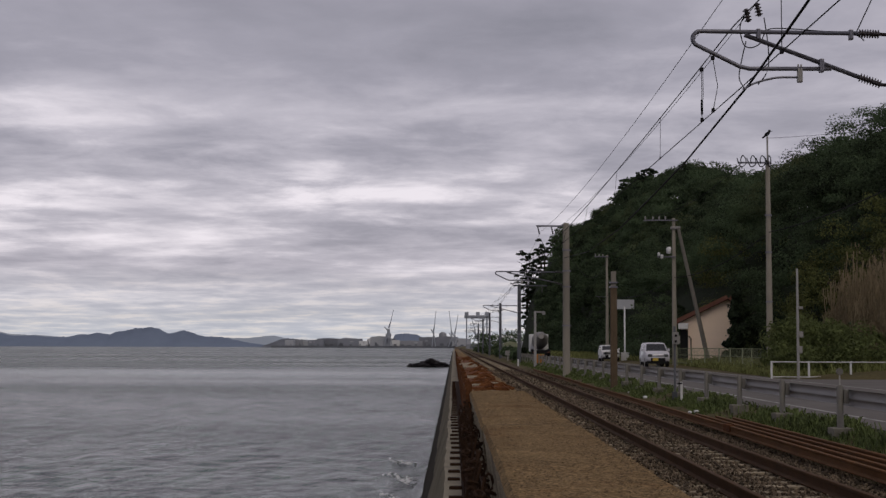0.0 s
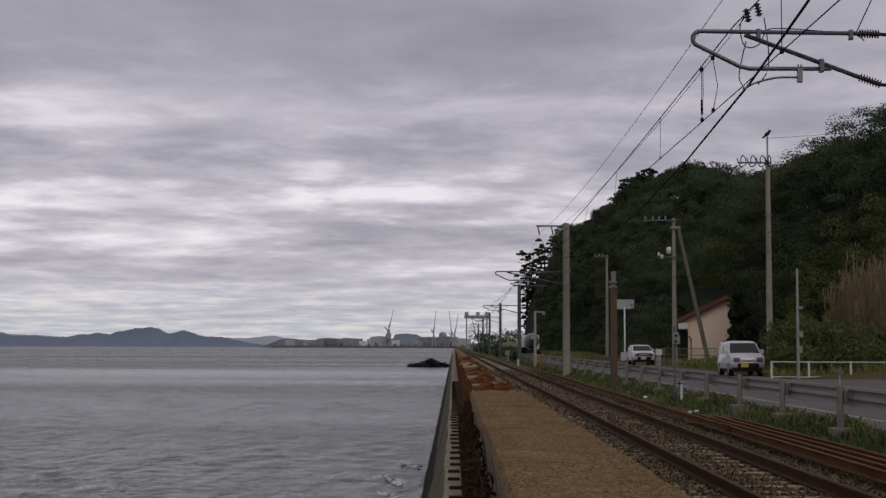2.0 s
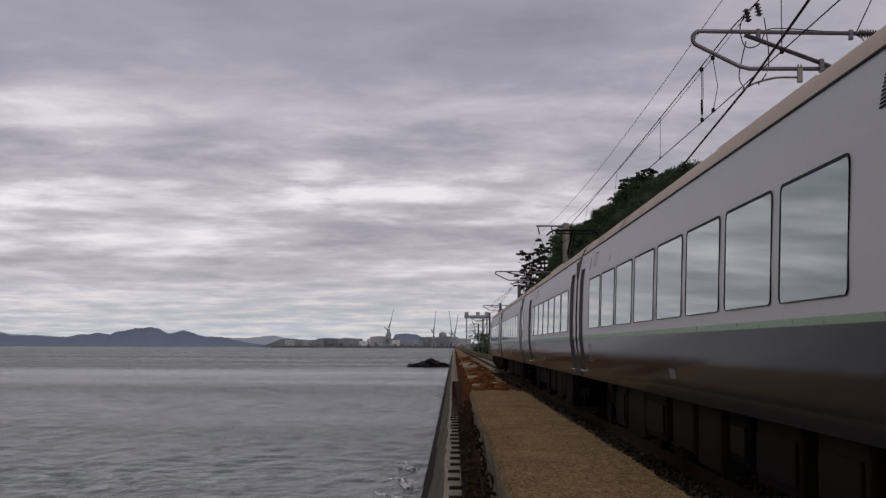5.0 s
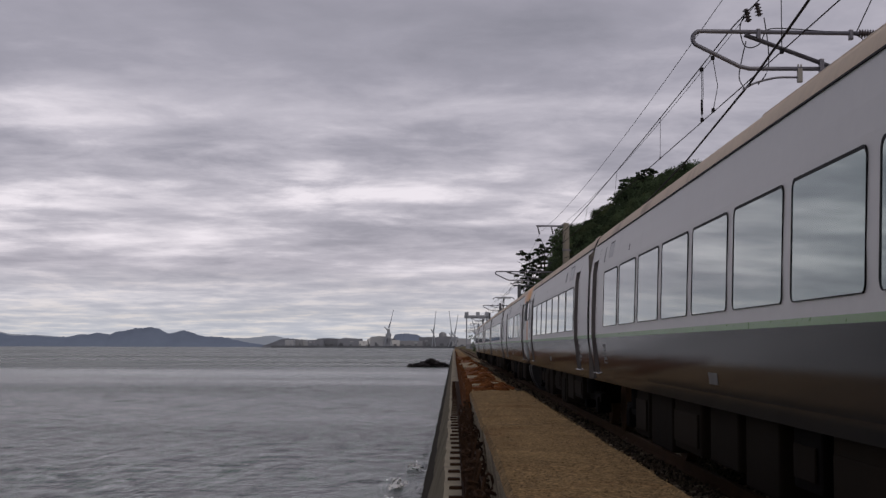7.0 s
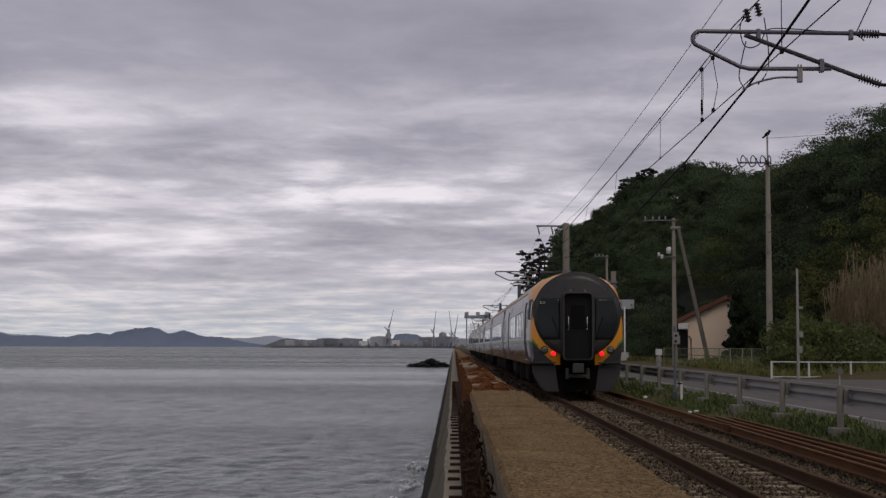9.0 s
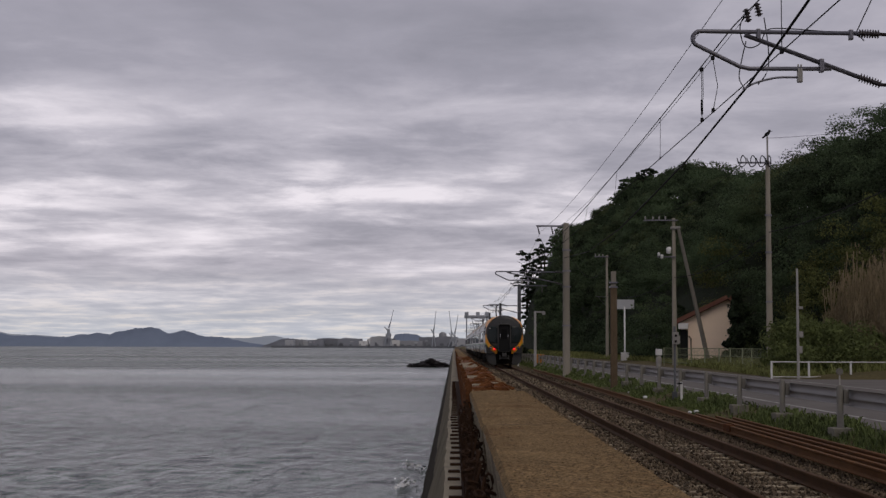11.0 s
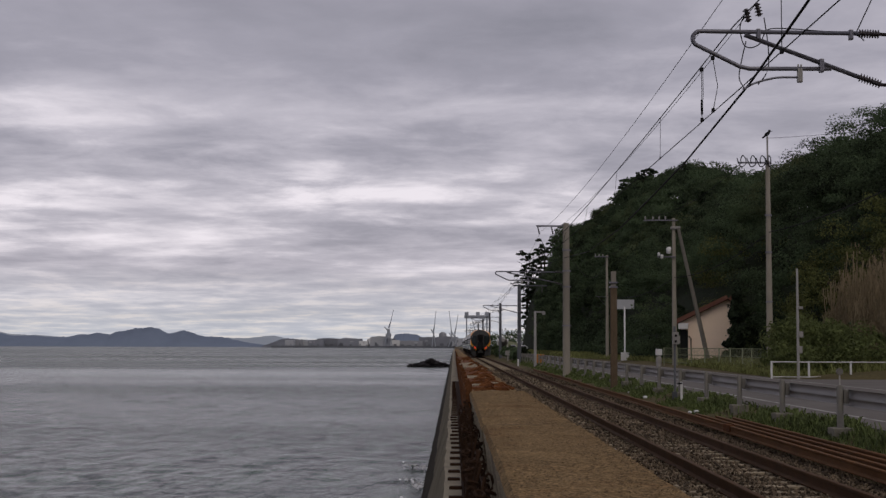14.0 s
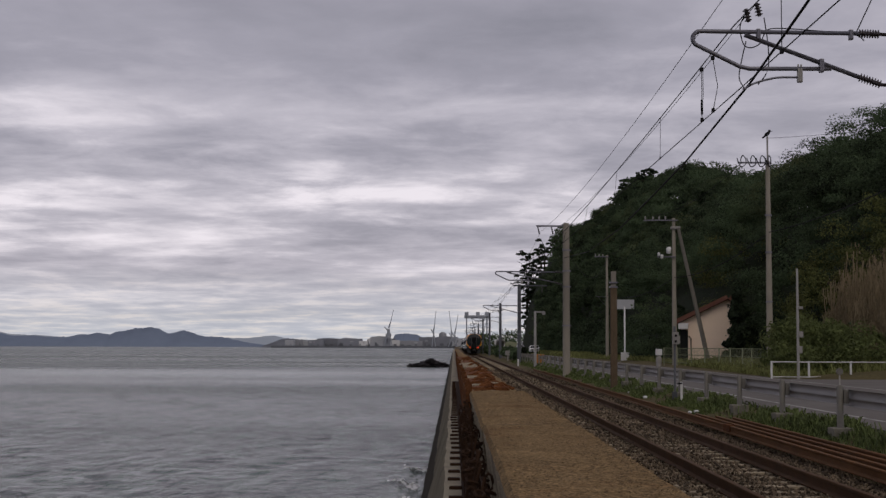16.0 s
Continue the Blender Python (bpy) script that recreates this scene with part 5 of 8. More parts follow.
# ---------- far shore ----------
# far things are laid out by bearing and apparent height, both in steps of STEP radians; LINE is the track's own bearing
STEP, LINE = 1 / 2564, 803


def ridge_line(name, pts, y, depth, m, label):
    bm = bmesh.new()
    front, top = [], []
    xs = np.linspace(pts[0][0], pts[-1][0], 240)
    for i, bear in enumerate(xs):
        h = np.interp(bear, [p[0] for p in pts], [p[1] for p in pts])
        wob = 0.9 * noise.noise(Vector((bear * 0.11, 3, 0))) + 1.0 * noise.noise(Vector((bear * 0.33, 5, 0)))
        x = (bear - LINE) * y * STEP
        z = 1.465 + max(0.2, (h + wob * min(1, h / 8))) * y * STEP
        front.append(bm.verts.new((x, y - depth * 0.35, SEA - 0.5)))
        top.append(bm.verts.new((x, y, z)))
    for i in range(len(xs) - 1):
        bm.faces.new((front[i], front[i + 1], top[i + 1], top[i]))
    back = [bm.verts.new((v.co.x, y + depth * 0.3, SEA - 0.5)) for v in top]
    for i in range(len(xs) - 1):
        bm.faces.new((top[i], top[i + 1], back[i + 1], back[i]))
    ob = link_mesh(name, bm, m, smooth=True)
    tagged(ob, label, "distant hills", kind="structure")


ridge_line("backdrop_hills_far", [(-250, 14), (-60, 24), (0, 23), (20, 19), (60, 18), (130, 13), (390, 14), (440, 13), (465, 16), (485, 18), (500, 14), (512, 13), (540, 9), (760, 5), (900, 4), (1000, 2)], 4700, 300, M_MOUNT2, "far hills over the sea, coloured pale blue as haze")
ridge_line("backdrop_hills_near", [(-250, 14), (-40, 21), (0, 21), (18, 17), (30, 16), (60, 17), (85, 14), (105, 15), (120, 14), (140, 19), (158, 19), (172, 22), (195, 19), (208, 24), (218, 25), (240, 30), (252, 30), (267, 32), (283, 29), (297, 21), (308, 22), (325, 27), (338, 23), (360, 16), (392, 15), (410, 11), (440, 5), (470, 1)], 4500, 260, M_MOUNT, "hilly islands on the horizon, coloured blue-grey as haze")
ridge_line("backdrop_headland", [(468, 0), (490, 8), (506, 13), (530, 11), (556, 10), (600, 6), (640, 2)], 3300, 160, M_SHORE, "dark wooded headland beyond the bay")
ridge_line("backdrop_wooded_hill", [(690, 1), (700, 20), (715, 22), (738, 20), (760, 8), (790, 1)], 3400, 100, M_MOUNT, "wooded hill behind the harbour, coloured dark blue as haze")


def far_at(bear, y):
    return (bear - LINE) * y * STEP


def build_harbour():
    Y = 3000
    k = Y * STEP
    q = thing("far_quay", "long low grey harbour quay across the bay", "quay", kind="structure")
    bm = bmesh.new()
    box(bm, far_at(480, Y), far_at(900, Y), Y, Y + 200, SEA - 1, SEA + 4.2)
    part("wall", bm, M_SHORE, q)
    r = random.Random(4)
    # bearing, width and apparent height of each building, and its wall
    for bear, w, h, m in ((505, 15, 13, M_SHED), (518, 19, 14, M_SHED), (534, 14, 12, M_SHED), (546, 27, 13, M_QUAYGREY), (562, 40, 17, M_QUAYGREY), (598, 43, 16.5, M_QUAYGREY), (606, 12, 18, M_SHED),
                        (636, 16, 11, M_WHITE), (650, 13, 17, M_WHITE), (656, 35, 21, M_SHED), (674, 27, 17, M_QUAYGREY), (690, 18, 13, M_WHITE), (704, 45, 12, M_SHED), (742, 34, 20, M_QUAYGREY), (772, 40, 21, M_QUAYGREY), (800, 34, 17, M_SHED)):
        y = Y + r.uniform(10, 120)
        t = thing("harbour_shed", "long pale grey harbour shed on the far quay", "shed", pose(far_at(bear, y), y, SEA + 4), "harbour sheds")
        bm = bmesh.new()
        ww, hh = w * k, 0.84 * h * k
        prism(bm, [(0, -0.5), (0, hh * 0.92), (ww * 0.5, hh), (ww, hh * 0.92), (ww, -0.5)], 0, 40)
        part("hall", bm, m, t)
        for c in range(2 + int(w / 12)):
            bm = bmesh.new()
            d = r.uniform(0.03, 0.8)
            z0 = r.choice((0.0, 0.0, 0.45)) * hh
            box(bm, ww * d, ww * (d + r.uniform(0.05, 0.17)), -0.6, 0.2, z0 + 0.5, z0 + hh * r.uniform(0.15, 0.4))
            part("door", bm, M_SHORE if z0 == 0 else M_SHED, t)
    # cranes: bearing, height of the house, jib's reach and top, all over the horizon
    for bear, house, jx, jz, w in ((688, 22, 9, 64, 7), (768, 18, 4, 62, 3), (801, 12, -6, 62, 7), (805, 14, 6, 56, 5), (843, 16, -8, 50, 6), (855, 16, 6, 44, 5)):
        c = thing("harbour_crane", "hazy grey level-luffing harbour crane with a raised jib", "crane", pose(far_at(bear, Y), Y, SEA + 4), "harbour cranes")
        bm = bmesh.new()
        for s in (-w, w):
            for e in (-6, 6):
                tube(bm, [(s * k, e, -1), (s * 0.45 * k, e * 0.5, house * 0.8 * k)], 1.1, 5)
        box(bm, -w * 0.7 * k, w * 0.7 * k, -5, 5, house * 0.75 * k, house * k)
        box(bm, -w * 0.35 * k, w * 0.4 * k, -4, 4, house * k, house * 1.35 * k)
        part("portal", bm, M_CRANE, c)
        bm = bmesh.new()
        tube(bm, [(0, 0, house * 1.2 * k), (jx * k, 0, jz * k)], [1.1, 0.5], 5)
        tube(bm, [(-2 * k, 0, house * 1.3 * k), (jx * 0.5 * k, 0, (house * 0.6 + jz * 0.5) * k), (jx * k, 0, jz * k)], 0.5, 4)
        part("jib", bm, M_CRANE, c, "lattice jib")
        bm = bmesh.new()
        tube(bm, [(0, 0, house * 1.2 * k), (-0.5 * abs(jx) * k - 3 * k, 0, (house + 12) * k)], [1.6, 1.0], 5)
        part("counterweight_arm", bm, M_CRANE, c)
    # gas holder or silo on legs
    t = thing("storage_tank", "pale round storage tank on the far quay", "tank", pose(far_at(784, Y + 60), Y + 60, SEA + 4))
    bm = bmesh.new()
    tube(bm, [(0, 0, 8), (0, 0, 16), (0, 0, 26), (0, 0, 30)], [4, 8, 8, 3], 12)
    part("shell", bm, M_SHED, t)
    # gantry crane nearer at the yard
    y = 1500
    k = y * STEP
    g = thing("gantry_crane", "large grey shipyard gantry crane", "crane", pose(0, y, SEA))
    for bear in (826, 862):
        bm = bmesh.new()
        x = far_at(bear, y)
        box(bm, x - 0.6, x + 0.6, -8, -6, 0, 36, bevel=0.2)
        box(bm, x - 0.6, x + 0.6, 6, 8, 0, 36, bevel=0.2)
        part("leg", bm, M_CRANE, g)
    bm = bmesh.new()
    box(bm, far_at(822, y), far_at(868, y), -8, 8, 33, 36, bevel=0.3)
    part("girder", bm, M_CRANE, g)
    for bear in (826, 846, 862):
        bm = bmesh.new()
        x = far_at(bear, y)
        box(bm, x - 2, x + 2, -4, 4, 36, 39.5, bevel=0.2)
        part("trolley", bm, M_CRANE, g)


build_harbour()


def build_far_trackside():
    r = random.Random(9)
    for bear, y, w, h, m, lab in ((905, 390, 26, 18, M_FENCE, "green-grey shed near the far end of the line"), (880, 520, 20, 9, M_SHED, "pale shed near the far end of the line"), (842, 700, 34, 10, M_SHED, "pale yard building beyond the line"),
                                (938, 420, 30, 20, M_SHED, "pale grey building beyond the road")):
        t = thing("trackside_shed", lab, "shed", pose(far_at(bear, y), y, 0))
        k = y * STEP
        bm = bmesh.new()
        prism(bm, [(-w * k / 2, -0.3), (-w * k / 2, h * k * 0.8), (0, h * k), (w * k / 2, h * k * 0.8), (w * k / 2, -0.3)], 0, 14)
        part("hall", bm, m, t)
        bm = bmesh.new()
        box(bm, -w * k * 0.3, w * k * 0.1, -0.08, 0.2, 0, h * k * 0.5)
        part("door", bm, M_SHORE, t)
    C, R = [], []
    for _ in range(150):
        y = r.uniform(135, 420)
        C.append((6.1 + r.uniform(0, 0.9), y, r.uniform(0.2, 1.0)))
        R.append(r.uniform(0.35, 0.75))
    for _ in range(60):
        y = r.uniform(420, 600)
        C.append((r.uniform(8, 30), y, r.uniform(0.5, 5)))
        R.append(r.uniform(1.5, 3.5))
    c, a, b = leaf_cloud(np.array(C), np.array(R), 60, 0.22)
    ob = quads("trackside_bushes", c, a, b, M_LEAF)
    tagged(ob, "dark green bushes between line and road", "bushes", kind="stuff")
    # sea rock
    rk = thing("sea_rock", "jagged black rock awash off the sea wall", "rock", pose(-4.4, 306, SEA))
    bm = bmesh.new()
    bmesh.ops.create_icosphere(bm, subdivisions=4, radius=1.0)
    for v in bm.verts:
        n = noise.fractal(v.co * 1.7, 0.9, 2.1, 4)
        n += 1.0 * noise.noise(v.co * 5.0) + 0.6 * noise.noise(v.co * 12.0)
        v.co = v.co * (1 + 0.34 * n)
        peak = math.exp(-((v.co.x + 0.10) / 0.36) ** 2) * 0.30 + 0.52 - 0.05 * v.co.x
        v.co = Vector((v.co.x * 3.9, v.co.y * 3.2, max(-0.6, v.co.z) * peak * 2.1))
    part("mass", bm, M_ROCK, rk)
    rk = thing("sea_rock", "small black rock tip awash off the sea wall", "rock", pose(-9.1, 306, SEA))
    bm = bmesh.new()
    bmesh.ops.create_icosphere(bm, subdivisions=3, radius=1.0)
    for v in bm.verts:
        n = noise.fractal(v.co * 2.1, 0.9, 2.1, 3)
        v.co = Vector((v.co.x * 0.75, v.co.y * 0.7, v.co.z * 0.75)) * (1 + 0.3 * n)
    part("mass", bm, M_ROCK, rk)


build_far_trackside()


# ---------- the express train: eight cars, five and three coupled ----------
HALF = 10.4
SIDE = [(1.28, 0.925), (1.335, 0.935), (1.345, 1.06), (1.41, 1.595), (1.411, 1.645), (1.41, 2.0), (1.385, 2.6), (1.355, 2.79), (1.300, 3.055),
        (1.285, 3.085), (1.235, 3.20), (1.15, 3.28), (0.95, 3.43), (0.62, 3.56), (0.30, 3.635), (0.0, 3.66)]


def side_x(z):
    return float(np.interp(z, [p[1] for p in SIDE], [p[0] for p in SIDE]))


def paint_of(z):
    """Paint band by height: dark grey skirt, green line, silver side, cream roof."""
    return 0 if z < 1.595 else 1 if z < 1.645 else 2 if z < 3.07 else 3


VENT = "louvred vent"
PAINT = [M_DKGREY, M_GREEN, M_SILVER, M_ROOFCREAM, M_GASKET, M_ORANGE, M_JAMB]


def car_shell(y0, y1, doors, closed_front):
    bm = bmesh.new()
    ys = sorted({y0, y1, *[d for dd in doors for d in dd], *np.linspace(y0, y1, 7)})
    for s in (-1, 1):
        grid = [[bm.verts.new((s * x, y, z)) for x, z in SIDE] for y in ys]
        for j in range(len(ys) - 1):
            mid = (ys[j] + ys[j + 1]) / 2
            is_door = any(a < mid < b for a, b in doors)
            for i in range(len(SIDE) - 1):
                zc = (SIDE[i][1] + SIDE[i + 1][1]) / 2
                if is_door and 1.06 < zc < 2.79:
                    continue
                q = (grid[j][i], grid[j + 1][i], grid[j + 1][i + 1], grid[j][i + 1])
                f = bm.faces.new(q if s > 0 else q[::-1])
                f.material_index, f.smooth = paint_of(zc), i > 7
        for a, b in doors:
            ja, jb = ys.index(a), ys.index(b)
            idx = [i for i, p in enumerate(SIDE) if 1.06 <= p[1] <= 2.79]
            edge = [grid[ja][i] for i in idx] + [grid[jb][i] for i in reversed(idx)]
            inner = [bm.verts.new((v.co.x - s * 0.068, v.co.y, v.co.z)) for v in edge]
            for k in range(len(edge)):
                l = (k + 1) % len(edge)
                bm.faces.new((edge[k], edge[l], inner[l], inner[k])).material_index = 6
    for y in ([y0] if closed_front else [y0, y1]):
        bm.faces.new([bm.verts.new((x, y, z)) for x, z in SIDE] + [bm.verts.new((-x, y, z)) for x, z in SIDE[-2::-1]]).material_index = 0
    f = bm.faces.new([bm.verts.new(c) for c in ((-1.3, y0, 0.93), (1.3, y0, 0.93), (1.3, y1, 0.93), (-1.3, y1, 0.93))])
    f.material_index = 4
    return bm


def rounded(y0, y1, z0, z1, r, n=5):
    pts = []
    for cy, cz, a0 in ((y1 - r, z1 - r, 0), (y0 + r, z1 - r, 90), (y0 + r, z0 + r, 180), (y1 - r, z0 + r, 270)):
        for k in range(n + 1):
            a = radians(a0 + 90 * k / n)
            pts.append((cy + r * math.cos(a), cz + r * math.sin(a)))
    return pts


def taper(y):
    """How far the cab end has drawn in at y."""
    return 1 - 0.075 * max(0.0, (y - 8.9) / 1.36) ** 3


def side_ring(bm, s, y0, y1, z0, z1, r, w, lift, mi=0, bent=True):
    """A gasket ring that lies on the car's side."""
    # the lip is broad above and towards the far end, thin below and at the near end
    lo, hi = (0.3 * w, w) if s < 0 else (w, 0.3 * w)
    o, i = rounded(y0 - lo, y1 + hi, z0 - 0.3 * w, z1 + w, r + 0.5 * w), rounded(y0, y1, z0, z1, r)
    rings = []
    for pts, l in ((o, lift - 0.009), (o, lift), (i, lift), (i, lift - 0.009)):
        rings.append([bm.verts.new((s * (side_x(z) * (taper(y) if bent else 1) + l), y, z)) for y, z in pts])
    n = len(o)
    for a, b in zip(rings, rings[1:]):
        for k in range(n):
            bm.faces.new((a[k], a[(k + 1) % n], b[(k + 1) % n], b[k])).material_index = mi


def side_patch(bm, s, y0, y1, z0, z1, lift, r=0.0, mi=0, bent=True):
    """A panel on the side, following its slope."""
    if r and z1 - z0 > 0.5:
        # flat glass across the side's slight bend
        xa, xb = side_x(z0), side_x(z1)
        dev = max(side_x(z0 + (z1 - z0) * k / 20) - (xa + (xb - xa) * k / 20) for k in range(21)) + 0.001
        bm.faces.new([bm.verts.new((s * ((xa + (xb - xa) * (z - z0) / (z1 - z0) + dev) * (taper(y) if bent else 1) + lift), y, z)) for y, z in rounded(y0, y1, z0, z1, r)]).material_index = mi
        return
    if r:
        bm.faces.new([bm.verts.new((s * (side_x(z) * (taper(y) if bent else 1) + lift), y, z)) for y, z in rounded(y0, y1, z0, z1, r)]).material_index = mi
        return
    zs = [z0] + [p[1] for p in SIDE if z0 < p[1] < z1] + [z1]
    for a, b in zip(zs, zs[1:]):
        bm.faces.new([bm.verts.new((s * (side_x(z) + lift), y, z)) for y, z in ((y0, a), (y1, a), (y1, b), (y0, b))]).material_index = mi


def side_grid(bm, s, y0, y1, z0, z1, lift, n=8, m=5):
    """A panel bent to the cab end's taper."""
    g = [[bm.verts.new((s * (side_x(z0 + (z1 - z0) * j / m) * taper(y0 + (y1 - y0) * i / n) + lift), y0 + (y1 - y0) * i / n, z0 + (z1 - z0) * j / m)) for j in range(m + 1)] for i in range(n + 1)]
    for a, b in zip(g, g[1:]):
        for j in range(m):
            bm.faces.new((a[j], b[j], b[j + 1], a[j + 1])).smooth = True


def cap_y(x, z):
    return 10.42 - 0.20 * (x / 1.28) ** 2 - (0.22 * ((z - 1.9) / 1.7) ** 2 if z > 1.9 else 0.10 * (1.9 - z) ** 2)


def cap_patch(bm, pts, lift, mi=0, centre=None):
    """A fan-filled outline on the nose's front."""
    cx, cz = centre or (sum(p[0] for p in pts) / len(pts), sum(p[1] for p in pts) / len(pts))
    fine = []
    for (xa, za), (xb, zb) in zip(pts, pts[1:] + pts[:1]):
        m = max(1, int(math.hypot(xb - xa, zb - za) / 0.10))
        fine += [(xa + (xb - xa) * q / m, za + (zb - za) * q / m) for q in range(m)]
    pts = fine
    rings = []
    for f in (1.0, 0.85, 0.7, 0.55, 0.4, 0.25, 0.12):
        rings.append([bm.verts.new((cx + (x - cx) * f, cap_y(cx + (x - cx) * f, cz + (z - cz) * f) + lift, cz + (z - cz) * f)) for x, z in pts])
    rim = [bm.verts.new((x, cap_y(x, z) - 0.004, z)) for x, z in pts]
    n = len(pts)
    for a, b in zip([rim] + rings, rings):
        for k in range(n):
            f = bm.faces.new((a[k], a[(k + 1) % n], b[(k + 1) % n], b[k]))
            f.material_index, f.smooth = mi, True
    bm.faces.new(rings[-1]).material_index = mi


M_LETTER = mat("dull_gold_lettering", (0.10, 0.075, 0.04), 0.6, var=0.05, s1=2, s2=10, bump=0)
M_CABSKY = mat("sky_sheen_cab_glass", (0.21, 0.215, 0.23), 0.05, metal=0.55, var=0.05, s1=0.4, s2=2, bump=0)
M_CABDOOR = mat("dim_door_glass", (0.050, 0.046, 0.044), 0.3, var=0.15, s1=1, s2=5, bump=0, spec=0.12)
M_CABGLASS = mat("black_cab_glass", (0.010, 0.010, 0.011), 0.45, var=0.1, s1=1, s2=5, bump=0, spec=0.03)
M_SCREEN = mat("tinted_windscreen", (0.018, 0.024, 0.025), 0.16, var=0.2, s1=0.6, s2=3, bump=0, spec=0.18)


def fade(name, a, b, y0, y1):
    """Sprayed paint that passes from one colour to another along the car."""
    m = mat(name, a, 0.36, var=0.06, s1=0.8, s2=9, bump=0, spec=0.35)
    t = m.node_tree
    bsdf = t.nodes["Principled BSDF"]
    tc, sep, mx = t.nodes.new("ShaderNodeTexCoord"), t.nodes.new("ShaderNodeSeparateXYZ"), t.nodes.new("ShaderNodeMix")
    t.links.new(tc.outputs["Object"], sep.inputs[0])
    mx.data_type = "RGBA"
    t.links.new(math_node(t, "DIVIDE", math_node(t, "SUBTRACT", sep.outputs[1], y0), y1 - y0, clamp=True), mx.inputs[0])
    t.links.new(bsdf.inputs["Base Color"].links[0].from_socket, mx.inputs[6])
    mx.inputs[7].default_value = (*b, 1)
    t.links.new(mx.outputs[2], bsdf.inputs["Base Color"])
    return m


M_DOME = fade("cream_to_orange_paint", (0.74, 0.59, 0.44), (0.78, 0.34, 0.04), 7.6, 9.8)
M_FLANK = fade("silver_to_orange_paint", (0.70, 0.69, 0.67), (0.76, 0.31, 0.022), 9.75, 10.06)


def build_nose(car, lit, cab):
    # the tapering cab end
    full = [(x, z) for x, z in SIDE] + [(-x, z) for x, z in SIDE[-2::-1]]
    fine = []
    for a, b in zip(full, full[1:]):
        fine += [a, ((a[0] + b[0]) / 2, (a[1] + b[1]) / 2)]
    fine.append(full[-1])
    bm = bmesh.new()
    rings = []
    steps = [0, 0.25, 0.45, 0.62, 0.76, 0.87, 0.95, 1.0]
    for s in steps:
        ring = []
        for x, z in fine:
            xx = x * (1 - 0.075 * s ** 3)
            zz = z
            if z > 2.375:
                q = math.atan2((z - 2.375) / 1.285, x / 1.385)
                w = s * s
                xx, zz = xx + (1.30 * math.cos(q) - xx) * w, zz + (2.375 + 1.265 * math.sin(q) - zz) * w
            ring.append(bm.verts.new((xx, 8.9 + (cap_y(xx, zz) - 8.9) * s, zz)))
        rings.append(ring)
    for k, (a, b) in enumerate(zip(rings, rings[1:])):
        for i in range(len(fine) - 1):
            zc = (fine[i][1] + fine[i + 1][1]) / 2
            f = bm.faces.new((a[i], b[i], b[i + 1], a[i + 1]))
            p = paint_of(zc)
            if p in (2, 3):
                p = 3 if zc > 2.79 else 2
            f.material_index, f.smooth = p, True
    last = [(v.co.x, v.co.z) for v in rings[-1]]
    part("nose", bm, [M_DKGREY, M_GREEN, M_FLANK, M_DOME, M_GASKET], car, "silver rounded cab end sprayed orange at the front", smooth=True)
    # the dome's paint runs on over the cab door, down to the window's level
    for s in (-1, 1):
        bm = bmesh.new()
        g = []
        for k in range(9):
            y = 7.95 + 0.95 * k / 8
            zl = 3.07 - 0.27 * min(1.0, k / 6)
            g.append([bm.verts.new((s * (side_x(zl + (3.085 - zl) * j / 4) + 0.004), y, zl + (3.085 - zl) * j / 4)) for j in range(5)])
        for a, b in zip(g, g[1:]):
            for j in range(4):
                bm.faces.new((a[j], b[j], b[j + 1], a[j + 1])).smooth = True
        part("dome_flank", bm, M_DOME, car, "cream paint over the cab door")
    # front plate
    bm = bmesh.new()
    rr = []
    for f in (1.0, 0.8, 0.6, 0.4, 0.2):
        rr.append([bm.verts.new((x * f, cap_y(x * f, 2.1 + (z - 2.1) * f), 2.1 + (z - 2.1) * f)) for x, z in last])
    n = len(last)
    for a, b in zip(rr, rr[1:]):
        for k in range(n):
            f = bm.faces.new((a[k], a[(k + 1) % n], b[(k + 1) % n], b[k]))
            f.smooth, f.material_index = True, 1 if f.calc_center_median().z > 2.36 else 0
    bm.faces.new(rr[-1])
    front = part("front_plate", bm, [M_ORANGE, M_MASK], car, "orange front with a round black mask")
    bm = bmesh.new()
    pts = []
    for k in range(56):
        a = 2 * math.pi * k / 56
        pts.append((1.265 * math.cos(a), 2.375 + (1.225 if math.sin(a) > 0 else 1.24) * math.sin(a)))
    cap_patch(bm, pts, 0.012, centre=(0, 2.375))
    mask = part("mask", bm, M_MASK, car, "large round black glazed mask")
    for s in (-1, 1):
        # windscreen halves
        bm = bmesh.new()
        out = [(s * 0.50, 2.86), (s * 0.50, 1.66)]
        for k in range(13):
            q = radians(-32 + 57 * k / 12)
            out.append((s * 1.17 * math.cos(q), 2.30 + 1.20 * math.sin(q)))
        out.append((s * 1.02, 2.86))
        if s < 0:
            out = out[::-1]
        cap_patch(bm, out, 0.020)
        part("windscreen", bm, M_SCREEN, mask, "dark tinted windscreen")
        bm = bmesh.new()
        tube(bm, [(s * 0.55, cap_y(0.55, 1.76) + 0.05, 1.78), (s * 0.74, cap_y(0.74, 2.3) + 0.045, 2.32)], 0.014, 6)
        part("wiper", bm, M_GASKET, mask, "black wiper")
        # grey lower corner and green fleck
        bm = bmesh.new()
        out = [(s * 1.234, 0.922), (s * 1.247, 1.06), (s * 1.303, 1.59), (s * 1.20, 1.50), (s * 0.98, 1.24), (s * 0.74, 1.03), (s * 0.66, 0.922)]
        cap_patch(bm, out if s > 0 else out[::-1], 0.007)
        part("lower_corner", bm, M_SKIRT, front, "dark grey lower corner")
        bm = bmesh.new()
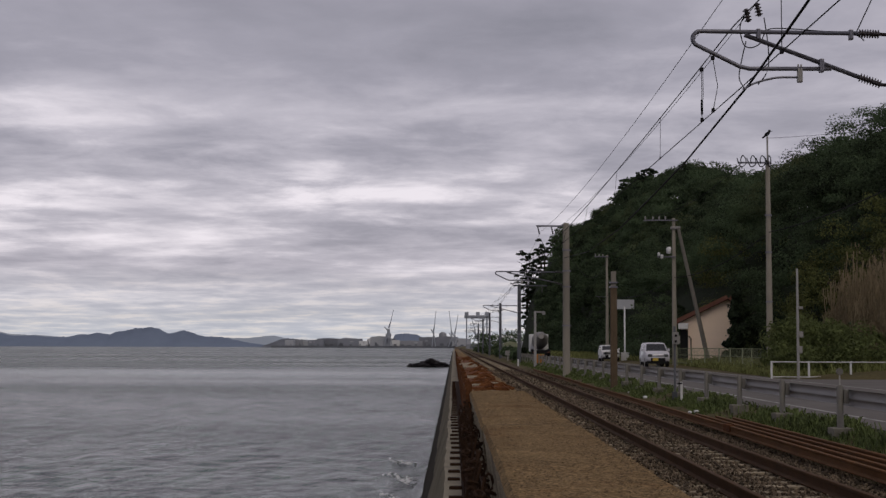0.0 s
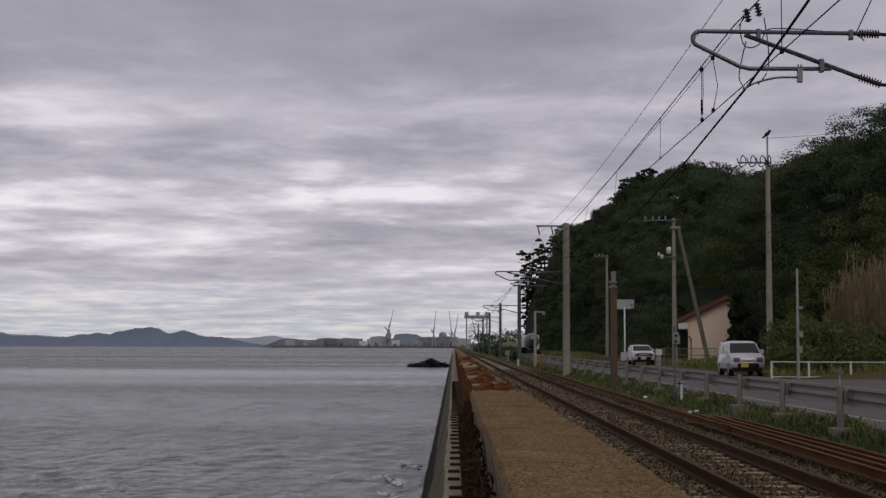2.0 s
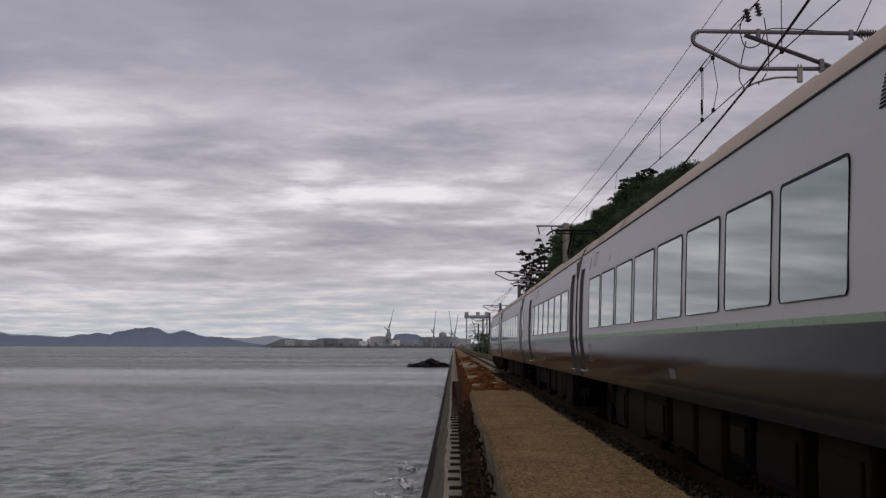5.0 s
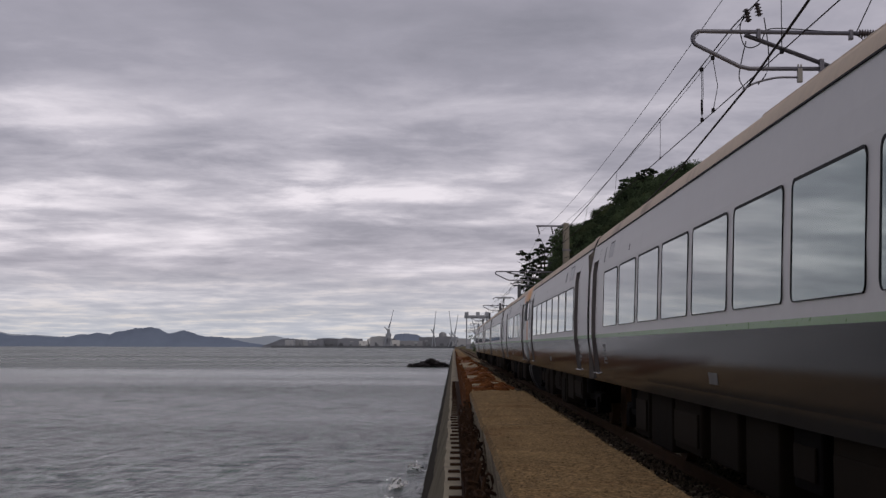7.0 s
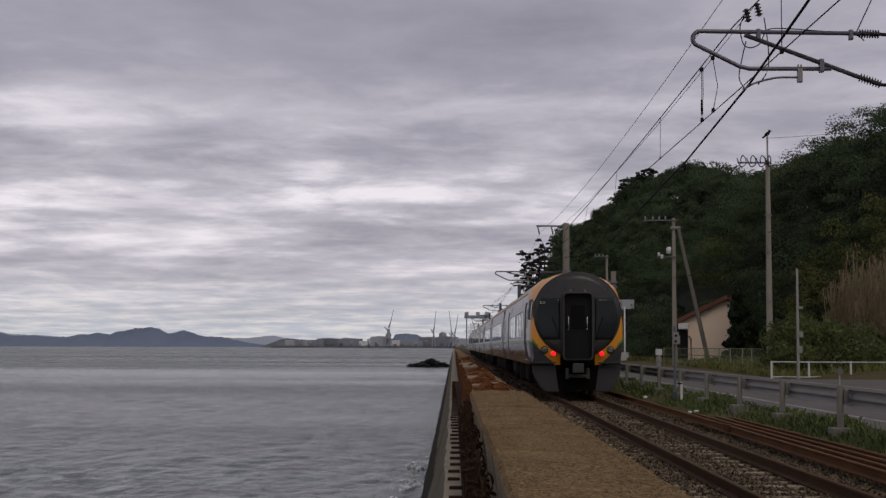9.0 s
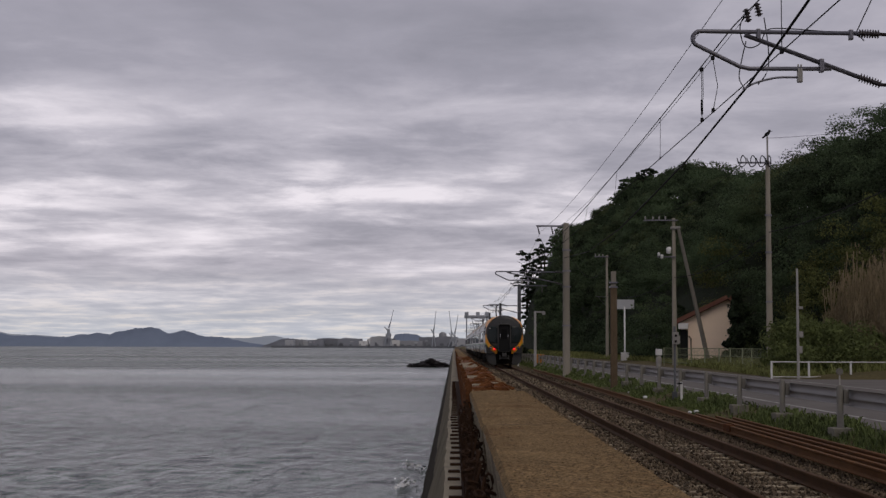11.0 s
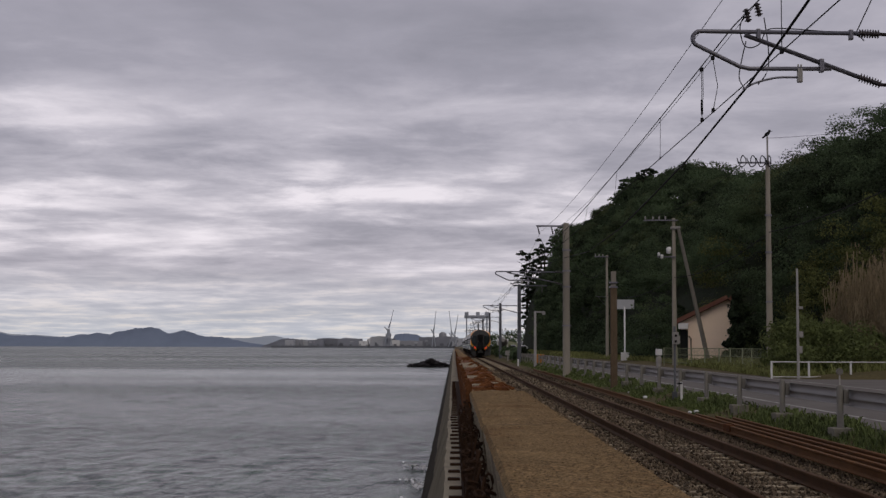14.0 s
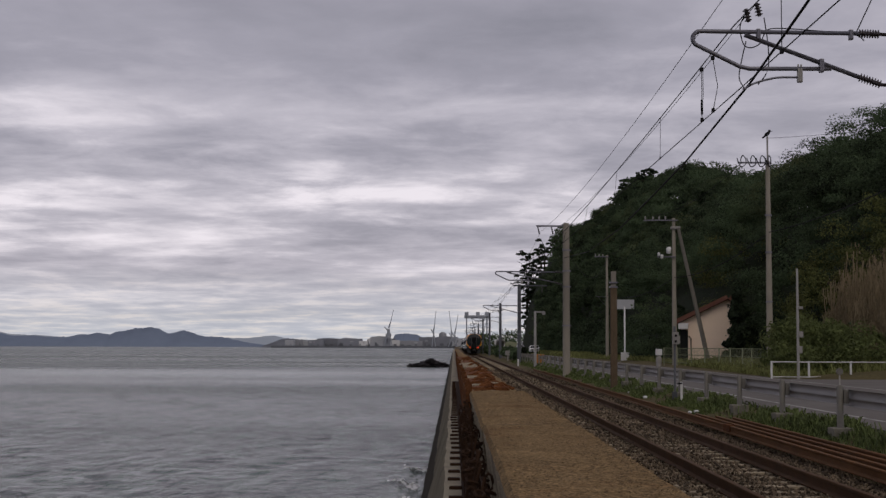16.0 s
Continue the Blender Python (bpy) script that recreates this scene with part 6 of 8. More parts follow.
        out = [(s * 1.303, 1.60), (s * 1.303, 1.70), (s * 1.21, 1.58), (s * 1.08, 1.40), (s * 1.20, 1.505)]
        cap_patch(bm, out if s > 0 else out[::-1], 0.009)
        part("green_flash", bm, M_GREEN, front, "green paint flash")
        # lamps
        for x, z, r, m, lab in ((0.955, 1.355, 0.092, M_LENS, "clear round headlamp"), (0.70, 1.25, 0.068, M_REDLAMP if lit else M_LENS, "red glowing tail lamp")):
            y = cap_y(x, z)
            bm = bmesh.new()
            tube(bm, [(s * x, y - 0.02, z), (s * x, y + 0.025, z)], r + 0.022 if m is M_LENS else r + 0.008, 24)
            rim = part("lamp_rim", bm, M_GASKET if m is M_LENS else M_ORANGE, front, "black lamp rim" if m is M_LENS else "")
            bm = bmesh.new()
            tube(bm, [(s * x, y, z), (s * x, y + 0.032, z), (s * x, y + 0.045, z)], [r, r, r * 0.6], 24)
            part("lamp", bm, m, front, lab)
            if m is M_LENS:
                bm = bmesh.new()
                tube(bm, [(s * (x + 0.02), y + 0.03, z - 0.03), (s * (x - 0.01), y + 0.05, z + 0.02)], [0.03, 0.04], 3)
                part("reflector", bm, M_CHROME, front)
        # plough skirt
        bm = bmesh.new()
        prism(bm, [(s * 0.60, 0.90), (s * 1.28, 0.90), (s * 1.26, 0.72), (s * 1.20, 0.50), (s * 1.11, 0.32), (s * 1.00, 0.19), (s * 0.90, 0.13), (s * 0.50, 0.13)], 9.62, 10.12)
        bmesh.ops.bevel(bm, geom=bm.edges[:], offset=0.03, segments=2, affect="EDGES")
        part("plough", bm, M_SKIRT, car, "dark grey plough skirt")
        # step line over the plough
        bm = bmesh.new()
        box(bm, min(s * 0.62, s * 1.25), max(s * 0.62, s * 1.25), 9.7, 10.33, 0.975, 1.01, bevel=0.01)
        part("step", bm, M_SKIRT, car)
        # white roof lamps over the gangway
        bm = bmesh.new()
        box(bm, s * 0.215 - 0.045, s * 0.215 + 0.045, 10.36, 10.50, 3.02, 3.10, bevel=0.015)
        part("upper_lamp", bm, M_LENS, mask, "small clear lamp over the gangway")
        # cab side: window, door
        ca, pa, pb, cb = cab[4]
        bm = bmesh.new()
        side_grid(bm, s, HALF - cb, HALF - ca, 2.24, 2.80, 0.004)
        w = part("cab_window", bm, M_CABGLASS, car, "black cab side window")
        # a paler pane laid on the window stands for the sky it mirrors
        bm = bmesh.new()
        side_grid(bm, s, HALF - pb, HALF - pa, 2.26, 2.77, 0.007, 4)
        part("sky_reflection_pane", bm, M_CABSKY, w, "paler glass standing in for sky mirrored in the window")
        bm = bmesh.new()
        side_grid(bm, s, HALF - cb - 0.03, HALF - ca, 2.80, 2.83, 0.010)
        part("drip_rail", bm, M_GASKET, w, "thin black drip rail")
        for y0, y1 in ((HALF - cab[3], HALF - cab[2]),):
            bm = bmesh.new()
            side_ring(bm, s, y0, y1, 1.06, 2.74, 0.04, 0.028, 0.004)
            dr = part("cab_door", bm, M_GASKET, car, "cab door with a narrow window")
            bm = bmesh.new()
            side_patch(bm, s, y0 + 0.10, y1 - 0.10, 1.98, 2.56, 0.010, 0.05)
            part("pane", bm, M_CABDOOR, dr, "dim narrow door window")
            for hz in (1.42, 1.70):
                bm = bmesh.new()
                side_patch(bm, s, y0 + 0.03, y0 + 0.10, hz, hz + 0.14, 0.010, 0.02)
                part("latch", bm, M_GASKET, dr)
    # gangway door and its frame
    bm = bmesh.new()
    o, i = rounded(-0.44, 0.44, 1.06, 3.04, 0.12), rounded(-0.395, 0.395, 1.10, 2.99, 0.10)
    rings = [[bm.verts.new((x, y, z)) for x, z in pts] for pts, y in ((o, 10.2), (o, 10.60), (i, 10.62), (i, 10.30))]
    for a, b in zip(rings, rings[1:]):
        for k in range(len(o)):
            bm.faces.new((a[k], a[(k + 1) % len(o)], b[(k + 1) % len(o)], b[k]))
    gang0 = bmesh.new()
    cap_patch(gang0, [(-0.50, 0.918), (0.50, 0.918), (0.50, 1.30), (-0.50, 1.30)], 0.0085)
    part("apron", gang0, M_UNDER, front, "black apron under the gangway")
    gang = part("gangway_frame", bm, M_FRAME, car, "grey gangway frame")
    bm = bmesh.new()
    bm.faces.new([bm.verts.new((x, 10.46, z)) for x, z in i])
    part("gangway_door", bm, M_BLACK, gang, "black recessed gangway door")
    bm = bmesh.new()
    bm.faces.new([bm.verts.new((x, 10.468, z)) for x, z in rounded(-0.2, 0.2, 1.95, 2.65, 0.05)])
    part("pane", bm, M_CABGLASS, gang)
    for s in (-1, 1):
        bm = bmesh.new()
        tube(bm, [(s * 0.27, 10.50, 1.95), (s * 0.27, 10.53, 1.99), (s * 0.27, 10.53, 2.30), (s * 0.27, 10.50, 2.34)], 0.018, 6)
        part("grab_rail", bm, M_CHROME, gang, "pale grab rail")
    # lettering
    txt = bpy.data.curves.new("route_code", "FONT")
    txt.body, txt.size, txt.extrude = "E3", 0.105, 0.002
    txt.materials.append(M_MARK)
    ob = new("route_code", txt)
    ob.parent = mask
    ob.matrix_basis = Matrix.Translation((1.085, cap_y(0.93, 2.75) + 0.035, 2.70)) @ Euler((radians(90), 0, radians(180))).to_matrix().to_4x4() @ Matrix.Diagonal((1.5, 1, 1, 1))
    tagged(ob, "pale train code in the windscreen")
    for x0, x1, z in ((0.50, 0.95, 1.60), (-0.92, -0.58, 1.60), (0.55, 0.75, 1.54)):
        bm = bmesh.new()
        k = 10
        for c in range(k):
            if c in (3, 7):
                continue
            a, b = x0 + (x1 - x0) * c / k, x0 + (x1 - x0) * (c + 0.8) / k
            bm.faces.new([bm.verts.new((x, cap_y(x, z) + 0.024, zz)) for x, zz in ((a, z), (b, z), (b, z + 0.02), (a, z + 0.02))])
        part("lettering", bm, M_LETTER, mask, "line of small unreadable lettering")
    # coupler
    bm = bmesh.new()
    tube(bm, [(0, 9.9, 0.85), (0, 10.45, 0.85)], 0.09, 12)
    box(bm, -0.16, 0.16, 10.40, 10.66, 0.70, 0.98, bevel=0.04)
    part("coupler", bm, M_FRAME, car, "grey knuckle coupler")
    bm = bmesh.new()
    box(bm, -0.30, 0.30, 10.25, 10.35, 0.56, 0.66, bevel=0.02)
    for s in (-1, 1):
        box(bm, s * 0.30 - 0.05, s * 0.30 + 0.05, 10.22, 10.36, 0.52, 0.84, bevel=0.02)
    part("air_pipe_bracket", bm, M_FRAME, car)
    bm = bmesh.new()
    box(bm, -0.62, 0.62, 9.6, 10.1, 0.2, 0.92)
    part("buffer_beam", bm, M_UNDER, car)


def build_car(name, label, layout, nose=False, lit=False, panto=None, flip=1):
    """layout: doors, big windows and small windows as distances from the car's front end."""
    car = thing(name, label, "railway car", group="cars of the express train")
    y_of = lambda s: HALF - s
    doors = [(y_of(b), y_of(a)) for a, b in layout["doors"]]
    # the inner ends: the joint lies 0.4 m ahead of the cars' spacing
    y0, y1 = (-10.63 if layout is TAIL else -9.83), (8.9 if nose else 10.63)
    part("body", car_shell(y0, y1, doors, nose), PAINT, car, "silver car body, dark grey below a green line")
    if nose:
        build_nose(car, lit, layout["cab"])
    for s in (-1, 1):
        for a, b in layout["windows"]:
            bm = bmesh.new()
            side_ring(bm, s, y_of(b), y_of(a), 1.755, 2.525, 0.06, 0.022, 0.012, bent=nose)
            w = part("window", bm, M_GASKET, car, "rounded window in a black gasket")
            bm = bmesh.new()
            side_patch(bm, s, y_of(b), y_of(a), 1.755, 2.525, 0.002, 0.06, bent=nose)
            part("pane", bm, M_GLASS, w, "dark reflecting pane")
        for a, b in doors:
            bm = bmesh.new()
            zs = [1.06, 1.595, 1.645, 2.0, 2.6, 2.79]
            for z0, z1 in zip(zs, zs[1:]):
                f = bm.faces.new([bm.verts.new((s * (side_x(z) - 0.063), y, z)) for y, z in ((a, z0), (b, z0), (b, z1), (a, z1))])
                f.material_index = paint_of((z0 + z1) / 2)
            d = part("door", bm, PAINT, car, "recessed sliding door with a tall narrow window")
            bm = bmesh.new()
            side_ring(bm, s, a + 0.28, b - 0.25, 1.72, 2.62, 0.06, 0.022, -0.057)
            part("door_gasket", bm, M_GASKET, d)
            bm = bmesh.new()
            bm.faces.new([bm.verts.new((s * (1.4135 - 0.028 * (z - 1.72) / 0.9 - 0.052), y, z)) for y, z in rounded(a + 0.28, b - 0.25, 1.72, 2.62, 0.06)])
            part("pane", bm, M_GLASS, d)
            bm = bmesh.new()
            box(bm, min(s * 1.33, s * 1.385), max(s * 1.33, s * 1.385), a + 0.02, b - 0.02, 1.045, 1.062, bevel=0.004)
            part("door_sill", bm, M_CHROME, d, "bright steel door sill")
            bm = bmesh.new()
            side_patch(bm, s, b + 0.10, b + 0.15, 1.93, 2.05, 0.012, 0.02)
            part("side_lamp", bm, M_BOXGREY, d, "small door lamp")
            if not lit and "cab" not in layout or layout is LEAD:
                bm = bmesh.new()
                side_patch(bm, s, a - 0.135, a - 0.12, 1.07, 2.98, 0.0025)
                part("pocket_seam", bm, M_GASKET, d, "thin dark seam of the door pocket")
        for yy, w, z0, z1, m, lab in layout["panels"]:
            bm = bmesh.new()
            side_patch(bm, s, y_of(yy) - w, y_of(yy), z0, z1, 0.005 if lab != VENT else 0.003)
            pan = part("side_panel", bm, m if lab != VENT else M_PANEL, car, lab)
            if lab == VENT:
                for k in range(9):
                    bm = bmesh.new()
                    side_patch(bm, s, y_of(yy) - w, y_of(yy), z0 + (z1 - z0) * k / 9, z0 + (z1 - z0) * (k + 0.55) / 9, 0.007)
                    part("slat", bm, m, pan)
            if w > 0.4:
                bm = bmesh.new()
                e = y_of(yy) if s < 0 else y_of(yy) - w
                side_patch(bm, s, e - 0.012, e + 0.012, z0, z1 + 0.012, 0.007)
                side_patch(bm, s, y_of(yy) - w, y_of(yy), z1 - 0.004, z1 + 0.012, 0.0065)
                part("panel_edge", bm, M_GASKET, pan, "dark recess line")
        bm = bmesh.new()
        e = y_of(layout["mark"])
        for z0, h, w0, w1 in ((1.45, 0.045, 0.10, 0.42), (1.40, 0.02, 0.10, 0.40), (1.27, 0.045, 0.10, 0.42), (1.22, 0.02, 0.10, 0.40), (1.40, 0.10, 0.02, 0.06), (1.22, 0.10, 0.01, 0.06)):
            side_patch(bm, s, e - w1, e - w0, z0, z0 + h, 0.003)
        part("lettering", bm, M_FAINT, car, "small pale unreadable lettering")
        bm = bmesh.new()
        side_patch(bm, s, y_of(10.4) - 0.42, y_of(10.4), 1.14, 1.24, 0.003)
        part("lettering", bm, M_FAINT, car, "faint painted mark")
        # eaves line under the roof
        bm = bmesh.new()
        box(bm, min(s * 1.295, s * 1.315), max(s * 1.295, s * 1.315), y0, y1 - (0.95 if nose else 0.3), 3.045, 3.058)
        part("gutter", bm, M_GASKET, car, "thin dark roof gutter")
        # equipment under the floor
        r = random.Random(int(layout["seed"]) + s)
        y = -6.6
        while y < 6.2:
            l = r.uniform(0.5, 1.7)
            if l > 0.6:
                bm = bmesh.new()
                zb = r.uniform(0.22, 0.5)
                box(bm, s * 0.85 - 0.35, s * 0.85 + 0.35, y, y + l, zb, 0.92, bevel=0.03)
                e = part("equipment_box", bm, M_BOXGREY if r.random() < 0.65 else M_UNDER, car, "grimy underfloor equipment box")
                if r.random() < 0.6:
                    bm = bmesh.new()
                    xx = s * 1.205
                    box(bm, min(xx, xx + s * 0.02), max(xx, xx + s * 0.02), y + 0.1, y + l - 0.1, zb + 0.08, 0.80, bevel=0.008)
                    part("hatch", bm, M_BOXGREY, e)
            y += l + r.uniform(0.15, 0.5)
    # bogies
    for yb in (-7.1, 7.1):
        bm = bmesh.new()
        for s in (-1, 1):
            box(bm, s * 0.98 - 0.08, s * 0.98 + 0.08, yb - 1.45, yb + 1.45, 0.50, 0.66, bevel=0.03)
            for dy in (-1.05, 1.05):
                box(bm, s * 0.98 - 0.12, s * 0.98 + 0.12, yb + dy - 0.17, yb + dy + 0.17, 0.32, 0.60, bevel=0.04)
            tube(bm, [(s * 0.95, yb, 0.62), (s * 0.95, yb, 0.92)], 0.22, 14)
        box(bm, -0.95, 0.95, yb - 0.3, yb + 0.3, 0.45, 0.75, bevel=0.03)
        bog = part("bogie", bm, M_UNDER, car, "sooty steel bogie")
        for dy in (-1.05, 1.05):
            for s in (-1, 1):
                bm = bmesh.new()
                tube(bm, [(s * 0.50, yb + dy, 0.43), (s * 0.53, yb + dy, 0.43), (s * 0.535, yb + dy, 0.43), (s * 0.63, yb + dy, 0.43)], [0.455, 0.455, 0.43, 0.43], 28)
                part("wheel", bm, M_RAIL, bog, "brown steel wheel")
    # roof gear
    for yr, l, hgt in layout["roof"]:
        bm = bmesh.new()
        box(bm, -0.72, 0.72, y_of(yr) - l, y_of(yr), 3.3, 3.52 + hgt, bevel=0.06)
        part("roof_unit", bm, M_ROOFCREAM, car, "low roof air-conditioning unit")
    if panto is not None:
        build_pantograph(car, y_of(panto), flip)
    # gangway bellows at the inner ends
    for e, ye in ([(-1, y0)] if nose else [(-1, y0), (1, y1)]):
        bm = bmesh.new()
        folds = []
        for k in range(9):
            w, top, y = (1.385, 3.04, ye + e * (0.004 + 0.021 * k)) if k % 2 else (1.34, 2.99, ye + e * (0.004 + 0.021 * k))
            folds.append([bm.verts.new(c) for c in ((-w, y, 0.95), (w, y, 0.95), (w, y, top - 0.1), (w - 0.1, y, top), (0.1 - w, y, top), (-w, y, top - 0.1))])
        for p, q in zip(folds, folds[1:]):
            for k in range(6):
                bm.faces.new((p[k], p[(k + 1) % 6], q[(k + 1) % 6], q[k]))
        bm.faces.new(folds[-1])
        bmesh.ops.recalc_face_normals(bm, faces=bm.faces)
        part("bellows", bm, M_BELLOWS, car, "brown-grey folded gangway bellows")
    return car


def build_pantograph(car, y, d0):
    bm = bmesh.new()
    for s in (-0.45, 0.45):
        tube(bm, [(s, y - 0.6, 3.78), (s, y + 0.6, 3.78)], 0.035, 6)
    for d in (-0.5, 0.5):
        tube(bm, [(-0.5, y + d, 3.78), (0.5, y + d, 3.78)], 0.035, 6)
        for s in (-0.45, 0.45):
            insulator(bm, (s, y + d, 3.52), (s, y + d, 3.76), 0.06, 4)
    base = part("pantograph_base", bm, M_BLACK, car, "black insulated pantograph base")
    bm = bmesh.new()
    tube(bm, [(0, y + 0.15 * d0, 3.80), (0, y + 1.70 * d0, 4.36)], 0.052, 10)
    part("lower_arm", bm, M_BLACK, base)
    bm = bmesh.new()
    tube(bm, [(-0.02, y + 1.70 * d0, 4.36), (-0.02, y - 0.08 * d0, 4.88)], 0.035, 8)
    tube(bm, [(0.06, y + 1.62 * d0, 4.32), (0.06, y - 0.05 * d0, 4.86)], 0.016, 6)
    part("upper_arm", bm, M_BLACK, base)
    for d in (-0.16, 0.12):
        bm = bmesh.new()
        tube(bm, [(-0.78, y + d, 4.80), (-0.70, y + d, 4.88), (-0.58, y + d, 4.945), (0.58, y + d, 4.945), (0.70, y + d, 4.88), (0.78, y + d, 4.80)], 0.022, 8)
        box(bm, -0.5, 0.5, y + d - 0.025, y + d + 0.025, 4.94, 4.968)
        part("head_strip", bm, M_BLACK, base, "black carbon collector strip")
    bm = bmesh.new()
    tube(bm, [(-0.45, y - 0.16, 4.92), (-0.45, y + 0.12, 4.92)], 0.014, 6)
    tube(bm, [(0.45, y - 0.16, 4.92), (0.45, y + 0.12, 4.92)], 0.014, 6)
    tube(bm, [(-0.5, y - 0.05, 4.86), (0.5, y - 0.05, 4.86)], 0.02, 6)
    part("head_frame", bm, M_BLACK, base)


LEAD = {"cab": (0.95, 1.75, 2.00, 2.47, (0.30, 1.06, 1.48, 1.80)), "doors": [(2.95, 3.8), (17.6, 18.45)], "windows": [(4.0 + 1.96 * k, 5.68 + 1.96 * k) for k in range(7)], "mark": 18.35, "seed": 3,
        "panels": [(3.5, 0.18, 2.70, 2.92, M_BOXGREY, VENT), (16.2, 0.8, 2.70, 2.95, M_PANEL, "grey display panel"), (15.2, 0.2, 2.72, 2.92, M_BOXGREY, VENT), (9.5, 0.07, 2.68, 2.76, M_GASKET, "small round lamp")],
        "roof": [(14.5, 0.8, 0.13)]}
MID = {"doors": [(0.15, 0.85), (18.9, 19.8)], "windows": [(2.0 + 1.96 * k, 3.68 + 1.96 * k) for k in range(8)], "mark": 1.7, "seed": 11,
       "panels": [(1.75, 0.12, 2.70, 2.92, M_BOXGREY, VENT), (2.4, 0.5, 2.72, 2.93, M_PANEL, "grey display panel"), (4.8, 0.07, 2.68, 2.76, M_GASKET, "small round lamp"), (17.9, 0.16, 2.70, 2.9, M_BOXGREY, VENT)],
       "roof": [(9.6, 4.4, 0.12)]}
PMID = {"doors": [(3.85, 5.0), (18.9, 19.8)], "windows": [(-0.1, 0.45), (5.95, 6.65)] + [(7.0 + 1.96 * k, 8.68 + 1.96 * k) for k in range(6)], "mark": 5.4, "seed": 23,
        "panels": [(6.05, 0.2, 2.70, 2.94, M_BOXGREY, VENT), (7.1, 0.85, 2.70, 2.95, M_PANEL, "grey display panel"), (8.6, 0.08, 2.74, 2.84, M_GASKET, "small round lamp")],
        "roof": [(3.2, 4.2, 0.15), (13.5, 3.2, 0.12)]}
TAIL = {"cab": (0.22, 0.72, 0.92, 1.42, (0.26, 0.27, 0.37, 0.85)), "doors": [(1.75, 2.85), (15.4, 16.4)], "windows": [(3.76, 4.5), (4.7, 5.55), (5.76, 6.7), (6.9, 8.1), (9.6, 11.2), (11.4, 13.0), (13.4, 14.2), (19.55, 20.1)], "mark": 15.1, "seed": 31,
        "panels": [(3.2, 0.1, 2.68, 2.9, M_BOXGREY, VENT), (4.5, 0.16, 2.70, 2.9, M_BOXGREY, VENT), (6.2, 0.08, 2.70, 2.78, M_GASKET, "small round lamp"), (14.3, 0.2, 2.70, 2.94, M_BOXGREY, VENT), (12.6, 0.83, 2.70, 2.95, M_PANEL, "grey display panel"), (12.2, 0.08, 2.74, 2.84, M_GASKET, "small round lamp")],
        "roof": [(5.0, 3.2, 0.12), (14.0, 3.2, 0.12)]}
lead_label = "silver and dark grey express car with an orange cab end"
car_a = build_car("cab_car", lead_label, LEAD, nose=True)
car_b = build_car("coach", "silver express coach with dark grey lower side", MID)
car_c = build_car("coach", "silver express coach carrying a raised black pantograph", PMID, panto=2.6)
car_h = build_car("cab_car", "silver express tail car with orange nose and red lamps", TAIL, nose=True, lit=True, panto=18.35, flip=-1)
car_d = copy_thing(car_b, Matrix())
car_e = build_car("cab_car", lead_label, TAIL, nose=True)
car_f = copy_thing(car_a, Matrix())
car_g = copy_thing(car_b, Matrix())
TRAIN = [(car_a, 0), (car_b, 0), (car_c, 0), (car_d, 0), (car_e, 180), (car_f, 0), (car_g, 0), (car_h, 180)]
# the place of the train's front on the line at a few moments
FRONT_T = [0.0, 2.5, 3.5, 4.0, 6.5, 7.0, 7.5, 8.0, 8.5, 9.0, 16.0]
FRONT_Y = [-66.2, 11.3, 42.2, 57.6, 133.1, 147.9, 162.8, 178.0, 193.2, 208.4, 421.0]


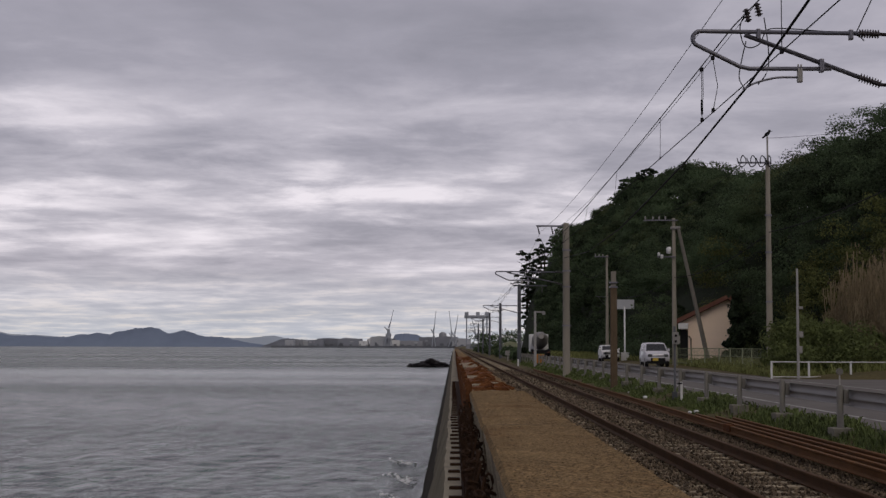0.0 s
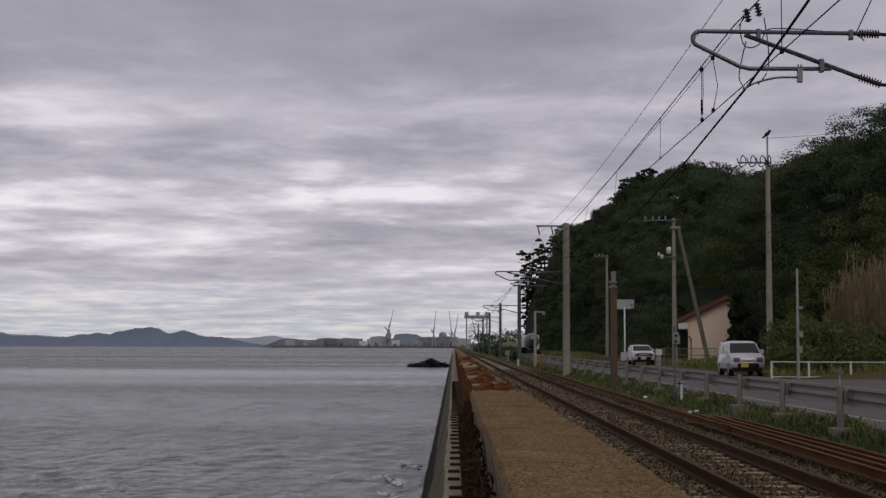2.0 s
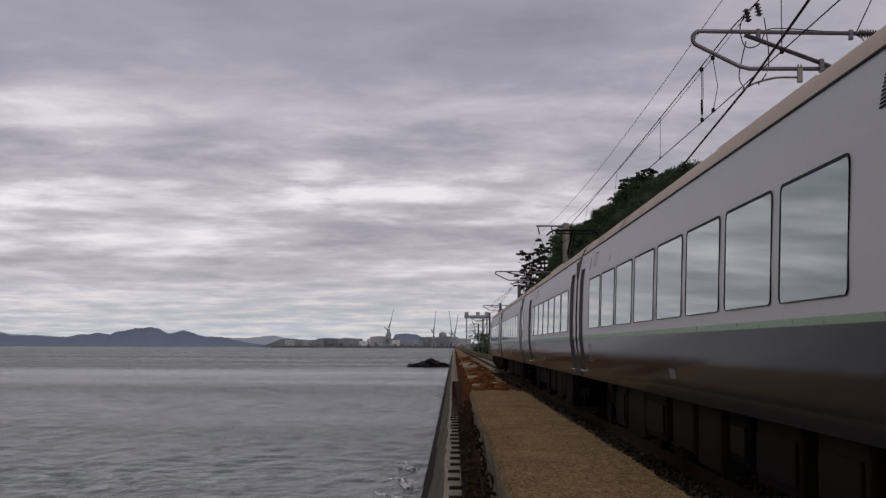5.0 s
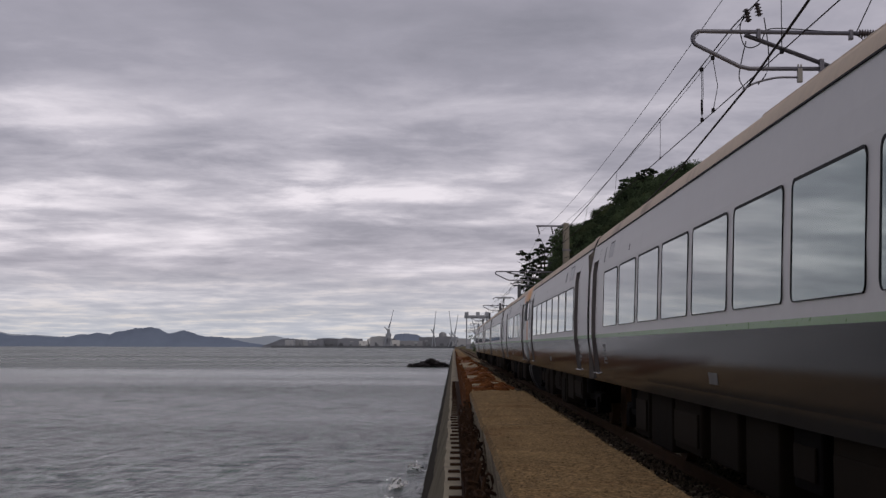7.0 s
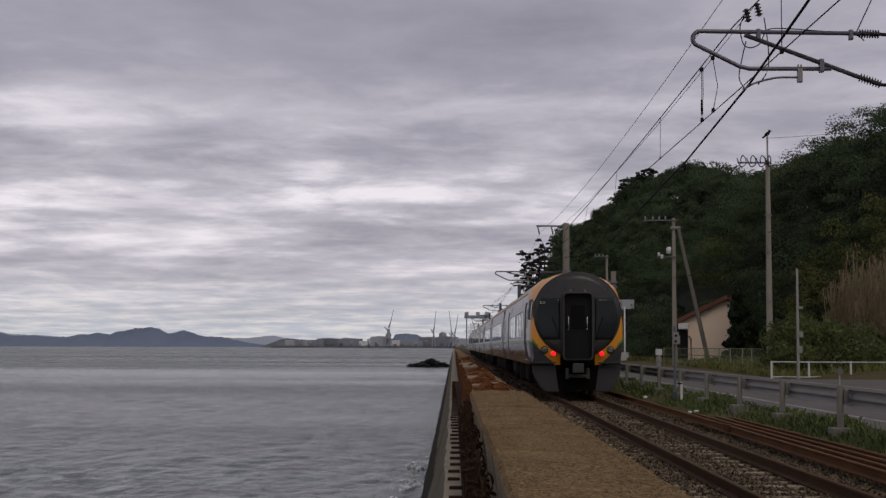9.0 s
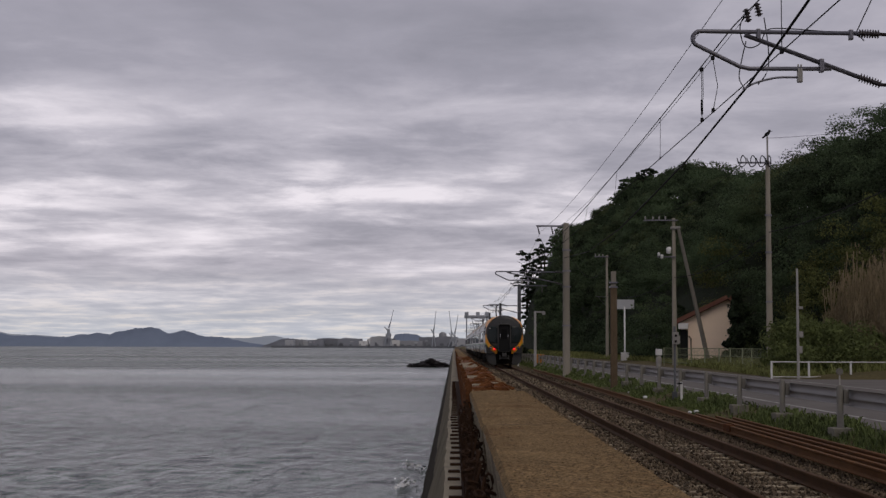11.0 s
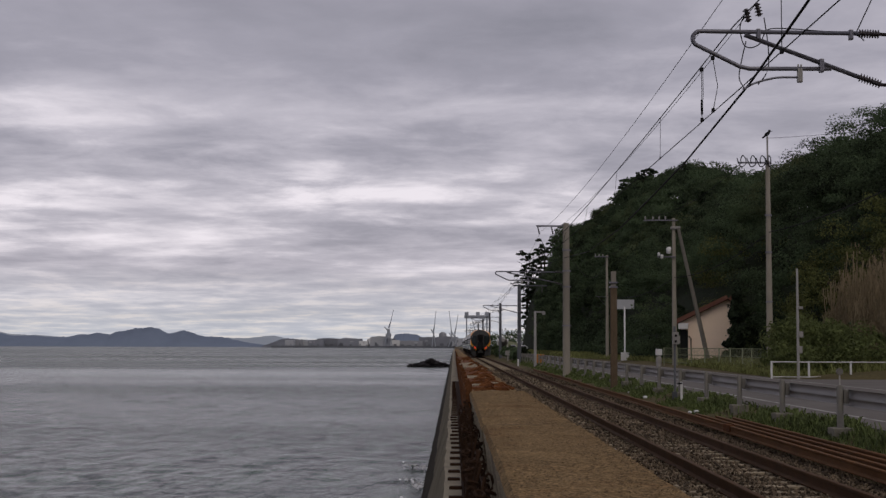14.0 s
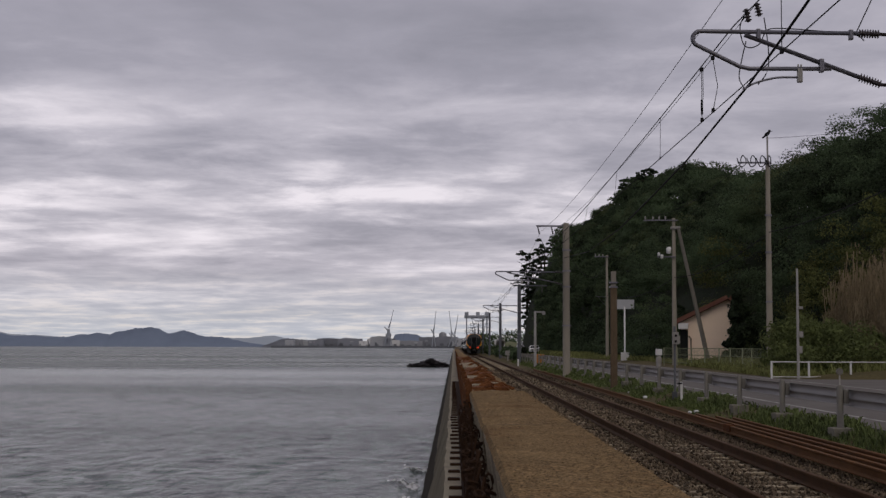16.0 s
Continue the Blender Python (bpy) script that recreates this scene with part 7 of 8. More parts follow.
# ---------- road vehicles ----------
def build_vehicle(name, label, category, length, width, height, hood, hood_z, glass_top, paint, plate, dark_guard=False):
    """Front faces -y. hood: length of the bonnet; hood_z its height."""
    v = thing(name, label, category)
    h = length / 2
    prof = [(-h, 0.32), (-h - 0.03, 0.55), (-h + 0.04, hood_z - 0.08), (-h + 0.18, hood_z), (-h + hood, hood_z + 0.08), (-h + hood + 0.62, height - 0.06),
            (-h + hood + 0.85, height), (h - 0.3, height - 0.01), (h - 0.12, height - 0.1), (h, hood_z), (h + 0.02, 0.5), (h - 0.05, 0.3)]
    bm = bmesh.new()
    rows = []
    for f in (-1.0, -0.95, -0.82, -0.45, 0.45, 0.82, 0.95, 1.0):
        row = []
        for y, z in prof:
            lean = 0.15 * max(0, z - hood_z) / max(0.3, height - hood_z)
            x = f * width / 2 * (1 - lean)
            inset = {1.0: 0.16, 0.95: 0.085, 0.82: 0.035}.get(abs(f), 0.0)
            row.append(bm.verts.new((x, y * (1 - inset / h * 1.2), z - (0.5 * inset if z > height - 0.12 else 0))))
        rows.append(row)
    n = len(prof)
    for a, b in zip(rows, rows[1:]):
        for k in range(n):
            bm.faces.new((a[k], a[(k + 1) % n], b[(k + 1) % n], b[k])).smooth = True
    bm.faces.new(rows[0])
    bm.faces.new(rows[-1][::-1])
    part("body", bm, paint, v)
    w = width / 2

    def slab(nm, y0, z0, y1, z1, x0, x1, m, lab, lift=0.012, shrink=0.06):
        bm = bmesh.new()
        d = Vector((0, y1 - y0, z1 - z0))
        nrm = Vector((0, -d.z, d.y)).normalized() * lift
        p = [(-x0, y0, z0), (x0, y0, z0), (x1, y1, z1), (-x1, y1, z1)]
        top = [bm.verts.new(Vector(q) + nrm) for q in p]
        bot = [bm.verts.new(Vector(q) - nrm * 2) for q in p]
        bm.faces.new(top)
        for k in range(4):
            bm.faces.new((top[k], bot[k], bot[(k + 1) % 4], top[(k + 1) % 4]))
        return part(nm, bm, m, v, lab)

    ya, za, yb, zb = -h + hood, hood_z + 0.08, -h + hood + 0.62, height - 0.06
    slab("windscreen", ya + 0.05, za + 0.05, ya + 0.90 * (yb - ya), za + 0.90 * (zb - za), w * 0.86, w * 0.74, M_CARGLASS, "dark windscreen", 0.015)
    for s in (-1, 1):
        for y0, y1 in ((-h + hood + 0.55, 0.25), (0.35, h - 0.35)):
            bm = bmesh.new()
            x0, x1 = s * (w * 0.99 + 0.004), s * (w * 0.87 + 0.012)
            bm.faces.new([bm.verts.new(c) for c in ((x0 - s * w * 0.01, y0 - 0.25 * (y0 < -0.2), hood_z + 0.1), (x0 - s * w * 0.01, y1, hood_z + 0.1), (x1, y1, height - 0.16), (x1, y0, height - 0.16))])
            part("side_window", bm, M_CARGLASS, v, "dark side window")
        bm = bmesh.new()
        box(bm, s * w * 0.66 - 0.14, s * w * 0.66 + 0.14, -h - 0.035, -h + 0.15, hood_z - 0.26, hood_z - 0.09, bevel=0.03)
        part("headlamp", bm, M_LENS, v, "clear headlamp")
        bm = bmesh.new()
        box(bm, s * (w + 0.05) - 0.07, s * (w + 0.05) + 0.07, -h + hood + 0.15, -h + hood + 0.28, hood_z + 0.08, hood_z + 0.26, bevel=0.03)
        part("mirror", bm, paint, v)
        for yw in (-h + 0.62, h - 0.6):
            bm = bmesh.new()
            tube(bm, [(s * (w - 0.19), yw, 0.29), (s * (w - 0.02), yw, 0.29), (s * (w + 0.005), yw, 0.29)], [0.29, 0.29, 0.25], 20)
            wh = part("wheel", bm, M_BLACK, v, "black tyre on a grey rim")
            bm = bmesh.new()
            tube(bm, [(s * (w - 0.02), yw, 0.29), (s * (w + 0.012), yw, 0.29)], 0.18, 16)
            part("rim", bm, M_GALV, wh)
    bm = bmesh.new()
    box(bm, -w * 0.50, w * 0.50, -h - 0.04, -h + 0.1, hood_z - 0.24, hood_z - 0.15, bevel=0.02)
    part("grille", bm, M_CHROME if not dark_guard else M_BLACK, v, "front grille bar")
    bm = bmesh.new()
    box(bm, -w * 0.62, w * 0.62, -h - 0.05, -h + 0.1, 0.34, 0.56, bevel=0.04)
    part("lower_grille", bm, M_BLACK, v, "black lower intake")
    bm = bmesh.new()
    box(bm, -0.33 + (0.12 if dark_guard else 0), 0.0 + (0.12 if dark_guard else 0), -h - 0.07, -h - 0.045, 0.38, 0.54, bevel=0.01)
    part("number_plate", bm, plate, v, "plain number plate")
    bm = bmesh.new()
    box(bm, -w * 0.9, w * 0.9, -h - 0.02, h, 0.2, 0.36)
    part("underside", bm, M_BLACK, v)
    if dark_guard:
        bm = bmesh.new()
        tube(bm, [(-w * 0.6, -h - 0.09, 0.45), (-w * 0.6, -h - 0.12, 0.78), (w * 0.6, -h - 0.12, 0.78), (w * 0.6, -h - 0.09, 0.45)], 0.035, 8)
        part("bull_bar", bm, M_BLACK, v, "dark bull bar")
        bm = bmesh.new()
        for s in (-0.5, 0.5):
            tube(bm, [(s * width * 0.8, -h + hood + 1.0, height + 0.04), (s * width * 0.8, h - 0.5, height + 0.04)], 0.02, 6)
        part("roof_rail", bm, M_BLACK, v)
    return v


M_VAN = mat("pearl_white_paint", (0.56, 0.55, 0.60), 0.3, var=0.04, s1=1, s2=8, bump=0, coat=0.5)
van = build_vehicle("kei_van", "small pale silver-white minivan driving on the coast road", "van", 3.4, 1.48, 1.52, 0.72, 0.88, 1.38, M_VAN, M_YELLOW)
suv = build_vehicle("offroad_car", "white boxy off-road car driving on the coast road", "car", 3.5, 1.47, 1.38, 0.95, 0.86, 1.32, M_WHITE, M_WHITE, True)


def build_tank_truck():
    t = thing("mixer_truck", "white lorry with a pale drum driving away on the coast road", "lorry")
    bm = bmesh.new()
    box(bm, -1.05, 1.05, 1.6, 3.3, 0.5, 2.6, bevel=0.12)
    part("cab", bm, M_WHITE, t)
    bm = bmesh.new()
    tube(bm, [(0, -2.6, 2.35), (0, -2.1, 2.25), (0, -0.6, 1.95), (0, 0.9, 1.75), (0, 1.4, 1.7)], [0.3, 0.6, 0.92, 0.85, 0.5], 20)
    part("drum", bm, M_GALV, t, "pale grey mixing drum")
    bm = bmesh.new()
    box(bm, -0.9, 0.9, -2.9, 3.2, 0.55, 0.85, bevel=0.03)
    box(bm, -1.0, 1.0, -2.95, -2.7, 0.45, 0.75, bevel=0.03)
    part("chassis", bm, M_BLACK, t)
    for s in (-1, 1):
        for y in (-2.0, -0.8, 2.3):
            bm = bmesh.new()
            tube(bm, [(s * 0.7, y, 0.47), (s * 1.02, y, 0.47)], 0.47, 18)
            part("wheel", bm, M_BLACK, t)
        bm = bmesh.new()
        box(bm, s * 0.8 - 0.15, s * 0.8 + 0.15, -2.98, -2.94, 0.55, 0.67)
        part("tail_light", bm, M_ROOF, t, "dull red tail light")
    return t


truck = build_tank_truck()
far_car = copy_thing(suv, Matrix())
far_van = copy_thing(van, Matrix())
tagged(far_car, "white boxy car far down the coast road")
tagged(far_van, "small pale van far down the coast road")


# ---------- rusted works beyond the sound parapet, and on the ledge ----------
def build_rusty_wall():
    long = bmesh.new()
    prof = [(0.36, -0.05), (0.34, 0.60), (0.9, 0.63), (1.22, 0.60), (1.30, 0.50), (1.32, -0.2)]
    rows = []
    ys = list(np.arange(24.95, 70, 0.6)) + list(np.arange(70, 420, 8.0))
    for y in ys:
        rows.append([long.verts.new((x + 0.025 * noise.noise(Vector((x * 3, y * 1.1, z))), y, z + (0.035 * noise.noise(Vector((x * 2, y * 0.9, 7))) if z > 0.4 else 0))) for x, z in prof])
    for a, b in zip(rows, rows[1:]):
        for i in range(len(prof) - 1):
            long.faces.new((a[i], b[i], b[i + 1], a[i + 1])).material_index = 1 if i == 0 else 0
    long.faces.new(rows[0])
    ob = link_mesh("worn_parapet", long, [M_CONC, M_RUST])
    tagged(ob, "crumbling rust-stained concrete parapet farther along the wall", "parapet")
    # rusted sheet piling on the sea side
    sp = thing("sheet_piling", "rusted corrugated steel sheet piling on the sea wall", "sheet piling")
    r = random.Random(2)
    y = 24.7
    while y < 150:
        w = 0.40
        top = 0.70 + r.uniform(-0.10, 0.10)
        bm = bmesh.new()
        pts = [(0.30, y), (0.21, y + 0.08), (0.21, y + 0.2), (0.30, y + 0.28), (0.30, y + w)]
        f, b = [], []
        for k, (x, yy) in enumerate(pts):
            t = top + r.uniform(-0.035, 0.035)
            f.append((bm.verts.new((x, yy, -0.05)), bm.verts.new((x, yy, t))))
            b.append((bm.verts.new((x + 0.018, yy, -0.05)), bm.verts.new((x + 0.018, yy, t))))
        for s in (f, b):
            for p, q in zip(s, s[1:]):
                bm.faces.new((p[0], q[0], q[1], p[1]))
        for k in range(len(pts) - 1):
            bm.faces.new((f[k][1], f[k + 1][1], b[k + 1][1], b[k][1]))
        part("piling_sheet", bm, M_RUST, sp)
        y += w + (0.0 if y < 60 else 0.4)
    # broken slabs and rusted plates lying on the wall
    y = 25.3
    k = 0
    while y < 95:
        l = r.uniform(0.8, 2.4) * (1 if y < 45 else 1.8)
        slab = k % 3 == 1
        x1 = r.uniform(0.62, 0.98)
        t = thing("broken_slab" if slab else "rusted_plate", "grey broken concrete slab lying on the parapet" if slab else "rusted steel plate lying on the parapet",
                  "slab" if slab else "plate", pose(0, y, 0.62, r.uniform(-2, 2), r.uniform(-3, 3), r.uniform(-3, 3)), "debris on the parapet")
        bm = bmesh.new()
        out = [(0.33, 0.0), (x1, r.uniform(0, 0.1)), (x1 + r.uniform(-0.12, 0.1), l * 0.35), (x1 + r.uniform(-0.05, 0.14), l * 0.6), (x1 - r.uniform(0, 0.15), l), (0.35, l * r.uniform(0.9, 1))]
        h = r.uniform(0.04, 0.09)
        a = [bm.verts.new((x, yy, 0.0)) for x, yy in out]
        b = [bm.verts.new((x - 0.01, yy, h + r.uniform(-0.015, 0.015))) for x, yy in out]
        for i in range(len(out)):
            bm.faces.new((a[i], a[(i + 1) % len(out)], b[(i + 1) % len(out)], b[i]))
        bm.faces.new(b)
        part("sheet", bm, M_CONC_FACE if slab else M_RUST, t)
        for j in range(r.randint(1, 4)):
            bm = bmesh.new()
            yy = r.uniform(0, l)
            tube(bm, [(x1 - 0.3, yy, 0.05), (x1 - 0.05, yy + 0.2, r.uniform(0.08, 0.16)), (x1 + r.uniform(0.05, 0.2), yy + r.uniform(0.1, 0.5), 0.03)], 0.022, 5)
            part("bent_bar", bm, M_RUST, t, "bent rusted bar")
        y += l * r.uniform(0.55, 0.95)
        k += 1
    # dark crossbars on the ledge
    lad = thing("ledge_crossbars", "row of dark rusted crossbars on the pale ledge", "crossbars")
    me = None
    y = 5.2
    while y < 60:
        m = pose(0.03 + r.uniform(-0.02, 0.02), y, 0.0, 0, 0, r.uniform(-4, 4))
        if me is None:
            bm = bmesh.new()
            box(bm, -0.075, 0.06, -0.055, 0.055, -0.005, 0.030, bevel=0.008)
            o = part("crossbar", bm, M_RUSTBAR, lad)
            me = o.data
            o.matrix_basis = m
        else:
            same_part("crossbar", me, lad, m)
        y += 0.98
    # a thin dark strip fills the gap beside the crossbars
    bm = bmesh.new()
    box(bm, 0.085, 0.34, 2.0, 60, -0.004, 0.006)
    part("dark_strip", bm, M_RUSTBAR, lad, "dark rust-brown strip along the parapet's foot")
    # old mooring chains hung along the parapet's foot
    y = 5.0
    while y < 24:
        ch = thing("rusted_chain", "dark rusted chain hanging at the parapet's foot", "chain", group="chains along the parapet")
        l = r.uniform(0.7, 1.5)
        n = int(l / 0.085)
        for k in range(n):
            f = k / (n - 1)
            c = Vector((0.19 + 0.07 * math.sin(5 * f + y), y + l * f, 0.50 - 0.36 * math.sin(math.pi * f) + r.uniform(-0.02, 0.02)))
            turn = Euler((r.uniform(-0.4, 0.4) + (1.5 if k % 2 else 0), r.uniform(-0.4, 0.4), r.uniform(-0.5, 0.5))).to_matrix()
            bm = bmesh.new()
            tube(bm, [c + turn @ Vector((0.033 * math.cos(q), 0.062 * math.sin(q), 0.0)) for q in np.linspace(0, 2 * math.pi, 9)], 0.011, 5, cap=False)
            part("link", bm, M_RUSTBAR, ch)
        y += l * r.uniform(0.8, 1.1)
    # rusted bars standing between ledge and parapet
    rb = thing("rusted_reinforcement", "tangle of rusted reinforcement bars along the parapet's foot", "rusted bars")
    bm = bmesh.new()
    for x, z in ((0.13, 0.10), (0.17, 0.28), (0.21, 0.44)):
        pts = [(x + 0.02 * noise.noise(Vector((y * 0.7, x * 9, 0))), y, z + 0.03 * noise.noise(Vector((y * 0.5, 4, x)))) for y in np.arange(3, 26, 0.5)]
        tube(bm, pts, 0.009, 6)
    part("long_bar", bm, M_RUSTBAR, rb)
    y = 4.0
    while y < 25:
        bm = bmesh.new()
        a = r.uniform(-0.12, 0.12)
        tube(bm, [(0.11, y, -0.02), (0.15 + r.uniform(-0.02, 0.02), y + a * 0.5, 0.25), (0.22, y + a, 0.50 + r.uniform(-0.12, 0.12))], 0.0085, 6)
        if r.random() < 0.55:
            c = [(0.17 + 0.05 * math.cos(q), y + 0.12 + 0.08 * math.sin(q), 0.22 + 0.07 * math.sin(q * 1.0) + 0.05 * math.cos(q)) for q in np.linspace(0, 6.0, 9)]
            tube(bm, c, 0.010, 5)
        part("upright_bar", bm, M_RUSTBAR, rb)
        y += r.uniform(0.16, 0.34)


build_rusty_wall()


# ---------- spare rails lying beside the line ----------
def build_spare_rails():
    r = random.Random(5)
    prof = [(-0.055, 0.0), (0.055, 0.0), (0.055, 0.012), (0.01, 0.03), (0.008, 0.10), (0.03, 0.115), (0.03, 0.138), (-0.03, 0.138), (-0.03, 0.115), (-0.008, 0.10), (-0.01, 0.03), (-0.055, 0.012)]
    for x0, x1, ya, yb, z in ((4.98, 5.03, 8, 58, -0.10), (5.16, 5.18, 6, 31.0, -0.09), (5.34, 5.33, 6, 29.5, -0.07), (5.52, 5.49, 6, 28.5, -0.05), (5.10, 5.05, 58.4, 92, -0.10)):
        t = thing("spare_rail", "rusty orange-brown spare rail lying beside the track", "spare rail", group="spare rails")
        bm = bmesh.new()
        n = 12
        rows = []
        for k in range(n + 1):
            f = k / n
            cx = x0 + (x1 - x0) * f + 0.015 * math.sin(5 * f + x0)
            rows.append([bm.verts.new((cx + a, ya + (yb - ya) * f, z + b)) for a, b in prof])
        for a, b in zip(rows, rows[1:]):
            for i in range(len(prof)):
                bm.faces.new((a[i], a[(i + 1) % len(prof)], b[(i + 1) % len(prof)], b[i]))
        bm.faces.new(rows[0])
        bm.faces.new(rows[-1][::-1])
        part("rail_length", bm, M_RAILOLD, t)
    t = thing("rail_joint_plate", "rusty fishplate joint on a spare rail", "fishplate", pose(5.02, 26.6, -0.05))
    bm = bmesh.new()
    box(bm, -0.05, 0.05, -0.3, 0.3, -0.03, 0.10, bevel=0.01)
    part("plate", bm, M_RUST, t)


build_spare_rails()


# ---------- litter and pale stones on the verge ----------
def build_litter():
    r = random.Random(8)
    for x, y, s in ((5.62, 42.5, 0.09), (5.55, 33.3, 0.07), (5.35, 33.0, 0.05), (5.7, 47.0, 0.08), (5.6, 27.2, 0.05), (2.3, 21.0, 0.05)):
        t = thing("pale_stone", "small pale stone on the grassy verge", "stone", pose(x, y, -0.02))
        bm = bmesh.new()
        bmesh.ops.create_icosphere(bm, subdivisions=2, radius=s)
        for v in bm.verts:
            v.co *= 1 + 0.3 * noise.noise(v.co * 14 + Vector((x, y, 0)))
            v.co.z *= 0.6
        part("stone", bm, M_WHITE, t, smooth=True)


build_litter()


# ---------- foam at the wall's foot, drifting with the swell ----------
def foam_patch(length, width, seed):
    f = thing("foam_streak", "thin white foam streak on the water by the wall", "foam", group="foam streaks")
    r = np.random.default_rng(seed)
    n = int(80 * length)
    y = r.normal(size=n) * length * 0.5
    x = 0.25 * np.sin(y * 1.1 + seed) + r.normal(size=n) * width * 0.3
    c = np.stack([x, y, 0.03 + 0.03 * r.random(n)], 1)
    s = r.uniform(0.015, 0.06, n)[:, None]
    ang = r.uniform(0, 6.28, n)
    a = np.stack([np.cos(ang), np.sin(ang), 0.3 * r.normal(size=n)], 1) * s
    b = np.stack([-np.sin(ang), np.cos(ang), 0.3 * r.normal(size=n)], 1) * s
    tagged(quads("foam", c, a, b, M_FOAM, f), kind="stuff")
    return f


foams = [foam_patch(2.2, 0.5, 1), foam_patch(1.6, 0.35, 2), foam_patch(1.3, 0.4, 3)]


# ---------- ballast, sleepers, grass ----------
def build_stones():
    def field(n, x0, x1, y0, y1, size, zf):
        octa = np.array([(1, 0, 0), (-1, 0, 0), (0, 1, 0), (0, -1, 0), (0, 0, 1), (0, 0, -1)], float)
        tri = np.array([(0, 2, 4), (2, 1, 4), (1, 3, 4), (3, 0, 4), (2, 0, 5), (1, 2, 5), (3, 1, 5), (0, 3, 5)])
        c = np.stack([rng.uniform(x0, x1, n), rng.uniform(y0, y1, n), np.zeros(n)], 1)
        c[:, 2] = zf(c[:, 0]) + rng.normal(size=n) * 0.012
        # the stones lie thinner here and there, and sleepers show
        thin = np.clip(np.sin(c[:, 1] * 0.42 - 6.9) + 0.3, 0, 1) * (c[:, 1] < 30) * np.exp(-((c[:, 0] - 4.05) / 0.32) ** 2)
        c[:, 2] -= 0.024 * thin
        s = size * rng.uniform(0.5, 1.4, (n, 1, 1)) * rng.uniform(0.6, 1.2, (n, 1, 3))
        v = octa[None] * s + rng.normal(size=(n, 6, 3)) * size * 0.22
        q = rng.uniform(0, 6.28, n)
        ca, sa = np.cos(q)[:, None], np.sin(q)[:, None]
        tilt = rng.normal(size=(n, 1)) * 0.6
        w = np.stack([v[..., 0] * ca - v[..., 1] * sa, v[..., 0] * sa + v[..., 1] * ca, v[..., 2] + tilt * v[..., 0] * 0.4], -1)
        co = (w + c[:, None]).reshape(-1, 3)
        return co, (tri[None] + 6 * np.arange(n)[:, None, None]).reshape(-1, 3)
    zf = lambda x: np.interp(x, [1.3, 2.3, 2.7, 4.5, 5.1, 5.6], [-0.20, -0.185, -0.172, -0.172, -0.19, -0.14])
    parts, off = [], 0
    cos, fs = [], []
    for n, x0, x1, y0, y1, size in ((40000, 1.3, 5.5, 7, 27, 0.024), (14000, 1.6, 5.5, 27, 55, 0.034), (3000, 2.0, 5.4, 55, 100, 0.055)):
        co, f = field(n, x0, x1, y0, y1, size, zf)
        cos.append(co)
        fs.append(f + off)
        off += len(co)
    ob = soup("ballast_stones", np.concatenate(cos), np.concatenate(fs), M_STONE)
    tagged(ob, "brown-grey crushed stone ballast between the rails", "ballast", kind="stuff")


build_stones()


def build_grit():
    # aggregate standing out of the worn parapet tops
    n = 12000
    x, y = rng.uniform(0.31, 1.22, n), 5.5 + 19.3 * rng.random(n) ** 1.2
    octa = np.array([(1, 0, 0), (-1, 0, 0), (0, 1, 0), (0, -1, 0), (0, 0, 1)], float)
    tri = np.array([(0, 2, 4), (2, 1, 4), (1, 3, 4), (3, 0, 4)])
    size = rng.uniform(0.003, 0.0075, (n, 1, 1)) * np.array([1.3, 1.3, 0.6]) * rng.uniform(0.7, 1.3, (n, 1, 3))
    co = octa[None] * size + rng.normal(size=(n, 5, 3)) * 0.0015 + np.stack([x, y, np.full(n, 0.7035)], 1)[:, None]
    ob = soup("parapet_grit", co.reshape(-1, 3), (tri[None] + 5 * np.arange(n)[:, None, None]).reshape(-1, 3), M_GRIT)
    tagged(ob, "sandy brown grit standing out of the worn parapet top", "grit", kind="stuff")


build_grit()


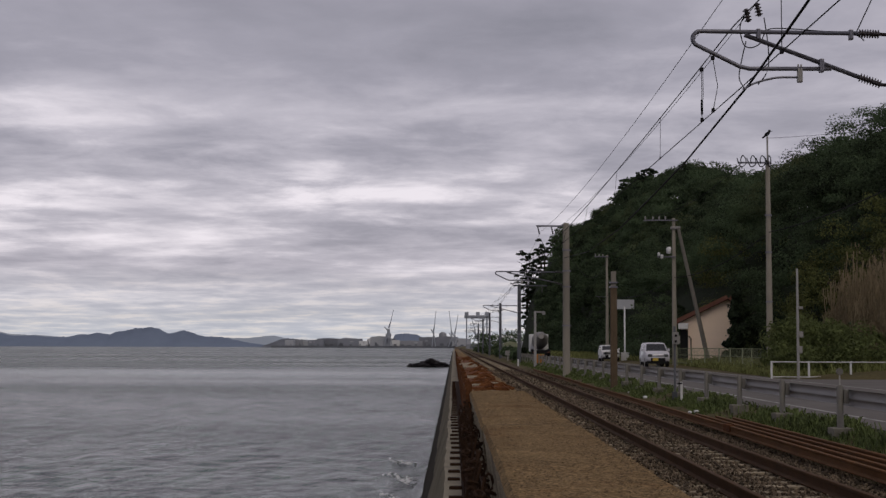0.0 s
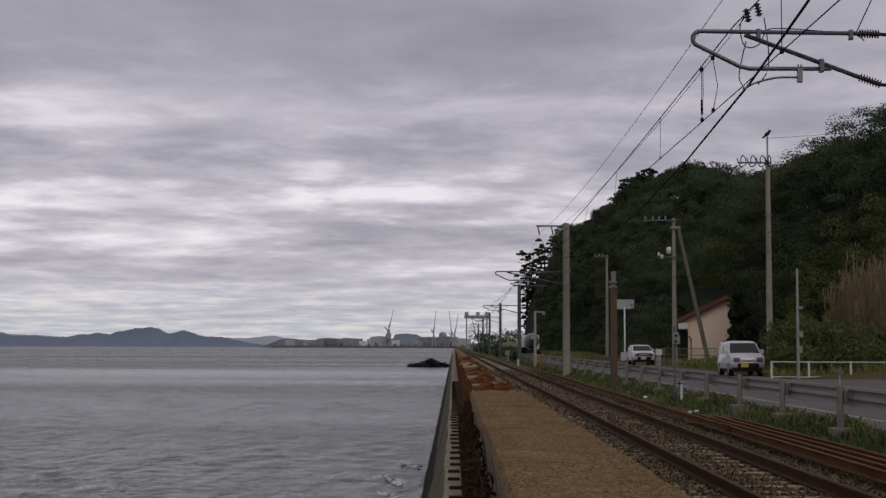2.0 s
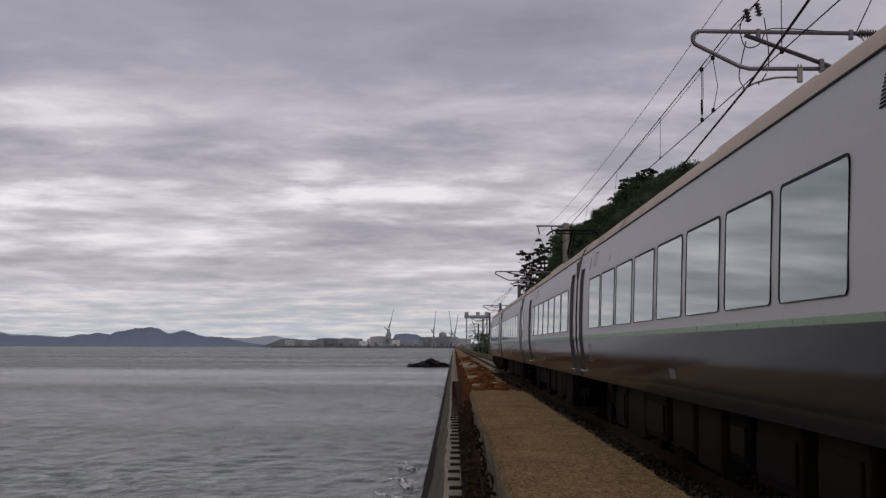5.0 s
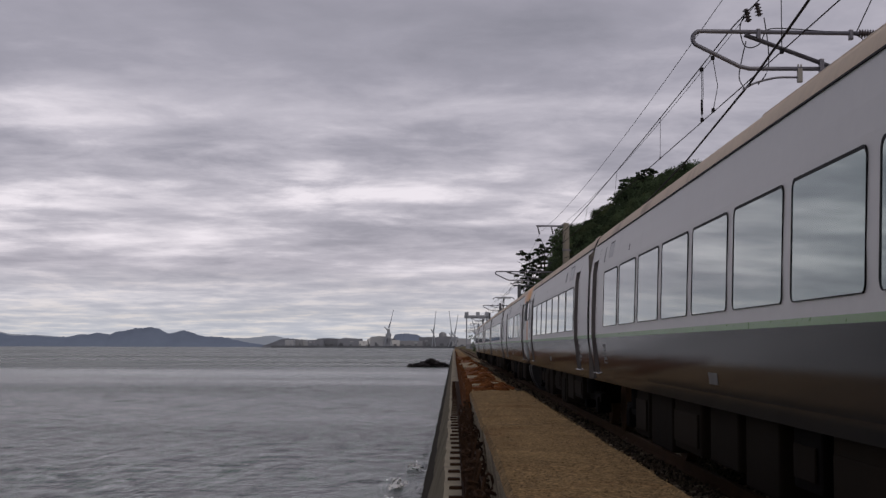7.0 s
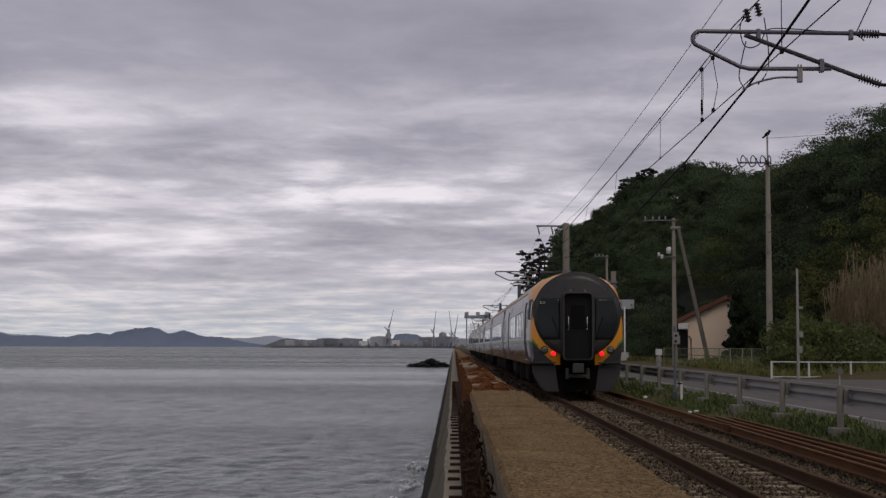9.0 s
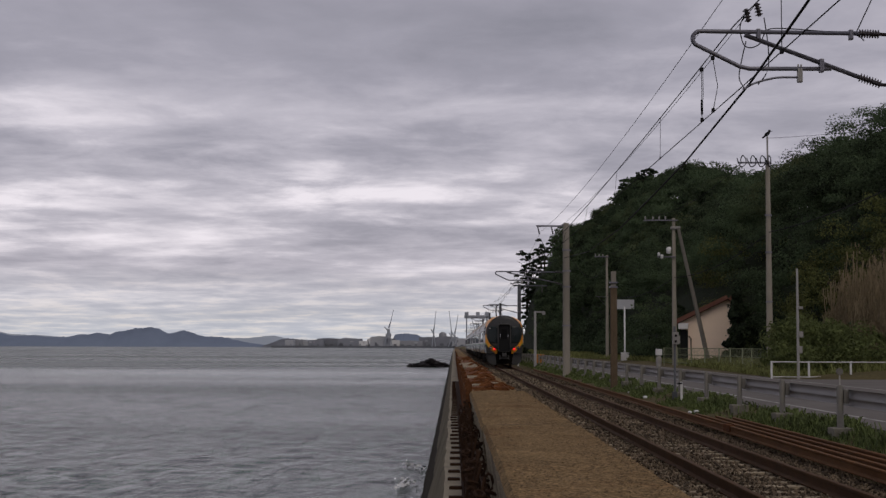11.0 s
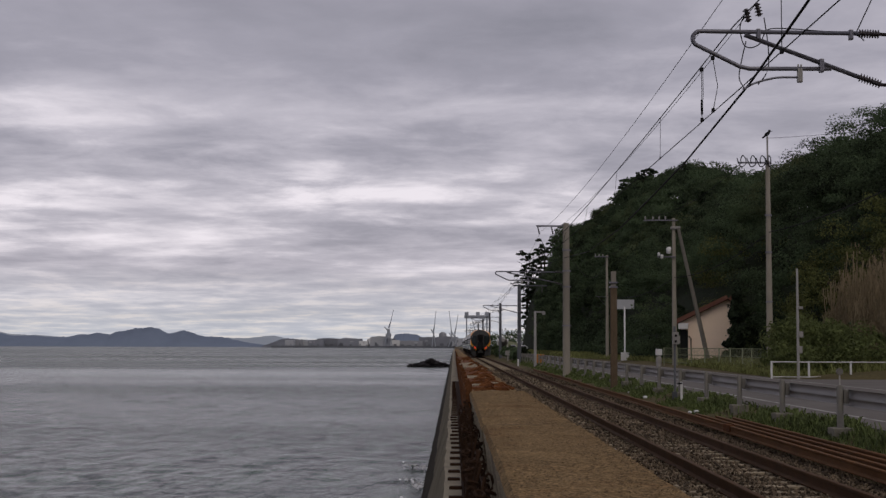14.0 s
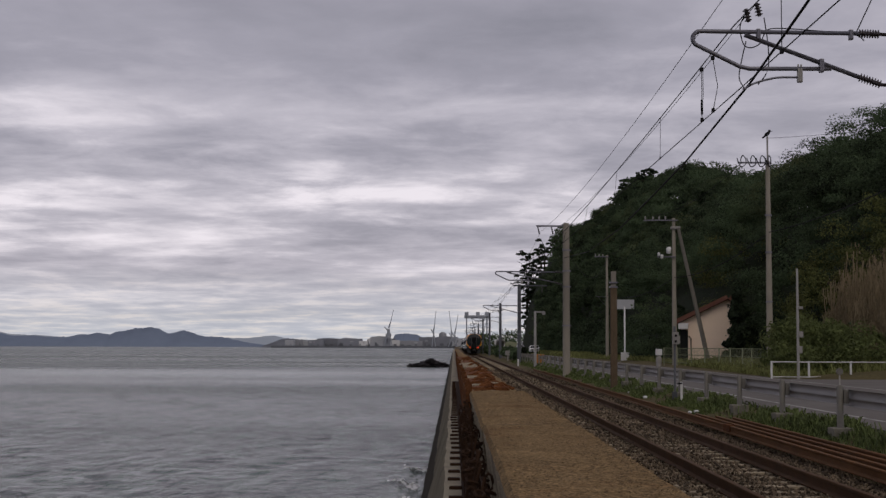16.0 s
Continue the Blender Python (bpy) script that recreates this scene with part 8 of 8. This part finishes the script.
def build_grass():
    def blades(n, xf, y, h, zf, w):
        x = xf
        b = np.stack([rng.normal(size=n) * 0.35 * h, rng.normal(size=n) * 0.35 * h, h], 1) / 2
        c = np.stack([x, y, zf], 1) + b * 0.95
        ang = rng.uniform(0, 3.14, n)
        a = np.stack([np.cos(ang), np.sin(ang), np.zeros(n)], 1) * w[:, None]
        return c, a, b
    # strip between line and road
    n = 60000
    y = 14 + 126 * rng.random(n) ** 1.6
    cl = np.sin(y * 1.9) + np.sin(y * 0.73 + 1) + rng.normal(size=n) * 0.7
    # bare soil shows between the patches
    patchy = np.sin(y * 0.55 + 0.8) + 0.8 * np.sin(y * 1.3 + 2.0) + 0.5 * np.sin(y * 3.1)
    bare = rng.random(n) < np.clip(0.35 - 0.42 * patchy, 0, 0.93)
    y, cl = y[~bare], cl[~bare]
    n = len(y)
    x = 5.55 + 0.95 * rng.random(n) + 0.10 * np.sin(y * 1.1)
    h = np.clip(0.075 + 0.03 * cl + rng.exponential(0.03, n) + 0.03 * np.clip((x - 5.7) / 0.6, 0, 1), 0.03, 0.22)
    h *= np.interp(x, [5.6, 5.95], [0.45, 1.0])
    zf = np.interp(x, [5.45, 5.75, 6.2, 6.5], [-0.1, 0.0, 0.10, 0.14])
    one = blades(n, x, y, h, zf, 0.004 + 0.00025 * y)
    # verge under the hill
    m = 46000
    y2 = rng.uniform(58.3, 150, m)
    x2 = np.interp(y2, [58, 64, 90, 112, 150], [12.9, 13.4, 14.3, 14.9, 13.5]) + np.interp(y2, [58, 66, 90], [7.0, 6.0, 3.8]) * rng.random(m) ** 1.3
    keep = ~((y2 > 96) & (y2 < 112) & (x2 > 15))
    x2, y2 = x2[keep], y2[keep]
    m = len(x2)
    h2 = np.clip(0.22 + 0.16 * np.sin(x2 * 2.1 + y2 * 0.7) + rng.exponential(0.16, m), 0.08, 0.95)
    h2 *= np.where(y2 > 80, 0.42, 0.5)
    two = blades(m, x2, y2, h2, np.interp(x2, [13.3, 15, 17, 20], [0.2, 0.35, 0.5, 0.7]), 0.012 + 0.0001 * y2)
    k = 15000
    y3 = rng.uniform(150, 330, k)
    x3 = 13.2 + 2.2 * rng.random(k)
    far = blades(k, x3, y3, rng.uniform(0.15, 0.6, k), np.interp(x3, [13.3, 15, 17], [0.2, 0.35, 0.5]), np.full(k, 0.035))
    two = tuple(np.concatenate(p) for p in zip(two, far))
    for q, m, lab in ((one, M_GRASS, "rough green grass strip between track and guard rail"), (two, M_VERGE, "rough yellow-green grass at the foot of the hill")):
        ob = quads("rough_grass", *q, m)
        tagged(ob, lab, "grass", kind="stuff")


build_grass()


def build_sleepers():
    me = None
    for k in range(300):
        m = pose(3.59 + random.uniform(-0.015, 0.015), 5.0 + 0.64 * k, -0.170 + random.uniform(-0.012, 0.010), random.uniform(-0.6, 0.6), 0, random.uniform(-0.7, 0.7))
        if me is None:
            bm = bmesh.new()
            box(bm, -1.0, 1.0, -0.11, 0.11, -0.17, 0.0)
            o = part("sleeper", bm, M_SLEEPER, track)
            me = o.data
            o.matrix_basis = m
        else:
            same_part("sleeper", me, track, m)


build_sleepers()


# ---------- what moves ----------
def motions():
    walk(sea, [(0.0, pose(-1.0, 0, 0)), (0.1, pose(-0.9875, -0.006, 0)), (15.9, pose(0.9875, -0.944, 0)), (16.0, pose(1.0, -0.95, 0))])
    times = [0.0, 0.1] + [0.5 * k for k in range(1, 32)] + [15.9, 16.0]
    for k, (car, turn) in enumerate(TRAIN):
        rows = []
        for t in times:
            rows.append((t, pose(3.59, float(np.interp(t, FRONT_T, FRONT_Y)) - 2 * HALF * (k + 0.5), 0, 0, 0, turn)))
        walk(car, rows)
    for k, (f, y, x) in enumerate(zip(foams, (41.0, 47.5, 54.0), (-0.95, -1.1, -0.9))):
        walk(f, [(t, pose(x - 0.9 + 0.035 * t + 0.18 * math.sin(1.3 * t + 2 * k), y + 0.5 * math.sin(0.5 * t + k) - 0.1 * t, SEA + 0.05 + 0.03 * math.sin(1.7 * t + k), 0, 0, 8 * math.sin(0.4 * t + k))) for t in times])
    walk(van, [(t, pose(12.66, 91.7 - 13.75 * t, 0.2)) for t in times])
    walk(suv, [(t, pose(12.97, 121.5 - 10.4 * t, 0.2)) for t in times])
    walk(far_car, [(t, pose(12.7, 256 - 18 * (t - 14.5), 0.2)) for t in times])
    walk(far_van, [(t, pose(12.7, 303 - 18 * (t - 14.5), 0.2)) for t in times])
    walk(truck, [(t, pose(9.5, 160 + 8.5 * t, 0.2)) for t in times])


motions()
